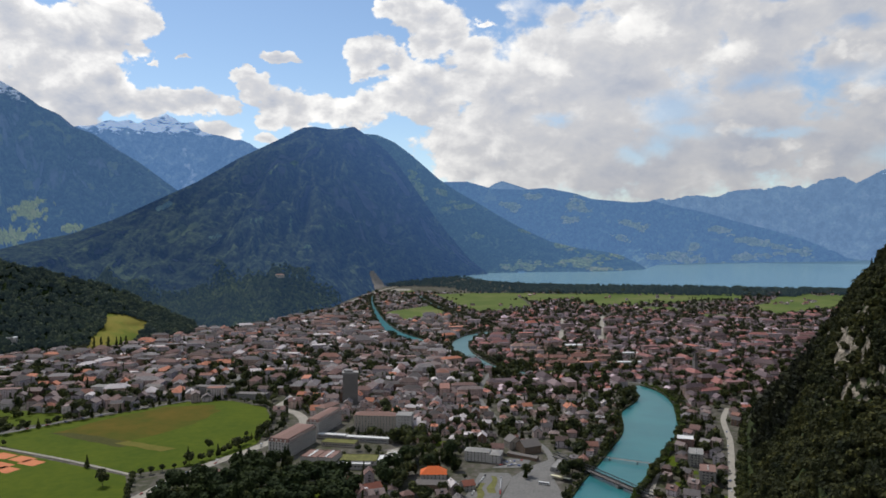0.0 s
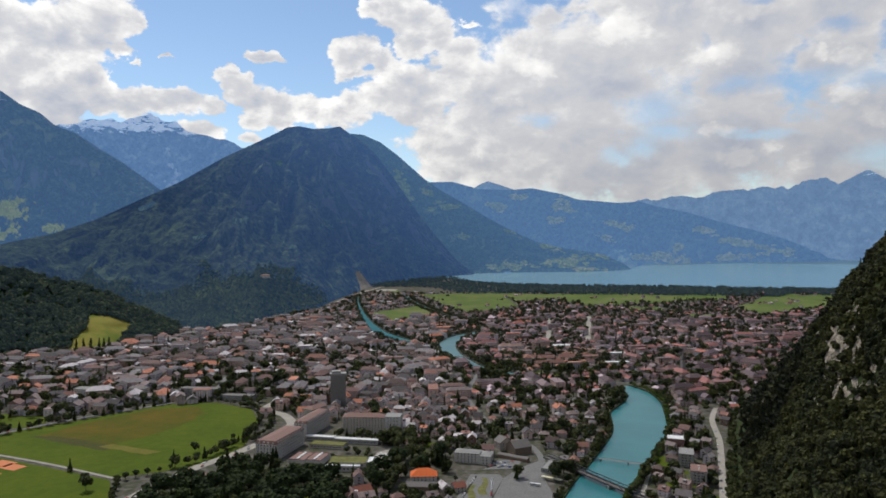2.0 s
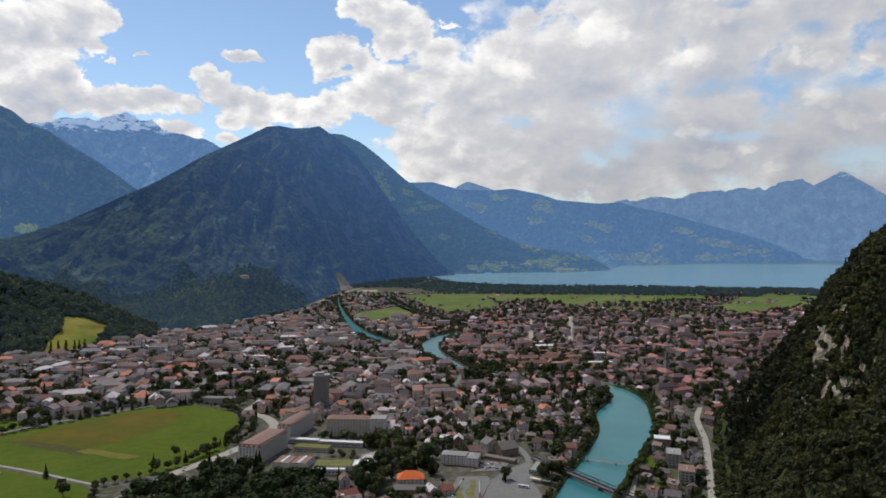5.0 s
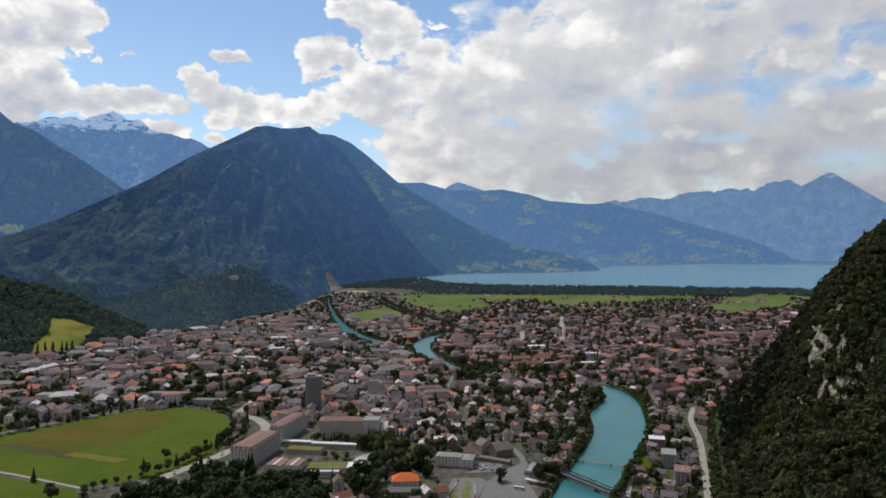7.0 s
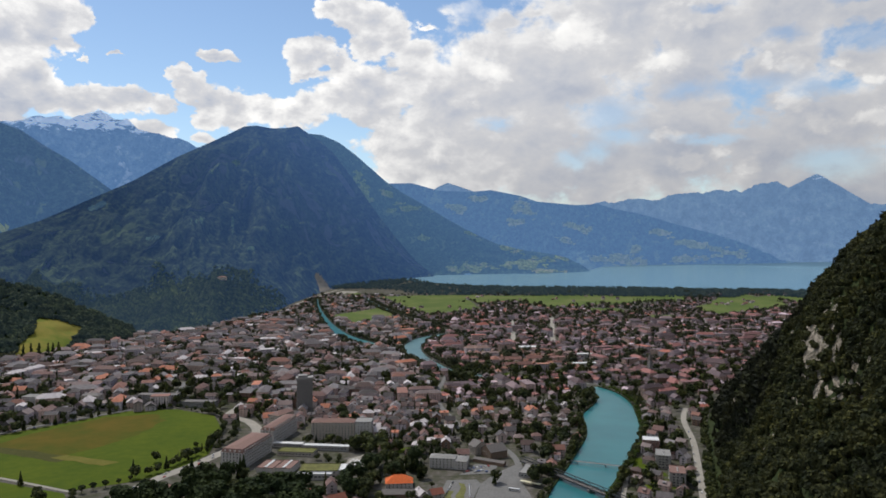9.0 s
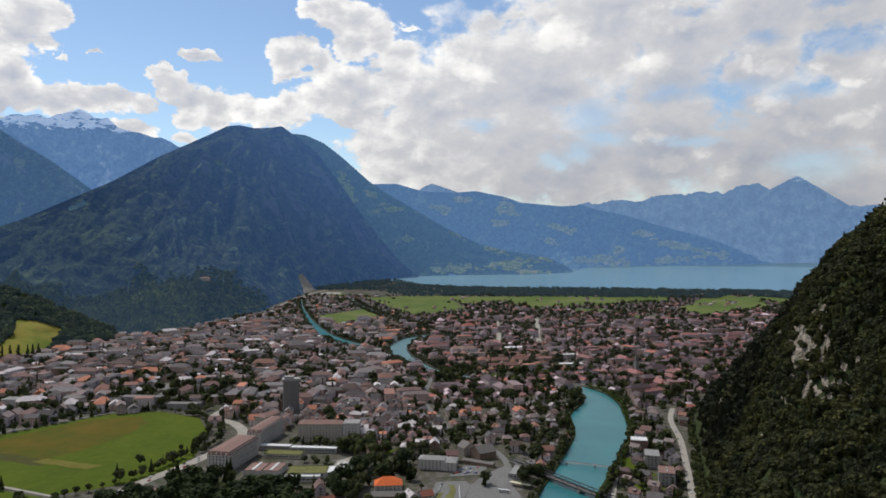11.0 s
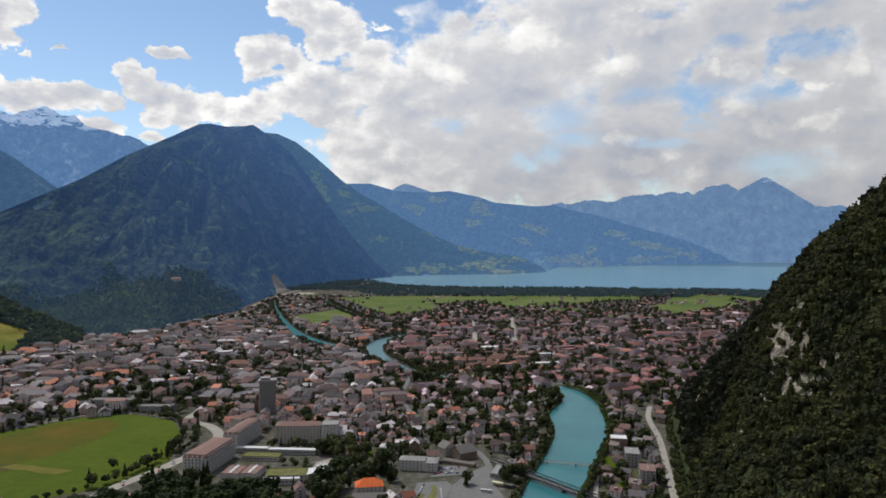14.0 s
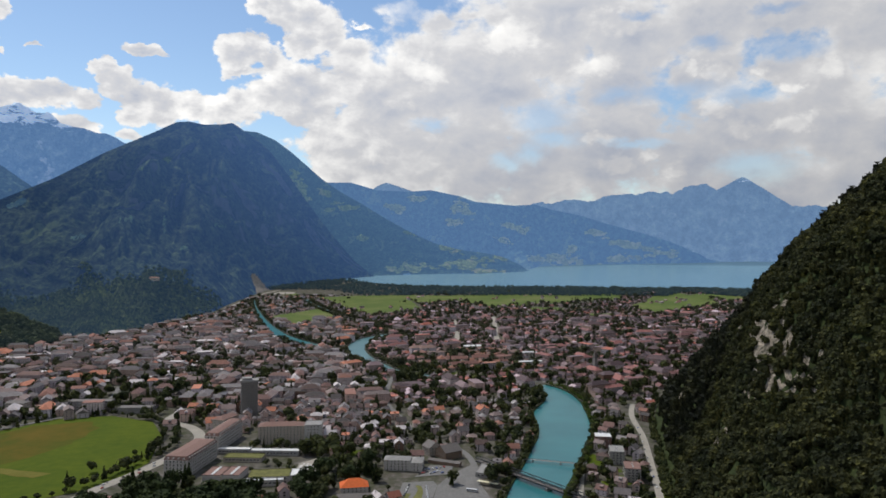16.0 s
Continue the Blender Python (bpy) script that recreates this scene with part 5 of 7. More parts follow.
BLOCKED = []          # outlines of the large buildings
GREENS = [PARK, LOWER, UPPER, [(248, 820), (276, 878), (294, 876), (272, 812)], [(68, 690), (126, 690), (124, 800), (136, 868), (100, 832), (78, 798), (60, 733)], [(14, 690), (22, 734), (42, 812), (78, 812), (78, 798), (58, 690)], [(57, 828), (80, 866), (107, 859), (97, 831)], [(-76, 862), (-40, 860), (-34, 890), (-50, 915), (-70, 900)]]
FIELDS = [[(-225, 2560), (-48, 2840), (20, 2520), (-120, 2290)], [(-55, 3420), (334, 3500), (360, 2810), (135, 2520)], [(505, 3400), (1100, 3520), (1045, 3010), (640, 2790)], [(1190, 2740), (1835, 3660), (1640, 2830), (1150, 2430)],
          [(1050, 3480), (1500, 3560), (1300, 3080), (1000, 3040)], [(330, 3480), (520, 3420), (620, 3150), (380, 3000)], [(1650, 3200), (2500, 3900), (2700, 3300), (1750, 2900)], [(760, 2760), (900, 2740), (880, 2600), (760, 2620)], [(900, 2500), (1010, 2480), (1000, 2380), (890, 2400)]]
FOOT_Y, FOOT_X = [p[1] for p in SLOPE_FOOT], [p[0] for p in SLOPE_FOOT]


def clear(x, y, gap, fields=True):
    if any(inside(p, x, y) for p in GREENS) or x > np.interp(y, FOOT_Y, FOOT_X) - gap - 5:
        return False
    if np.any(np.hypot(WET[:, 0] - x, WET[:, 1] - y) < WET[:, 2] + gap + 4) or np.any(np.hypot(WAYS[:, 0] - x, WAYS[:, 1] - y) < WAYS[:, 2] + gap * 0.75):
        return False
    if any(abs((x - bx) * c + (y - by) * s) < l / 2 + gap * 0.8 and abs(-(x - bx) * s + (y - by) * c) < w / 2 + gap * 0.8 for bx, by, l, w, c, s in BLOCKED):
        return False
    if fields and any(inside(p, x, y) for p in FIELDS):
        return False
    a, r = math.degrees(math.atan2(x - CX, y - CY)), math.hypot(x - CX, y - CY)
    if a < -18.8 and r > np.interp(a, [-50, -33, -29.7, -26.8, -24, -22, -18.8], [1490, 1770, 1860, 1870, 1850, 1970, 2080]):
        return False
    return not (a < -2 and r > np.interp(a, [-40, -25, -22, -17, -12.7, -8.4, -6, -4.2, -2], [1980, 2180, 2260, 2160, 2300, 2720, 3300, 3850, 4250]))


# ---- large buildings ----
def window_mesh(w, h):
    bm = bmesh.new()
    box(bm, -w / 2 - 0.12, -0.05, -h / 2 - 0.12, w / 2 + 0.12, 0.06, h / 2 + 0.12, 0)
    box(bm, -w / 2, 0.05, -h / 2, w / 2, 0.10, h / 2, 1)
    me = bpy.data.meshes.new("window")
    bm.to_mesh(me)
    bm.free()
    me.materials.append(FRAME), me.materials.append(GLASS)
    return me


WINDOW, TALL_WINDOW, WIDE_WINDOW = window_mesh(1.2, 1.5), window_mesh(1.4, 2.2), window_mesh(2.6, 1.5)


def put_window(me, parent, x, y, z, turn):
    ob = new("window", me)
    ob.parent = parent
    ob.matrix_basis = pose(x, y, z, 0, 0, turn)
    return ob


def gable_roof(bm, l, w, h, rise, over=0.7, thick=0.35, slot=0):
    """Two slopes along x over a plan l by w."""
    for s in (-1, 1):
        drop = rise * over / (w / 2)
        slab(bm, [(-l / 2 - over, s * (w / 2 + over), h - drop + thick), (l / 2 + over, s * (w / 2 + over), h - drop + thick), (l / 2 + over, 0, h + rise + thick), (-l / 2 - over, 0, h + rise + thick)][::-s], thick, slot)


def hip_roof(bm, l, w, h, rise, over=0.6, slot=0):
    a, b, k = l / 2 + over, w / 2 + over, max(l / 2 - w / 2, 0.3)
    v = [bm.verts.new(c) for c in ((-a, -b, h), (a, -b, h), (a, b, h), (-a, b, h), (-k, 0, h + rise), (k, 0, h + rise))]
    for f in ((0, 1, 5, 4), (1, 2, 5), (2, 3, 4, 5), (3, 0, 4), (3, 2, 1, 0)):
        bm.faces.new([v[i] for i in f]).material_index = slot


def walls(bm, l, w, h, rise=0.0):
    box(bm, -l / 2, -w / 2, -1.0, l / 2, w / 2, h)
    if rise:
        for s in (-1, 1):
            v = [bm.verts.new(c) for c in ((s * l / 2, -w / 2, h), (s * l / 2, w / 2, h), (s * l / 2, 0, h + rise))]
            bm.faces.new(v[::s])
            slab(bm, [(s * (l / 2 - 0.3), -w / 2, h + 0.01), (s * (l / 2 - 0.3), w / 2, h + 0.01), (s * (l / 2 - 0.3) + 0.01, 0, h + rise)], 0.01)


def building(name, label, category, x, y, l, w, h, turn, roof, roof_mat, wall_mat, floors=3, rise=3.0, window=None, gap=3.4, sides="nsew", base=0.0, solid=True):
    ob = new(name)
    ob.matrix_basis = pose(x, y, base, 0, 0, turn)
    tagged(ob, label, category)
    bm = bmesh.new()
    walls(bm, l, w, h, rise if roof == "gable" else 0)
    bmesh.ops.remove_doubles(bm, verts=bm.verts, dist=1e-5)
    part("wall", bm, wall_mat, ob)
    bm = bmesh.new()
    if roof == "gable":
        gable_roof(bm, l, w, h, rise)
    elif roof == "hip":
        hip_roof(bm, l, w, h, rise)
    elif roof == "mansard":
        a, b, k = l / 2 + 0.4, w / 2 + 0.4, min(2.2, w / 4)
        v = [bm.verts.new(c) for c in ((-a, -b, h), (a, -b, h), (a, b, h), (-a, b, h), (k - a, k - b, h + rise), (a - k, k - b, h + rise), (a - k, b - k, h + rise), (k - a, b - k, h + rise), (-a + w / 2, 0, h + rise * 1.45), (a - w / 2, 0, h + rise * 1.45))]
        for f in ((0, 1, 5, 4), (1, 2, 6, 5), (2, 3, 7, 6), (3, 0, 4, 7), (4, 5, 9, 8), (5, 6, 9), (6, 7, 8, 9), (7, 4, 8), (3, 2, 1, 0)):
            bm.faces.new([v[i] for i in f])
    else:
        box(bm, -l / 2 + 0.3, -w / 2 + 0.3, h, l / 2 - 0.3, w / 2 - 0.3, h + 0.12)
        for x0, y0, x1, y1 in ((-l / 2, -w / 2, l / 2, -w / 2 + 0.3), (-l / 2, w / 2 - 0.3, l / 2, w / 2), (-l / 2, -w / 2 + 0.3, -l / 2 + 0.3, w / 2 - 0.3), (l / 2 - 0.3, -w / 2 + 0.3, l / 2, w / 2 - 0.3)):
            box(bm, x0, y0, h, x1, y1, h + 0.6)
    part("roof", bm, roof_mat, ob)
    if roof == "mansard":
        bm = bmesh.new()
        box(bm, -l / 2 - 0.6, -w / 2 - 0.6, h - 0.5, l / 2 + 0.6, w / 2 + 0.6, h - 0.05)
        part("cornice", bm, FRAME, ob)
        for along, across, face in ((l, w, 0), (w, l, 90)):
            n = max(2, int(along / 6.5))
            for i in range(n):
                for s in (-1, 1):
                    bm = bmesh.new()
                    box(bm, -1.0, 0.0, 0.2, 1.0, 2.2, 2.2)
                    slab(bm, [(-1.3, -0.3, 2.2), (0, -0.3, 3.0), (0, 2.4, 3.0), (-1.3, 2.4, 2.2)], 0.2)
                    slab(bm, [(0, -0.3, 3.0), (1.3, -0.3, 2.2), (1.3, 2.4, 2.2), (0, 2.4, 3.0)], 0.2)
                    d = part("dormer", bm, wall_mat, ob)
                    d.matrix_basis = pose(0, 0, h, 0, 0, face + (0 if s < 0 else 180)) @ pose((i - (n - 1) / 2) * 6.2, -across / 2 + 0.1, 0)
    if window:
        fh = h / floors
        eye = ob.matrix_basis.inverted() @ Vector((CX, CY, 200))     # only the sides that can be seen
        sides = "".join(c for c, seen in (("s", eye.y < -w / 2), ("n", eye.y > w / 2), ("w", eye.x < -l / 2), ("e", eye.x > l / 2)) if seen)
        gap = gap * (1.25 if window is not WIDE_WINDOW else 1.0)
        for k in range(floors):
            z = fh * (k + 0.55)
            for s, on in ((-1, "s" in sides), (1, "n" in sides)):
                if on:
                    n = max(1, int((l - 2) / gap))
                    for i in range(n):
                        put_window(window, ob, (i - (n - 1) / 2) * gap, s * w / 2, z, 0 if s > 0 else 180)
            for s, on in ((-1, "w" in sides), (1, "e" in sides)):
                if on:
                    n = max(1, int((w - 2) / gap))
                    for i in range(n):
                        put_window(window, ob, s * l / 2, (i - (n - 1) / 2) * gap, z, -90 * s)
    if solid:
        BLOCKED.append((x, y, l, w, math.cos(radians(turn)), math.sin(radians(turn))))
    return ob


def tower_hotel():
    """The tall slab in the middle of the town."""
    ob = building("hotel_tower", "tall grey concrete hotel tower with a stepped rooftop box", "tower block", -150, 1142, 24, 15, 52, 8, "flat", GREY_ROOF, TOWER_WALL, 1, 0, None)
    for k in range(16):                 # balcony bands on the broad sides
        for s in (-1, 1):
            bm = bmesh.new()
            box(bm, -9.5, s * 7.5 - (1.1 if s < 0 else 0), 0, 9.5, s * 7.5 + (1.1 if s > 0 else 0), 0.95)
            b = part("balcony", bm, DARK_CONCRETE, ob)
            b.location = (0, 0, 3.6 + k * 3.0)
    for k in range(16):
        for s in (-1, 1):
            put_window(WIDE_WINDOW, ob, s * 12.0, 0, 5.2 + k * 3.0, -90 * s)
    bm = bmesh.new()
    box(bm, -13.2, -8.6, 52.6, 13.2, 8.6, 55.4), box(bm, -10, -6, 55.4, 4, 6, 58.6)
    part("crown", bm, CONCRETE, ob, "wider restaurant floor with a lift house")
    bm = bmesh.new()
    box(bm, -0.15, -0.15, 58.6, 0.15, 0.15, 64)
    part("mast", bm, STEEL, ob)


tower_hotel()
building("hotel", "long hotel wing with a brown tiled roof below the tower", "hotel", -95, 995, 58, 18, 23, -5, "hip", BROWN_TILE, BEIGE, 7, 4.0, WINDOW)
building("hotel", "white flat-roofed hotel block beside the long wing", "hotel", -54, 992, 22, 24, 24, -5, "flat", GREY_ROOF, PLASTER, 6, 0, WINDOW)
building("grand_hotel", "grand hotel with a brown mansard roof along the promenade", "hotel", -193, 908, 74, 28, 19, 73, "mansard", BROWN_TILE, PLASTER, 5, 4.2, TALL_WINDOW)
building("grand_hotel", "grand hotel wing with a red-brown mansard roof", "hotel", -168, 1000, 76, 18, 20, 74, "mansard", BROWN_TILE, PLASTER, 5, 3.6, TALL_WINDOW)
building("grand_hotel", "tall hotel with reddish hipped roof at the promenade's end", "hotel", -176, 1078, 36, 17, 16, 60, "hip", BROWN_TILE, BEIGE, 5, 4.0, WINDOW)
building("congress_hall", "low hall with a long white metal roof", "hall", -150, 958, 40, 9, 5, -12, "flat", WHITE_ROOF, CONCRETE, 1, 0, WIDE_WINDOW, 4.2)
building("congress_hall", "low hall with a long pale roof and glass front", "hall", -100, 940, 60, 9, 6, -12, "flat", WHITE_ROOF, CONCRETE, 1, 0, WIDE_WINDOW, 4.2)
building("casino", "low casino building with planted flat roof", "hall", -135, 925, 46, 18, 5, -12, "flat", GREEN_ROOF, BEIGE, 1, 0, WIDE_WINDOW, 4.2)
building("theatre_hall", "hall with a broad flat brown roof", "hall", -160, 868, 20, 30, 6, -14, "flat", BROWN_TILE, PLASTER, 1, 3.5, None)
building("theatre_hall", "hall with a broad flat brown roof", "hall", -139, 862, 19, 30, 7, -14, "flat", BROWN_TILE, PLASTER, 1, 3.5, None)
building("pavilion", "white flat-roofed congress pavilion with dark windows", "pavilion", -100, 845, 44, 26, 8, -4, "flat", GREEN_ROOF, PLASTER, 2, 0, WIDE_WINDOW, 4.4)
building("pavilion_annex", "white-roofed annex of the congress pavilion", "pavilion", -105, 829, 40, 7, 6.5, -4, "flat", WHITE_ROOF, PLASTER, 1, 0, WIDE_WINDOW, 4.4, solid=False)
building("pavilion_annex", "white-roofed side wing of the congress pavilion", "pavilion", -74, 846, 10, 24, 7, -4, "flat", WHITE_ROOF, PLASTER, 1, 0, WIDE_WINDOW, 4.4, solid=False)
building("villa", "house with a bright orange hipped tile roof", "house", -11, 800, 29, 18, 5.5, 0, "hip", ORANGE_TILE, PLASTER, 2, 7.0, WINDOW)
building("goods_shed", "long shed with a dark grey roof", "shed", -8, 766, 42, 13, 5, -4, "gable", SLATE, TIMBER, 1, 3.0, None)
building("house", "house with a red-brown roof beside the shed", "house", 26, 760, 13, 12, 6, 20, "gable", RED_TILE, PLASTER, 2, 4.0, WINDOW)
building("house", "house with a red-brown tiled roof among dark trees", "house", -78, 745, 24, 14, 7, 30, "gable", RED_TILE, BEIGE, 2, 5.0, WINDOW)
building("house", "house with a red-brown tiled roof among dark trees", "house", -104, 768, 13, 13, 7, 0, "hip", RED_TILE, BEIGE, 2, 5.0, WINDOW)
building("house", "grey-roofed villa among trees", "house", -150, 772, 14, 14, 8, 20, "hip", SLATE, PLASTER, 2, 5.0, WINDOW)
building("kiosk_hall", "brown flat-roofed hall beside the promenade", "hall", -262, 800, 22, 16, 5, 66, "flat", BROWN_TILE, BEIGE, 1, 0, None)
building("apartment_house", "grey-white villa with a pale hipped roof", "house", 42, 862, 30, 16, 12, -14, "hip", GREY_ROOF, PLASTER, 4, 3.0, WINDOW)
building("apartment_house", "white side wing with a pale roof", "house", 64, 858, 14, 22, 10, -14, "hip", GREY_ROOF, PLASTER, 3, 3.0, WINDOW)
building("chalet_hotel", "large dark timber chalet hotel with a broad gabled roof", "hotel", 108, 896, 24, 22, 9, 24, "gable", SLATE, TIMBER, 3, 6.5, WINDOW)
building("chalet_hotel", "pale timber wing of the chalet hotel with a steep dark roof", "hotel", 90, 912, 16, 18, 10, 114, "gable", SLATE, BEIGE, 3, 6.0, WINDOW)
building("station_shed", "long low dark shed beside the chalet", "shed", 98, 868, 40, 7, 4, -34, "gable", SLATE, TIMBER, 1, 1.5, None)
building("apartment_block", "concrete apartment block with a grey flat roof", "apartment block", 302, 845, 17, 27, 15, -20, "flat", GREY_ROOF, CONCRETE, 5, 0, WIDE_WINDOW, 4.0)
building("apartment_block", "concrete apartment block with a brown gravel roof", "apartment block", 293, 783, 17, 27, 15, -20, "flat", BROWN_TILE, CONCRETE, 5, 0, WIDE_WINDOW, 4.0)
building("apartment_block", "red-brown apartment block with a white roof", "apartment block", 311, 908, 20, 18, 14, -18, "flat", WHITE_ROOF, BROWN_TILE, 4, 0, WINDOW)
building("school_block", "long pale building with a white flat roof in the old town", "school", 392, 1490, 50, 15, 10, 0, "flat", WHITE_ROOF, PLASTER, 3, 0, WINDOW)
building("school_block", "long pale building with a white flat roof", "school", 420, 1610, 46, 15, 10, 0, "flat", WHITE_ROOF, PLASTER, 3, 0, WINDOW)
building("factory_hall", "broad hall with a white roof", "hall", 322, 1735, 44, 24, 9, 4, "flat", WHITE_ROOF, PLASTER, 2, 0, None)
building("old_town_row", "old town row with a long orange-red tiled roof", "row house", 230, 1560, 80, 14, 9, -6, "gable", RED_OLD, BEIGE, 3, 5, WINDOW)
building("old_town_row", "old town row with a long orange-red tiled roof", "row house", 320, 1570, 76, 14, 9, 4, "gable", RED_OLD, BEIGE, 3, 5, WINDOW)
building("old_town_row", "old town row with a long orange-red tiled roof", "row house", 250, 1490, 60, 13, 9, 10, "gable", RED_OLD, BEIGE, 3, 5, WINDOW)
building("bank_building", "dark grey office building facing the meadow", "office", -395, 1225, 66, 18, 15, -8, "flat", SLATE, DARK_CONCRETE, 4, 0, TALL_WINDOW)
building("office", "dark flat-roofed office beside the meadow", "office", -322, 1196, 52, 18, 9, -8, "flat", SLATE, DARK_CONCRETE, 3, 0, WINDOW)
building("town_house", "cream apartment house with balconies behind the meadow", "apartment house", -585, 1222, 42, 16, 16, -12, "hip", GREY_ROOF, PLASTER, 5, 3, WINDOW)
building("town_house", "cream apartment house behind the meadow", "apartment house", -500, 1225, 30, 16, 16, -12, "hip", SLATE, BEIGE, 5, 3, WINDOW)
building("villa", "villa with a red tiled roof beside the meadow", "house", -615, 1105, 18, 16, 10, 15, "hip", RED_TILE, PLASTER, 3, 5, WINDOW)
for x_, y_, l_, w_, r_ in ((-850, 1520, 64, 30, 0), (-765, 1570, 50, 26, 10), (-905, 1450, 50, 24, -8), (-700, 1495, 46, 20, 5)):
    building("warehouse", "wide low building with a pale grey flat roof", "warehouse", x_, y_, l_, w_, 8, r_, "flat", GREY_ROOF, PLASTER, 2, 0, WINDOW, 6.0)
building("sanatorium", "long white block on the wooded edge", "block", -1030, 1655, 60, 18, 22, 20, "flat", WHITE_ROOF, PLASTER, 6, 0, WINDOW, base=18)


def church():
    ob = building("church", "grey stone church with a tall dark steeple", "church", 505, 1385, 26, 13, 9, 20, "gable", SLATE, CONCRETE, 1, 6, TALL_WINDOW, 5.0)
    bm = bmesh.new()
    box(bm, -18, -3.5, -1, -11, 3.5, 32)
    part("steeple", bm, CONCRETE, ob)
    bm = bmesh.new()
    v = [bm.verts.new(c) for c in ((-18.4, -3.9, 32), (-10.6, -3.9, 32), (-10.6, 3.9, 32), (-18.4, 3.9, 32), (-14.5, 0, 50))]
    for f in ((0, 1, 4), (1, 2, 4), (2, 3, 4), (3, 0, 4), (3, 2, 1, 0)):
        bm.faces.new([v[i] for i in f])
    part("spire", bm, SLATE, ob)


church()


# ---- bridges ----
def beam(bm, a, b, w, h):
    a, b = Vector(a), Vector(b)
    d = (b - a).normalized()
    n = Vector((-d.y, d.x, 0)).normalized() * w / 2
    up = Vector((0, 0, h / 2))
    v = [bm.verts.new(p) for p in (a - n - up, a + n - up, a + n + up, a - n + up, b - n - up, b + n - up, b + n + up, b - n + up)]
    for f in ((0, 1, 2, 3), (7, 6, 5, 4), (0, 4, 5, 1), (1, 5, 6, 2), (2, 6, 7, 3), (3, 7, 4, 0)):
        bm.faces.new([v[i] for i in f])


def truss_bridge():
    a, b = Vector((136, 862, 0)), Vector((216, 716, 0))
    ob = tagged(new("railway_bridge"), "dark steel truss railway bridge over the turquoise river", "bridge")
    d = (b - a).normalized()
    n = Vector((-d.y, d.x, 0)) * 3.2
    bm = bmesh.new()
    beam(bm, a + Vector((0, 0, 4)), b + Vector((0, 0, 4)), 7.0, 0.8)
    part("deck", bm, SLATE, ob)
    k = 16
    for s in (-1, 1):
        bm = bmesh.new()
        beam(bm, a + n * s + Vector((0, 0, 9)), b + n * s + Vector((0, 0, 9)), 0.7, 0.7)
        beam(bm, a + n * s + Vector((0, 0, 4.8)), b + n * s + Vector((0, 0, 4.8)), 0.7, 0.7)
        part("chord", bm, STEEL, ob)
        for i in range(k):
            p, q = a.lerp(b, i / k) + n * s, a.lerp(b, (i + 1) / k) + n * s
            lo, hi = Vector((0, 0, 4.8)), Vector((0, 0, 9))
            bm = bmesh.new()
            beam(bm, p + (lo if i % 2 else hi), q + (hi if i % 2 else lo), 0.4, 0.45)
            part("diagonal", bm, STEEL, ob)
    for i in (0.33, 0.68):
        bm = bmesh.new()
        c = a.lerp(b, i)
        beam(bm, c - n * 1.3 + Vector((0, 0, 1.6)), c + n * 1.3 + Vector((0, 0, 1.6)), 3.0, 4.4)
        part("pier", bm, CONCRETE, ob)


def foot_bridge(a, b, z=3.2, wide=2.6):
    a, b = Vector((*a, 0)), Vector((*b, 0))
    ob = tagged(new("footbridge"), "slim grey footbridge on piers across the river", "bridge")
    d = (b - a).normalized()
    n = Vector((-d.y, d.x, 0)) * wide / 2
    bm = bmesh.new()
    beam(bm, a + Vector((0, 0, z)), b + Vector((0, 0, z)), wide, 0.6)
    part("deck", bm, CONCRETE, ob)
    for s in (-1, 1):
        bm = bmesh.new()
        beam(bm, a + n * s + Vector((0, 0, z + 1.3)), b + n * s + Vector((0, 0, z + 1.3)), 0.15, 0.15)
        for i in range(21):
            c = a.lerp(b, i / 20) + n * s
            beam(bm, c + Vector((-0.06, 0, z + 0.8)), c + Vector((0.06, 0, z + 0.8)), 0.12, 1.1)
        part("railing", bm, STEEL, ob)
    for i in (0.3, 0.7):
        c = a.lerp(b, i)
        bm = bmesh.new()
        beam(bm, c - n * 1.1 + Vector((0, 0, z / 2 - 0.2)), c + n * 1.1 + Vector((0, 0, z / 2 - 0.2)), 1.4, z)
        part("pier", bm, CONCRETE, ob)


truss_bridge()
foot_bridge((180, 868), (254, 832))
foot_bridge((56, 1612), (118, 1574), 3.0, 6.0)
foot_bridge((-70, 1830), (10, 1905), 3.0, 9.0)

# ---- the town's houses ----
def street_turn(x, y):
    """The lie of the streets, quarter by quarter."""
    return 8 + 34 * float(fractal(np.array([x / 210]), np.array([y / 210]), 2, 37)[0])


def lots():
    """Sites for houses and garden trees, on loosely gridded streets."""
    g = np.random.default_rng(21)
    out = []
    for y in np.arange(690, 3900, 20.5):
        reach = min(0.72 * y + 60, 2600)
        step = 22.5 if y < 2600 else 38.0
        for x in np.arange(-reach, reach, step):
            px, py = x + g.uniform(-6, 6) + 6 * math.sin(y / 37), y + g.uniform(-5.5, 5.5) + 7 * math.sin(x / 61)
            out.append((px, py, g.random(), g.random(), g.random(), g.random()))
    return out


def kind_of_quarter(x, y):
    """Share of houses and typical size by quarter."""
    r = math.hypot(x - CX, y - CY)
    if (-300 < x < -85 and y < 835) or (x < -255 and y < 900):
        return -1.0, 0.9
    if x > 215 and y < 1150:
        return 0.80, 0.85
    if -60 < x < 240 and y < 1000:
        return 0.42, 0.9
    if x < -250 and y < 1420:
        return 0.46, 1.3
    if x < 40 and y < 1500:
        return 0.78, 1.10
    if x < 40:
        return 0.80, 1.0
    if y > 2900:
        return 0.16, 0.95
    if y > 2500:
        return 0.42, 0.95
    return 0.72, 0.95


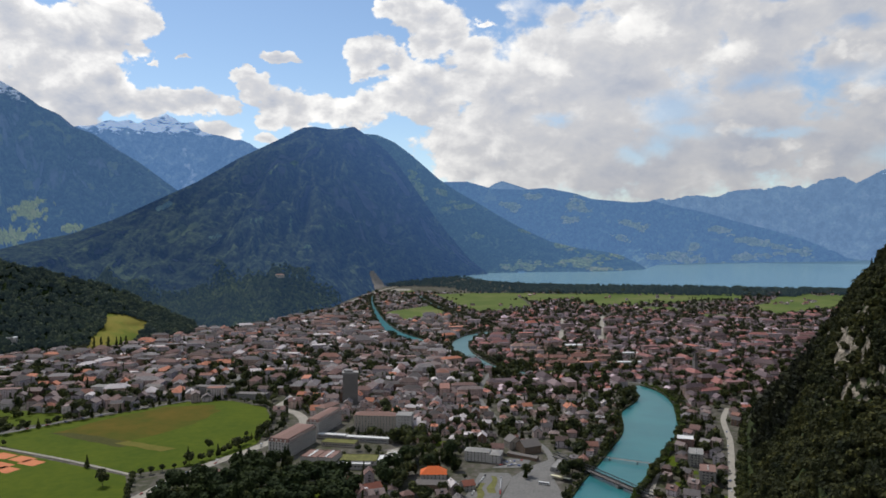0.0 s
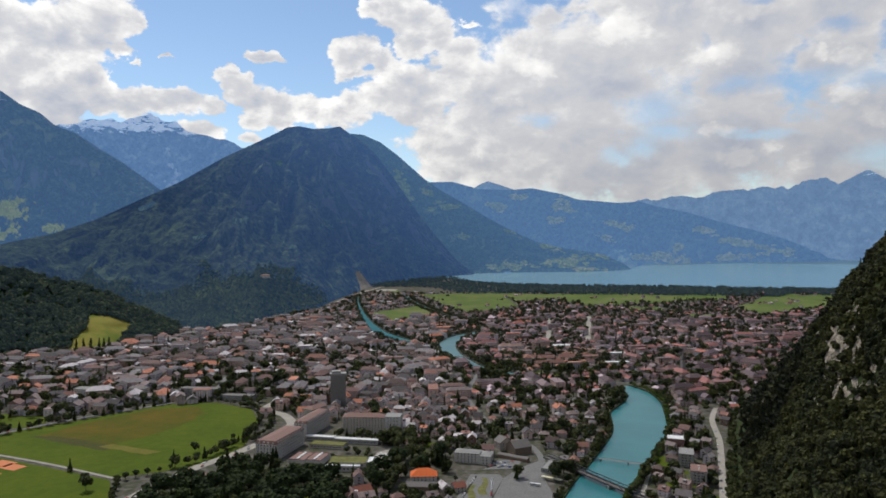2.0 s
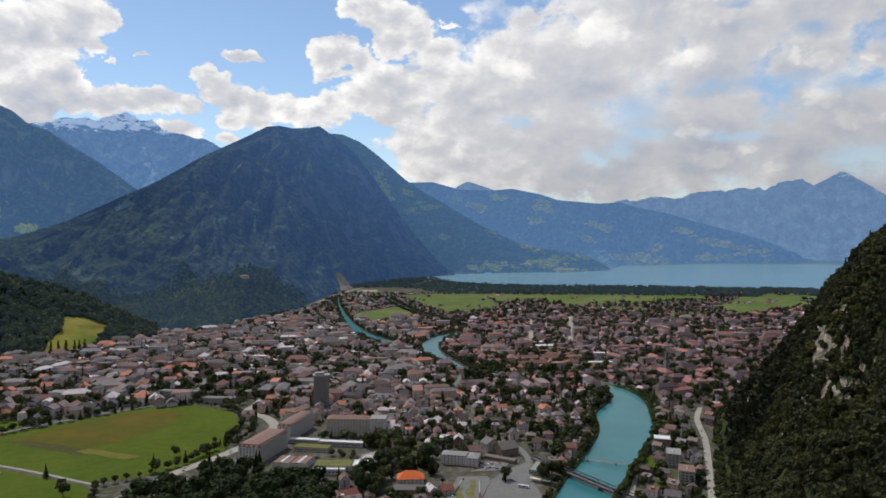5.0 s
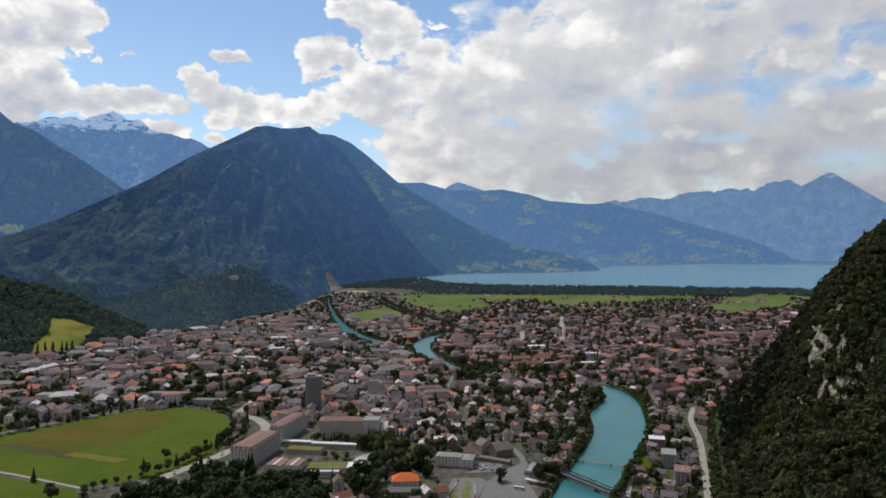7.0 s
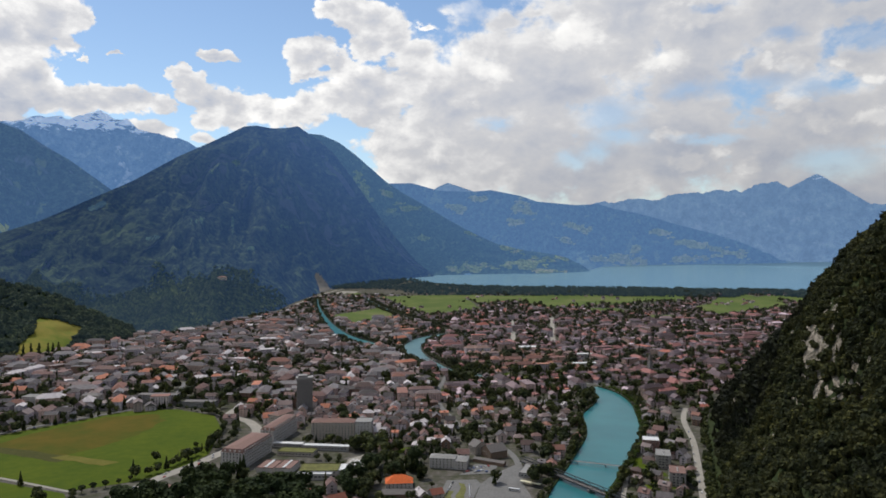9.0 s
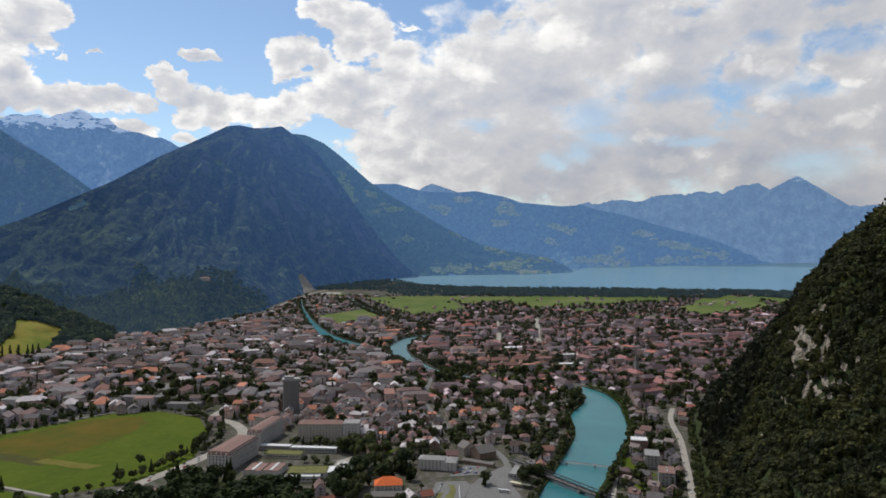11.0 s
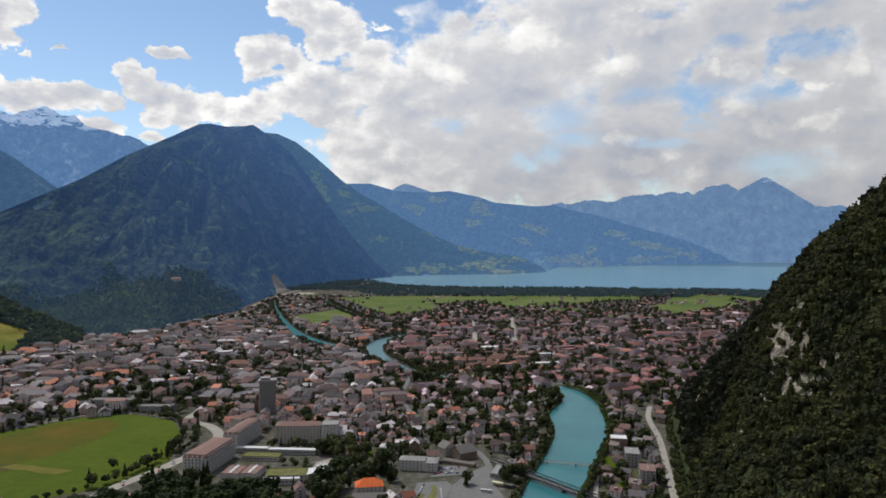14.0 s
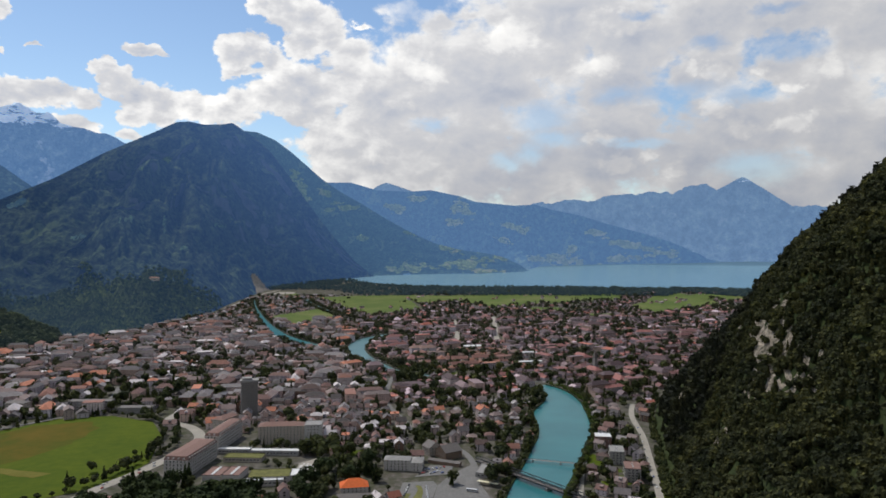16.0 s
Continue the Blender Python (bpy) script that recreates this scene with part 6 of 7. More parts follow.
SITES, GARDENS = [], []
for x, y, a, b, c, e in lots():
    r = math.hypot(x - CX, y - CY)
    if (25 < x < 155 and y < 862) or (-185 < x < -55 and 800 < y < 1034) or (-340 < x < -160 and y < 1075):
        continue                            # the station yard and the hotel gardens
    if y > 3500 or not clear(x, y, 7.0, not (e < 0.3 and y > 2700 and float(fractal(np.array([x / 160]), np.array([y / 160]), 2, 35)[0]) > 0.25)):
        continue
    share, size = kind_of_quarter(x, y)
    share += 0.45 * float(fractal(np.array([x / 120]), np.array([y / 120]), 2, 33)[0])
    (SITES if a < share else GARDENS).append((r, x, y, size, b, c, e))
SITES.sort()
GARDENS.sort()

ROOF_KINDS = ("gable", "gable", "gable", "hip", "gable", "hip", "flat")
PROTOS = []


def house_proto(k):
    g = random.Random(100 + k)
    size = (0.85, 1.0, 1.25)[k % 3]
    l, w = g.uniform(12.5, 17) * size, g.uniform(9.5, 12) * size
    floors = 2 + (k % 3 > 0) + (k % 5 == 4)
    h = floors * 2.9 + 0.4
    roof = ROOF_KINDS[k % 7]
    rise = w * g.uniform(0.26, 0.42)
    ob = new("house")
    tagged(ob, ("plastered house with a %s roof in the town" % {"gable": "weathered gabled tile", "hip": "weathered hipped tile", "flat": "flat gravel"}[roof]), "house", "houses of the town")
    bm = bmesh.new()
    walls(bm, l, w, h, rise if roof == "gable" else 0)
    part("wall", bm, WALL_OB, ob)
    bm = bmesh.new()
    if roof == "gable":
        gable_roof(bm, l, w, h, rise, 0.9, 0.3)
    elif roof == "hip":
        hip_roof(bm, l, w, h, rise, 0.8)
    else:
        box(bm, -l / 2 - 0.3, -w / 2 - 0.3, h, l / 2 + 0.3, w / 2 + 0.3, h + 0.35), box(bm, -1.5, -1.5, h + 0.35, 2, 1.5, h + 1.9)
    part("roof", bm, ROOF_OB, ob)
    if roof != "flat":
        bm = bmesh.new()
        cx, cy = g.uniform(-l / 4, l / 4), g.choice((-1, 1)) * w * 0.14
        z = h + rise * (1 - abs(cy) / (w / 2))
        box(bm, cx - 0.5, cy - 0.4, z - 0.8, cx + 0.5, cy + 0.4, z + 1.5)
        stack = part("chimney", bm, CONCRETE, ob)
        bm = bmesh.new()
        box(bm, cx - 0.62, cy - 0.52, z + 1.5, cx + 0.62, cy + 0.52, z + 1.7)
        part("cap", bm, SLATE, stack)
        if k % 2 == 0 and roof == "gable":      # a dormer on the sunny slope
            bm = bmesh.new()
            z0 = h + rise * 0.25
            box(bm, -1.6, -w * 0.40, z0, 1.6, -w * 0.05, z0 + 1.9)
            slab(bm, [(-2.0, -w * 0.44, z0 + 2.1), (2.0, -w * 0.44, z0 + 2.1), (2.0, -w * 0.02, z0 + 2.5), (-2.0, -w * 0.02, z0 + 2.5)], 0.2)
            part("dormer", bm, ROOF_OB, ob)
    for f in range(floors):
        z = 2.9 * f + 1.7
        for s in (-1, 1):
            n = max(2, int(l / 5.6))
            for i in range(n):
                put_window(TALL_WINDOW if k % 4 == 1 else WINDOW, ob, (i - (n - 1) / 2) * l / n, s * w / 2, z, 0 if s > 0 else 180)
            put_window(WIDE_WINDOW, ob, s * l / 2, 0, z, -90 * s)
    ob.matrix_basis = pose(0, -4000, -500)
    return ob, l * w / 150.0


def lay_house_things(count):
    protos = [house_proto(k) for k in range(14)]
    used = set()
    g = random.Random(5)
    for r, x, y, size, b, c, e in SITES[:count]:
        k = min(range(14), key=lambda i: abs(protos[i][1] - size * size * (0.75 + 0.6 * c)) + 0.25 * g.random())
        turn = street_turn(x, y) + (0 if b < 0.5 else 90) + (c - 0.5) * 12 + (-30 if x > 215 and y < 1100 else 0)
        m = pose(x, y, 0.2, 0, 0, turn)
        if k in used:
            copy_thing(protos[k][0], m)
        else:
            used.add(k)
            protos[k][0].matrix_basis = m
    for k in range(14):
        if k not in used:
            for o in (*protos[k][0].children_recursive, protos[k][0]):
                bpy.data.objects.remove(o)


def lay_town(sites, name, label, roofs):
    """Further houses, joined into one quarter each."""
    V, F, I = [], [], []
    n = 0

    def add(v, f, slot):
        nonlocal n
        V.append(v), F.append(np.asarray(f) + n), I.append(np.full(len(f), slot))
        n += len(v)

    BOX = np.array([(0, 1, 5), (0, 5, 4), (1, 2, 6), (1, 6, 5), (2, 3, 7), (2, 7, 6), (3, 0, 4), (3, 4, 7), (4, 5, 6), (4, 6, 7)])
    g = np.random.default_rng(len(sites))
    for r, x, y, size, b, c, e in sites:
        l, w = size * g.uniform(11, 18) * (1.5 if e > 0.9 else 1), size * g.uniform(9, 13)
        h = size * g.uniform(5.5, 11) * (1.2 if e > 0.9 else 1)
        if e > (0.76 if x < 40 else 0.88) and size > 0.9 and y < 2400:          # the larger buildings
            l, w, h = g.uniform(24, 48), g.uniform(13, 19), g.uniform(11, 19)
        rise = w * g.uniform(0.22, 0.40)
        turn = radians(street_turn(x, y) + (0 if b < 0.5 else 90) + (c - 0.5) * 14)
        ct, st = math.cos(turn), math.sin(turn)

        def place(p):
            p = np.asarray(p, float)
            return np.c_[x + p[:, 0] * ct - p[:, 1] * st, y + p[:, 0] * st + p[:, 1] * ct, p[:, 2]]

        a, d = l / 2, w / 2
        add(place([(-a, -d, -1), (a, -d, -1), (a, d, -1), (-a, d, -1), (-a, -d, h), (a, -d, h), (a, d, h), (-a, d, h)]), BOX, 0)
        o = 0.7
        if e < 0.16 or e > 0.955:
            add(place([(-a - .3, -d - .3, h), (a + .3, -d - .3, h), (a + .3, d + .3, h), (-a - .3, d + .3, h), (-a - .3, -d - .3, h + .5), (a + .3, -d - .3, h + .5), (a + .3, d + .3, h + .5), (-a - .3, d + .3, h + .5)]), BOX, 1)
        else:
            k = (a + o) if e < 0.72 else max(a - d * 0.9, 0.4)
            hh = h - rise * o / d
            add(place([(-a - o, -d - o, hh), (a + o, -d - o, hh), (a + o, d + o, hh), (-a - o, d + o, hh), (-k, 0, h + rise), (k, 0, h + rise)]),
                [(0, 1, 5), (0, 5, 4), (2, 3, 4), (2, 4, 5), (1, 2, 5), (3, 0, 4), (3, 2, 1), (3, 1, 0)], 1)
            if c > 0.35:
                cx, cz = (c - 0.6) * l * 0.6, h + rise * 0.8
                add(place([(cx - .5, -.9, cz - 1), (cx + .5, -.9, cz - 1), (cx + .5, .1, cz - 1), (cx - .5, .1, cz - 1), (cx - .5, -.9, cz + 2), (cx + .5, -.9, cz + 2), (cx + .5, .1, cz + 2), (cx - .5, .1, cz + 2)]), BOX, 0)
        # windows on the sides that face the flight
        floors = max(1, int(h / 2.9))
        for k in range(floors):
            z0 = 1.0 + 2.9 * k
            for s in (-1, 1):
                m = max(2, int(l / 3.6))
                for i in range(m):
                    u = (i - (m - 1) / 2) * l / m
                    add(place([(u - .6, s * (d + .06), z0), (u + .6, s * (d + .06), z0), (u + .6, s * (d + .06), z0 + 1.5), (u - .6, s * (d + .06), z0 + 1.5)]), [(0, 1, 2), (0, 2, 3)], 2)
                for i in (-1, 1):
                    u = i * w * 0.22
                    add(place([(s * (a + .06), u - .6, z0), (s * (a + .06), u + .6, z0), (s * (a + .06), u + .6, z0 + 1.5), (s * (a + .06), u - .6, z0 + 1.5)]), [(0, 1, 2), (0, 2, 3)], 2)
    ob = mesh_object(name, far(np.concatenate(V))[0], np.concatenate(F), [WALL_IS, roofs, GLASS], np.concatenate(I))
    tagged(ob, label, "houses", "", "stuff")


NEAR_HOUSES = 232
lay_house_things(NEAR_HOUSES)
rest = SITES[NEAR_HOUSES:]
old = [s for s in rest if 150 < s[1] < 400 and 1420 < s[2] < 1700]
left = [s for s in rest if s not in old and s[1] < 60 and s[2] < 1700]
left_far = [s for s in rest if s[1] < 60 and s[2] >= 1700]
right = [s for s in rest if s not in old and s[1] >= 60 and s[2] < 2100]
right_far = [s for s in rest if s[1] >= 60 and s[2] >= 2100]
for group, label, roofs in ((old, "old town houses with orange-red tiled roofs", RED_OLD), (left, "close-set town houses with brown and grey roofs", ROOF_IS), (left_far, "houses at the edge of the town below the mountain", ROOF_IS),
                            (right, "houses with brown roofs and gardens across the river", ROOF_RED), (right_far, "scattered houses towards the fields and the lake", ROOF_RED)):
    if group:
        lay_town(group, "town_houses", label, roofs)

# ---- the town's trees ----
def tree_proto(kind, k, height):
    ob = tagged(new("tree"), "tall broad tree with a nearly black green crown" if k == 7 else {"leafy": "broad leafy tree with a dark green crown", "conifer": "tall dark green conifer in the town"}[kind], "tree", "trees of the town")
    bm = bmesh.new()
    rings = []
    for z, rad in ((-0.5, 0.42), (0.2 * height, 0.30), (0.45 * height, 0.20), (0.7 * height, 0.08)):
        off = 0.25 * math.sin(z + k)
        rings.append([bm.verts.new((off + rad * math.cos(t * math.pi / 3), rad * math.sin(t * math.pi / 3), z)) for t in range(6)])
    for lo, hi in zip(rings, rings[1:]):
        for i in range(6):
            bm.faces.new((lo[i], lo[(i + 1) % 6], hi[(i + 1) % 6], hi[i]))
    for i in range(4):                      # limbs
        a = i * 1.6 + k
        beam(bm, (0, 0, height * (0.22 + 0.06 * i)), (math.cos(a) * height * 0.16, math.sin(a) * height * 0.16, height * (0.38 + 0.07 * i)), 0.16, 0.16)
    part("trunk", bm, BARK, ob)
    v, f = crown_shape(kind, 150, 40 + k, 0.125 if kind == "leafy" else 0.12)
    crown = mesh_object("crown", v * (height * 1.05, height * 1.05, height), f, [LEAF if kind == "leafy" and k != 7 else NEEDLE])
    crown.parent = ob
    return ob


PROTO_TREES = [tree_proto("leafy", 0, 9), tree_proto("leafy", 1, 12), tree_proto("leafy", 2, 15), tree_proto("leafy", 3, 7), tree_proto("conifer", 4, 16), tree_proto("conifer", 5, 21), tree_proto("leafy", 6, 17), tree_proto("leafy", 7, 22), tree_proto("conifer", 8, 28)]
_first = set()


SPOTS, HEIGHT = [], (9, 12, 15, 7, 16, 21, 17, 22, 28)


def plant(k, x, y, z=0.2):
    SPOTS.append((math.hypot(x - CX, y - CY), k, x, y, z))


def grow(r, k, x, y, z):
    m = pose(x, y, z, 0, 0, (x * 37 + y * 13) % 360)
    if k in _first:
        copy_thing(PROTO_TREES[k], m)
    else:
        _first.add(k)
        PROTO_TREES[k].matrix_basis = m


g = random.Random(9)
count = 0
# rows along the meadow, the promenade and the quay
for line, gap, off, kinds in (([(-640, 942), (-603, 980), (-548, 1050), (-480, 1122), (-425, 1174)], 13, 0, (2, 1, 0, 6)), ([(-420, 1180), (-354, 1188), (-290, 1140)], 11, 0, (3, 0)), ([(-250, 1060), (-243, 985), (-256, 925), (-278, 868), (-304, 842)], 12, -3, (1, 2, 1, 6)), ([(-236, 1060), (-228, 1000), (-240, 950)], 11, 0, (0, 1, 2)), ([(-300, 1150), (-265, 1115), (-240, 1090)], 9, 0, (0, 1, 3)),
                             ([(-305, 838), (-330, 815), (-352, 800), (-340, 760), (-322, 720)], 13, 0, (0, 0, 3)), ([(205, 735), (232, 790), (262, 850), (290, 905), (322, 970), (352, 1030), (376, 1100), (388, 1180), (385, 1230)], 8.5, 0, (0, 3, 1)),
                             ([(-720, 1000), (-640, 945), (-560, 915)], 24, 0, (3, 0))):
    p = np.array(line, float)
    s = np.r_[0, np.cumsum(np.hypot(*np.diff(p, axis=0).T))]
    for t in np.arange(0, s[-1], gap):
        x, y = np.interp(t, s, p[:, 0]) + g.uniform(-2, 2) + off, np.interp(t, s, p[:, 1]) + g.uniform(-2, 2)
        plant(g.choice(kinds), x, y)
        count += 1
# the grove at the promenade, the dark clumps by the station, the river banks
GROVES = [(-240, -180, 690, 832, 64, (7, 7, 8, 6, 7)), (-290, -240, 690, 780, 26, (7, 7, 6, 8)), (-180, -92, 690, 792, 60, (7, 6, 7, 7, 2)), (-70, 60, 870, 985, 32, (2, 5, 6, 1))]
GROVES += [(-62, 24, 812, 872, 20, (7, 2, 6, 5)), (-70, -34, 760, 812, 12, (7, 2, 6)), (60, 110, 940, 1000, 9, (5, 4, 2)), (-135, -62, 948, 976, 16, (0, 1, 2, 3)), (-125, -60, 866, 905, 9, (0, 3)), (-75, -40, 905, 960, 8, (1, 2, 5)), (134, 158, 770, 815, 6, (6, 2)), (140, 250, 900, 1010, 16, (1, 2, 4, 0)),
                             (225, 300, 1000, 1150, 14, (1, 2, 4)), (-60, 20, 690, 750, 8, (1, 2)), (285, 318, 1100, 1130, 4, (6, 2)), (300, 345, 740, 790, 5, (0, 1))]
for x0, x1, y0, y1, n, kinds in GROVES:
    tries = 0
    while n and tries < 400:
        tries += 1
        x, y = g.uniform(x0, x1), g.uniform(y0, y1)
        if clear(x, y, 2.5):
            plant(g.choice(kinds), x, y)
            n, count = n - 1, count + 1
for x, y, k in ((100, 1362, 5), (103, 1368, 5), (97, 1366, 5), (-249, 940, 1), (-300, 905, 2), (-262, 905, 1), (-318, 880, 1), (-385, 795, 1), (-372, 770, 6), (-268, 962, 0), (92, 792, 4), (95, 800, 2), (506, 1352, 6), (518, 1345, 6), (530, 1340, 6), (542, 1338, 6), (497, 1350, 5)):
    plant(k, x, y)
POPLARS = []
for a, r in ((-25.9, 1850), (-25.45, 1855), (-24.95, 1850), (-24.4, 1846), (-24.1, 1842), (-23.75, 1850)):
    POPLARS.append((CX + math.sin(radians(a)) * r, CY + math.cos(radians(a)) * r, 1.0))
near_gardens = [q for q in GARDENS if q[0] < 1250][:70]
for r, x, y, size, b, c, e in near_gardens:
    plant(g.choice((0, 1, 1, 3, 4)), x, y)
# dark trees behind the meadow road
for k in range(60):
    t = g.random()
    plant(g.choice((1, 2, 6, 4)), -700 + 280 * t + g.uniform(-12, 12), 1010 + 205 * t + g.uniform(5, 40))
SPOTS.sort()
for spot in SPOTS[:296]:
    grow(*spot)
for k in range(9):
    if k not in _first:
        for o in (*PROTO_TREES[k].children_recursive, PROTO_TREES[k]):
            bpy.data.objects.remove(o)
# further garden trees, two or three to a site
places, heights = [(x, y, z - 0.5) for r, k, x, y, z in SPOTS[296:]] + POPLARS, [HEIGHT[k] for r, k, x, y, z in SPOTS[296:]] + [34.0] * len(POPLARS)
for r, x, y, size, b, c, e in GARDENS:
    if r < 1250 and (r, x, y, size, b, c, e) in near_gardens:
        continue
    for k in range(3 if y < 1000 else 2 if r < 1700 else 1):
        px, py = x + g.uniform(-9, 9), y + g.uniform(-9, 9)
        if clear(px, py, 2.0):
            places.append((px, py, -0.5))
            heights.append(g.uniform(9, 15) if g.random() < 0.72 else g.uniform(15, 24))
for r, x, y, size, b, c, e in SITES:
    for k in range(3 if (x > 60 and 1150 < y < 2700) or (x < -220 and y < 1750) else 2 if c < 0.7 or (x > 60 and y < 1000) else 1):
        a = g.uniform(0, 6.28)
        px, py = x + 12.5 * math.cos(a), y + 12.5 * math.sin(a)
        if clear(px, py, 1.0):
            places.append((px, py, -0.5)), heights.append(g.uniform(5, 12) if g.random() < 0.80 else g.uniform(13, 21))
# trees along the far rivers and over the pastures
for line, w in LINES[1:]:
    x, y, w, nx, ny = ribbon_points(line, w, 9.0)
    for i in range(len(x)):
        for s in (-1, 1):
            for k in range(2):
                o = s * (w[i] / 2 + g.uniform(4, 16))
                places.append((x[i] + nx[i] * o, y[i] + ny[i] * o, -0.5)), heights.append(g.uniform(6, 14))
for k in range(28):                        # clumps and hedges
    a, r = radians(g.uniform(-3, 31)), g.uniform(2500, 3450)
    for i in range(g.choice((2, 4, 9))):
        places.append((CX + math.sin(a) * r + g.uniform(-28, 28), CY + math.cos(a) * r + g.uniform(-7, 7), -0.5)), heights.append(g.uniform(6, 12))
# thickets along the foot of the slope
for k in range(240):
    y = g.uniform(640, 1150)
    places.append((np.interp(y, FOOT_Y, FOOT_X) - g.uniform(0, 9), y, 0.0)), heights.append(g.uniform(4, 10))
# bushes and trees leaning over the near river's banks
x, y, w, nx, ny = ribbon_points(RIVER_A, WIDTH_A, 5.0)
QUAY = []
for i in range(len(x)):
    for s in (-1, 1):
        if s > 0 or g.random() < 0.9:
            o = s * (w[i] / 2 + g.uniform(2.0, 8.0))
            (places if s > 0 else QUAY).append((x[i] + nx[i] * o, y[i] + ny[i] * o, 0.0))
            if s > 0:
                heights.append(g.uniform(3, 8) if g.random() < 0.75 else g.uniform(9, 15))
places, heights = np.array(places), np.array(heights)
kinds = np.where(heights > 13, rng.choice([0, 1, 2, 3, 4], len(places)), rng.choice([0, 0, 1, 1, 2, 2, 3], len(places)))
kinds[heights > 30] = 4
closest = (places[:, 1] < 1250) & (heights < 30)
near = ((places[:, 1] < 1500) | (heights > 30)) & ~closest
woods("garden_trees", NEAR_SHAPES, places[closest], heights[closest], kinds[closest], LEAF, "garden trees and bushes near the river and the meadow", "trees")
woods("garden_trees", MID_SHAPES, places[near], heights[near], kinds[near], LEAF, "garden trees and bushes among the houses", "trees")
near |= closest
woods("garden_trees", MID_SHAPES, places[~near], heights[~near], kinds[~near], HAZY_LEAF, "smaller trees among the houses further out", "trees")
woods("quay_trees", NEAR_SHAPES, np.array(QUAY), rng.uniform(5, 9, len(QUAY)), rng.integers(0, 3, len(QUAY)), QUAY_LEAF, "row of fresh green trees along the river quay", "trees")
# the belt of forest before the lake, and the wood at the mountain's foot
n = 6200
a = np.radians(rng.uniform(-4.5, 40, n))
lo = np.interp(np.degrees(a), [-4.5, 0, 3, 10, 20, 27, 28, 33, 40], [3980, 3900, 3440, 3440, 3480, 3560, 3850, 3620, 3700])
hi = np.interp(np.degrees(a), [-4.5, 2, 4, 10, 20, 30, 40], [4100, 4950, 4250, 4040, 4060, 4150, 4250])
r = lo + (hi - lo) * rng.random(n)
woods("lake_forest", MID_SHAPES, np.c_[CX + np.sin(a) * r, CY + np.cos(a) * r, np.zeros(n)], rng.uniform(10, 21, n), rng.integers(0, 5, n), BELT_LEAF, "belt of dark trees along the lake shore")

# ---- vehicles ----
def car_proto():
    ob = tagged(new("car"), "small pale car on the paved yard", "car", "parked cars")
    bm = bmesh.new()
    for (x0, x1, y0, y1, z0, z1, t) in ((-2.1, 2.1, -0.85, 0.85, 0.35, 0.9, 0.08), (-1.3, 1.0, -0.78, 0.78, 0.9, 1.45, 0.28)):
        v = [bm.verts.new(c) for c in ((x0, y0, z0), (x1, y0, z0), (x1, y1, z0), (x0, y1, z0), (x0 + t, y0 + t / 2, z1), (x1 - t, y0 + t / 2, z1), (x1 - t, y1 - t / 2, z1), (x0 + t, y1 - t / 2, z1))]
        for f in ((3, 2, 1, 0), (4, 5, 6, 7), (0, 1, 5, 4), (1, 2, 6, 5), (2, 3, 7, 6), (3, 0, 4, 7)):
            bm.faces.new([v[i] for i in f])
    part("body", bm, CAR_PAINT, ob)
    for x in (-1.3, 1.3):
        for y in (-0.8, 0.8):
            bm = bmesh.new()
            bmesh.ops.create_cone(bm, cap_ends=True, segments=10, radius1=0.33, radius2=0.33, depth=0.22, matrix=pose(x, y, 0.33, 90))
            part("wheel", bm, SLATE, ob)
    return ob


car = car_proto()
spots = []
for i in range(9):
    spots += [(30 + 3.2 * i * 0.3 + 1.2 * i, 742 + 7.5 * i, 75), (60 + 0.6 * i, 745 + 6 * i, 75)]
spots += [(64 + 4.3 * i, 836 + 2.6 * (i % 3), 20) for i in range(7)] + [(72 + 4.6 * i, 849 + 1.4 * i, 100) for i in range(6)]
for i in range(22):
    t = i / 22
    spots.append((float(np.interp(745 + 250 * t, [735, 800, 852, 888, 934, 995], [-318, -297, -275, -253, -231, -208])) + (4 if i % 2 else -4), 745 + 250 * t, 64 if i % 3 else 244))
for i in range(8):
    spots.append((306 + 12.5 * i, 750 + 33 * i, 70))
spots += [(-590 + 17 * i, 1003 + 19 * i, 48) for i in range(8)]
for i, (x, y, a) in enumerate(spots):
    if i:
        copy_thing(car, pose(x, y, 0.62, 0, 0, a))
    else:
        car.matrix_basis = pose(x, y, 0.62, 0, 0, a)
building("depot", "low depot with a blue-grey flat roof beside the yard", "depot", 138, 829, 16, 34, 5, -25, "flat", GREY_ROOF, CONCRETE, 1, 0, WIDE_WINDOW, 4.2, solid=False)
shelter = tagged(new("bus_shelter"), "long cream-roofed shelter on posts beside the yard", "shelter")
shelter.matrix_basis = pose(131, 788, 0.4, 0, 0, -38)
bm = bmesh.new()
slab(bm, [(-12, -2.6, 3.7), (12, -2.6, 3.7), (12, 2.6, 3.4), (-12, 2.6, 3.4)], 0.25)
part("roof", bm, CREAM, shelter, "cream sheet-metal roof")
for i in range(7):
    bm = bmesh.new()
    box(bm, -11.2 + 3.7 * i, -0.12, 0, -10.96 + 3.7 * i, 0.12, 3.4)
    part("post", bm, STEEL, shelter)
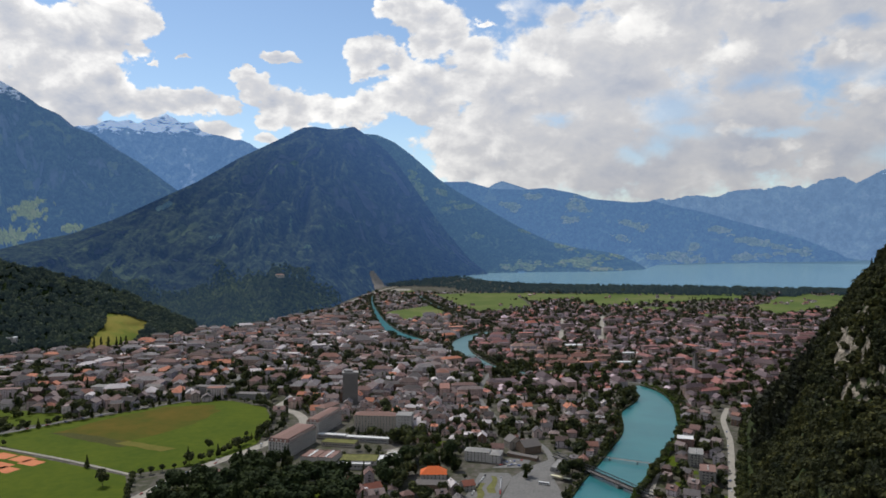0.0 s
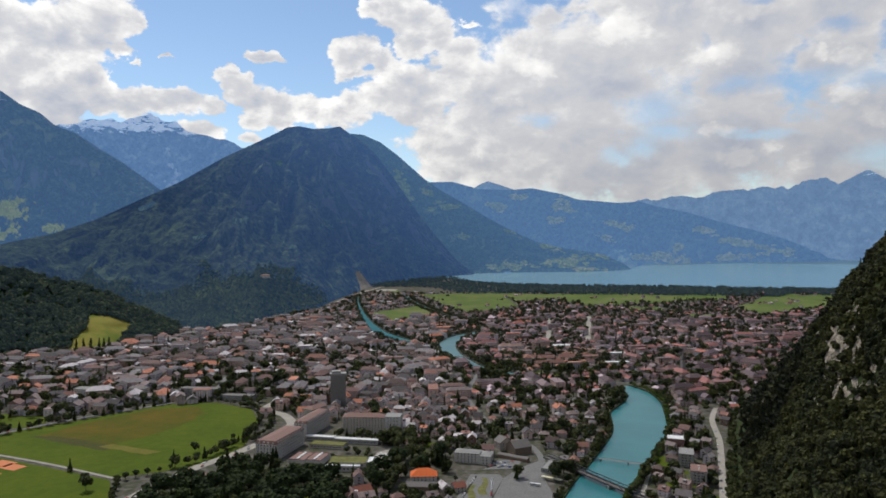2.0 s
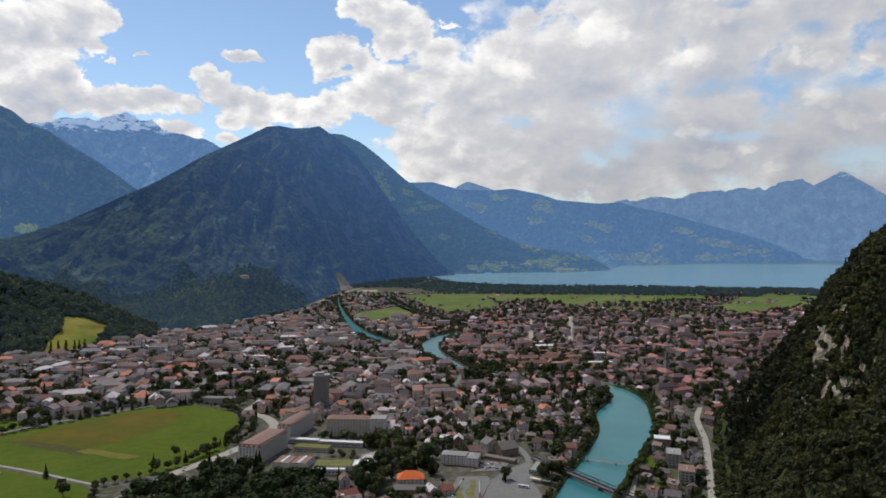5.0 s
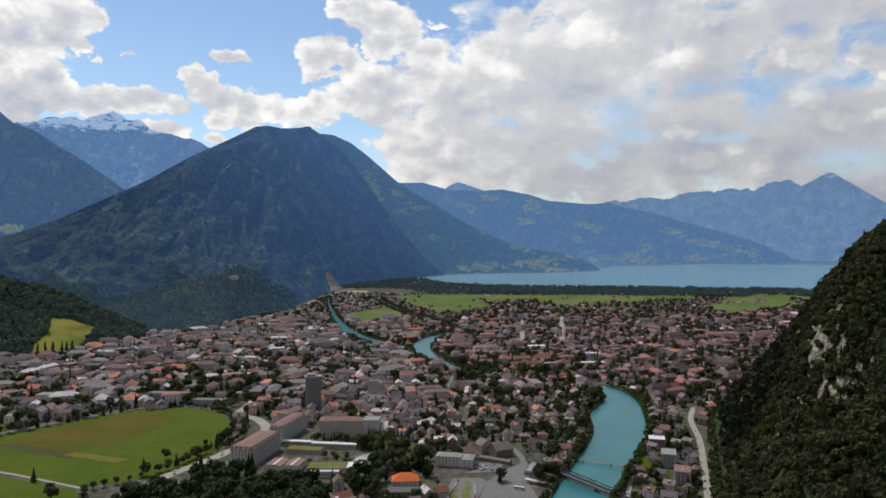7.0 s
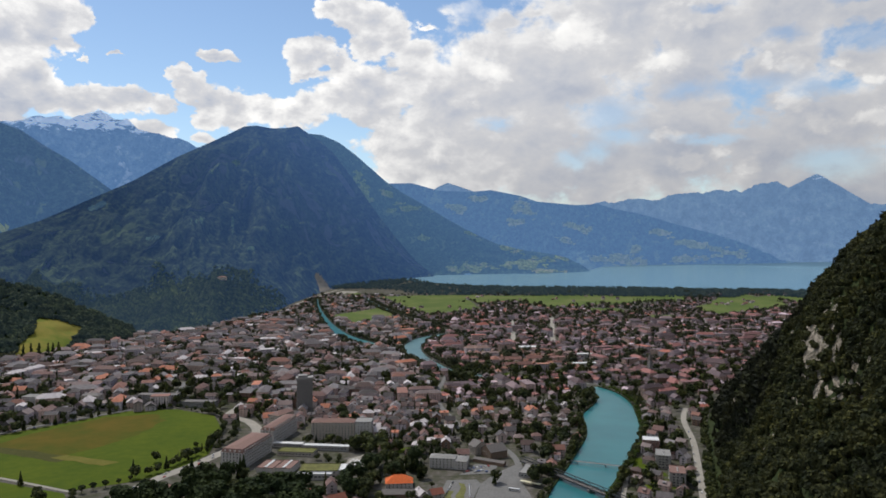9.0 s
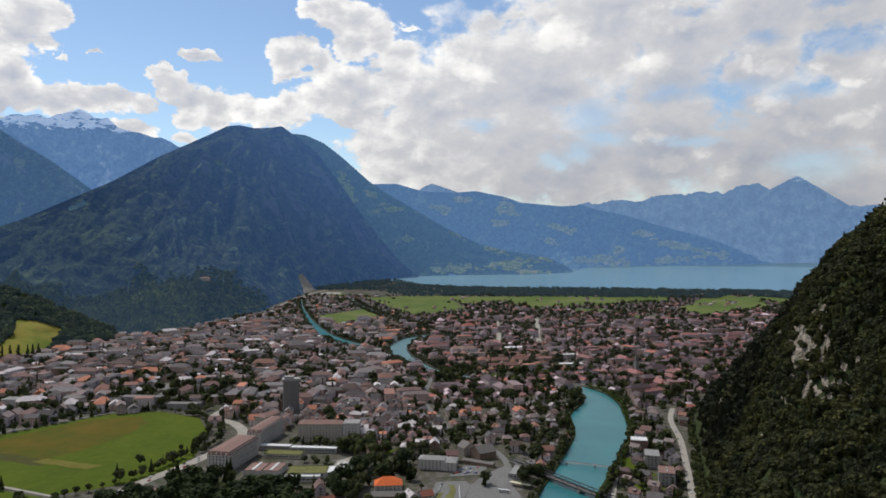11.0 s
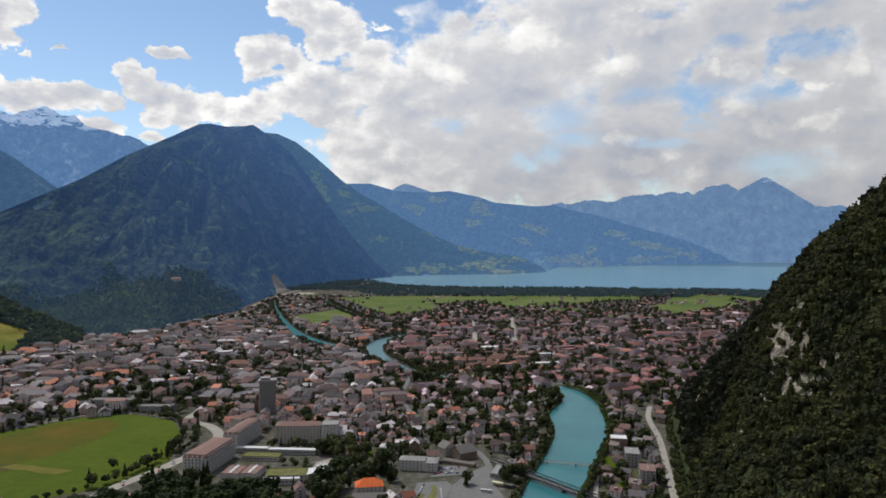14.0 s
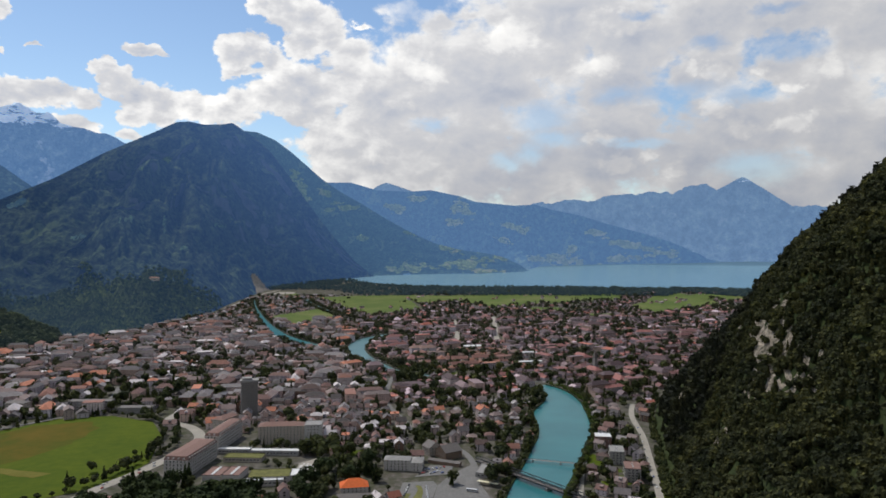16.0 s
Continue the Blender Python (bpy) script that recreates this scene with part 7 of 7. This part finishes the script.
for x, y, a in ((110, 772, 155),):
    ob = tagged(new("bus"), "white bus waiting in the station yard", "bus")
    ob.matrix_basis = pose(x, y, 0.5, 0, 0, a)
    bm = bmesh.new()
    box(bm, -6, -1.25, 0.5, 6, 1.25, 3.1)
    bmesh.ops.bevel(bm, geom=bm.edges[:], offset=0.18, segments=1, affect="EDGES")
    part("body", bm, WHITE_CAR, ob)
    for s in (-1, 1):
        bm = bmesh.new()
        box(bm, -5.6, s * 1.26 - 0.03, 1.6, 5.6, s * 1.26 + 0.03, 2.6)
        part("window", bm, GLASS, ob)
    for wx in (-3.8, 3.8):
        for wy in (-1.1, 1.1):
            bm = bmesh.new()
            bmesh.ops.create_cone(bm, cap_ends=True, segments=12, radius1=0.5, radius2=0.5, depth=0.3, matrix=pose(wx, wy, 0.5, 90))
            part("wheel", bm, SLATE, ob)
# the lone house on the mountainside
az_, u_, p_ = MAIN
a_, e_ = bearing(p_.reshape(-1, 3))
spot = p_.reshape(-1, 3)[np.argmin((a_ + 12.6) ** 2 + (e_ + 3.05) ** 2)]
q, s = far(spot)
ob = building("mountain_inn", "pale inn standing alone in the forest on the mountainside", "inn", float(q[0][0]), float(q[0][1]), 34, 16, 10, 10, "hip", BROWN_TILE, PLASTER, 3, 4, WINDOW, base=float(q[0][2]) + 8, solid=False)

# skylights on the flat-roofed blocks
for x, y, a, h in ((302, 845, -20, 15), (293, 783, -20, 15)):
    for i in range(3):
        ob = tagged(new("skylight"), "small white dome skylight on the flat roof", "skylight", "skylights on the flat roofs")
        ob.matrix_basis = pose(x, y, h + 0.12, 0, 0, a) @ pose(0.5, -6 + 6 * i, 0)
        bm = bmesh.new()
        box(bm, -1.0, -1.0, 0, 1.0, 1.0, 0.5)
        part("curb", bm, CONCRETE, ob)
        bm = bmesh.new()
        bmesh.ops.create_uvsphere(bm, u_segments=10, v_segments=6, radius=0.95, matrix=Matrix.Translation((0, 0, 0.45)) @ Matrix.Diagonal((1, 1, 0.6, 1)))
        part("dome", bm, WHITE_ROOF, ob)
for x, y in ((-160, 868), (-139, 862)):
    ob = tagged(new("skylight"), "long pale roof light across the brown hall roof", "skylight", "roof lights on the halls")
    ob.matrix_basis = pose(x, y, 6.12 if x < -150 else 7.12, 0, 0, -14)
    bm = bmesh.new()
    box(bm, -1.6, -13.5, 0, 1.6, 13.5, 0.5)
    part("curb", bm, CONCRETE, ob)
    bm = bmesh.new()
    slab(bm, [(-1.5, -13.4, 0.55), (0, -13.4, 1.2), (0, 13.4, 1.2), (-1.5, 13.4, 0.55)][::-1], 0.05)
    slab(bm, [(0, -13.4, 1.2), (1.5, -13.4, 0.55), (1.5, 13.4, 0.55), (0, 13.4, 1.2)][::-1], 0.05)
    part("glazing", bm, WHITE_ROOF, ob)
# parasols on the terrace beside the congress pavilion
first = None
for i in range(26):
    x, y = -71 + 4.6 * (i % 6) + g.uniform(-0.8, 0.8) + 1.5 * (i // 6), 868 + 5.2 * (i // 6) + g.uniform(-0.8, 0.8)
    if first is None:
        first = tagged(new("parasol"), "white parasol open over a terrace table", "parasol", "parasols on the terrace")
        bm = bmesh.new()
        bmesh.ops.create_cone(bm, cap_ends=True, segments=8, radius1=0.05, radius2=0.04, depth=2.6, matrix=Matrix.Translation((0, 0, 1.3)))
        part("pole", bm, STEEL, first)
        bm = bmesh.new()
        bmesh.ops.create_cone(bm, cap_ends=True, segments=8, radius1=1.7, radius2=0.08, depth=0.6, matrix=Matrix.Translation((0, 0, 2.5)))
        part("canopy", bm, WHITE_ROOF, first)
        bm = bmesh.new()
        bmesh.ops.create_cone(bm, cap_ends=True, segments=12, radius1=0.6, radius2=0.6, depth=0.06, matrix=Matrix.Translation((0, 0, 0.75)))
        part("table", bm, WHITE_ROOF, first)
        first.matrix_basis = pose(x, y, 0.4)
    else:
        copy_thing(first, pose(x, y, 0.4, 0, 0, 20 * i))
flat_sheet("pavement_terrace", [(-76, 862), (-40, 860), (-34, 890), (-50, 915), (-70, 900)], 0.38, GRAVEL, "pale paved terrace beside the pavilion", "terrace")
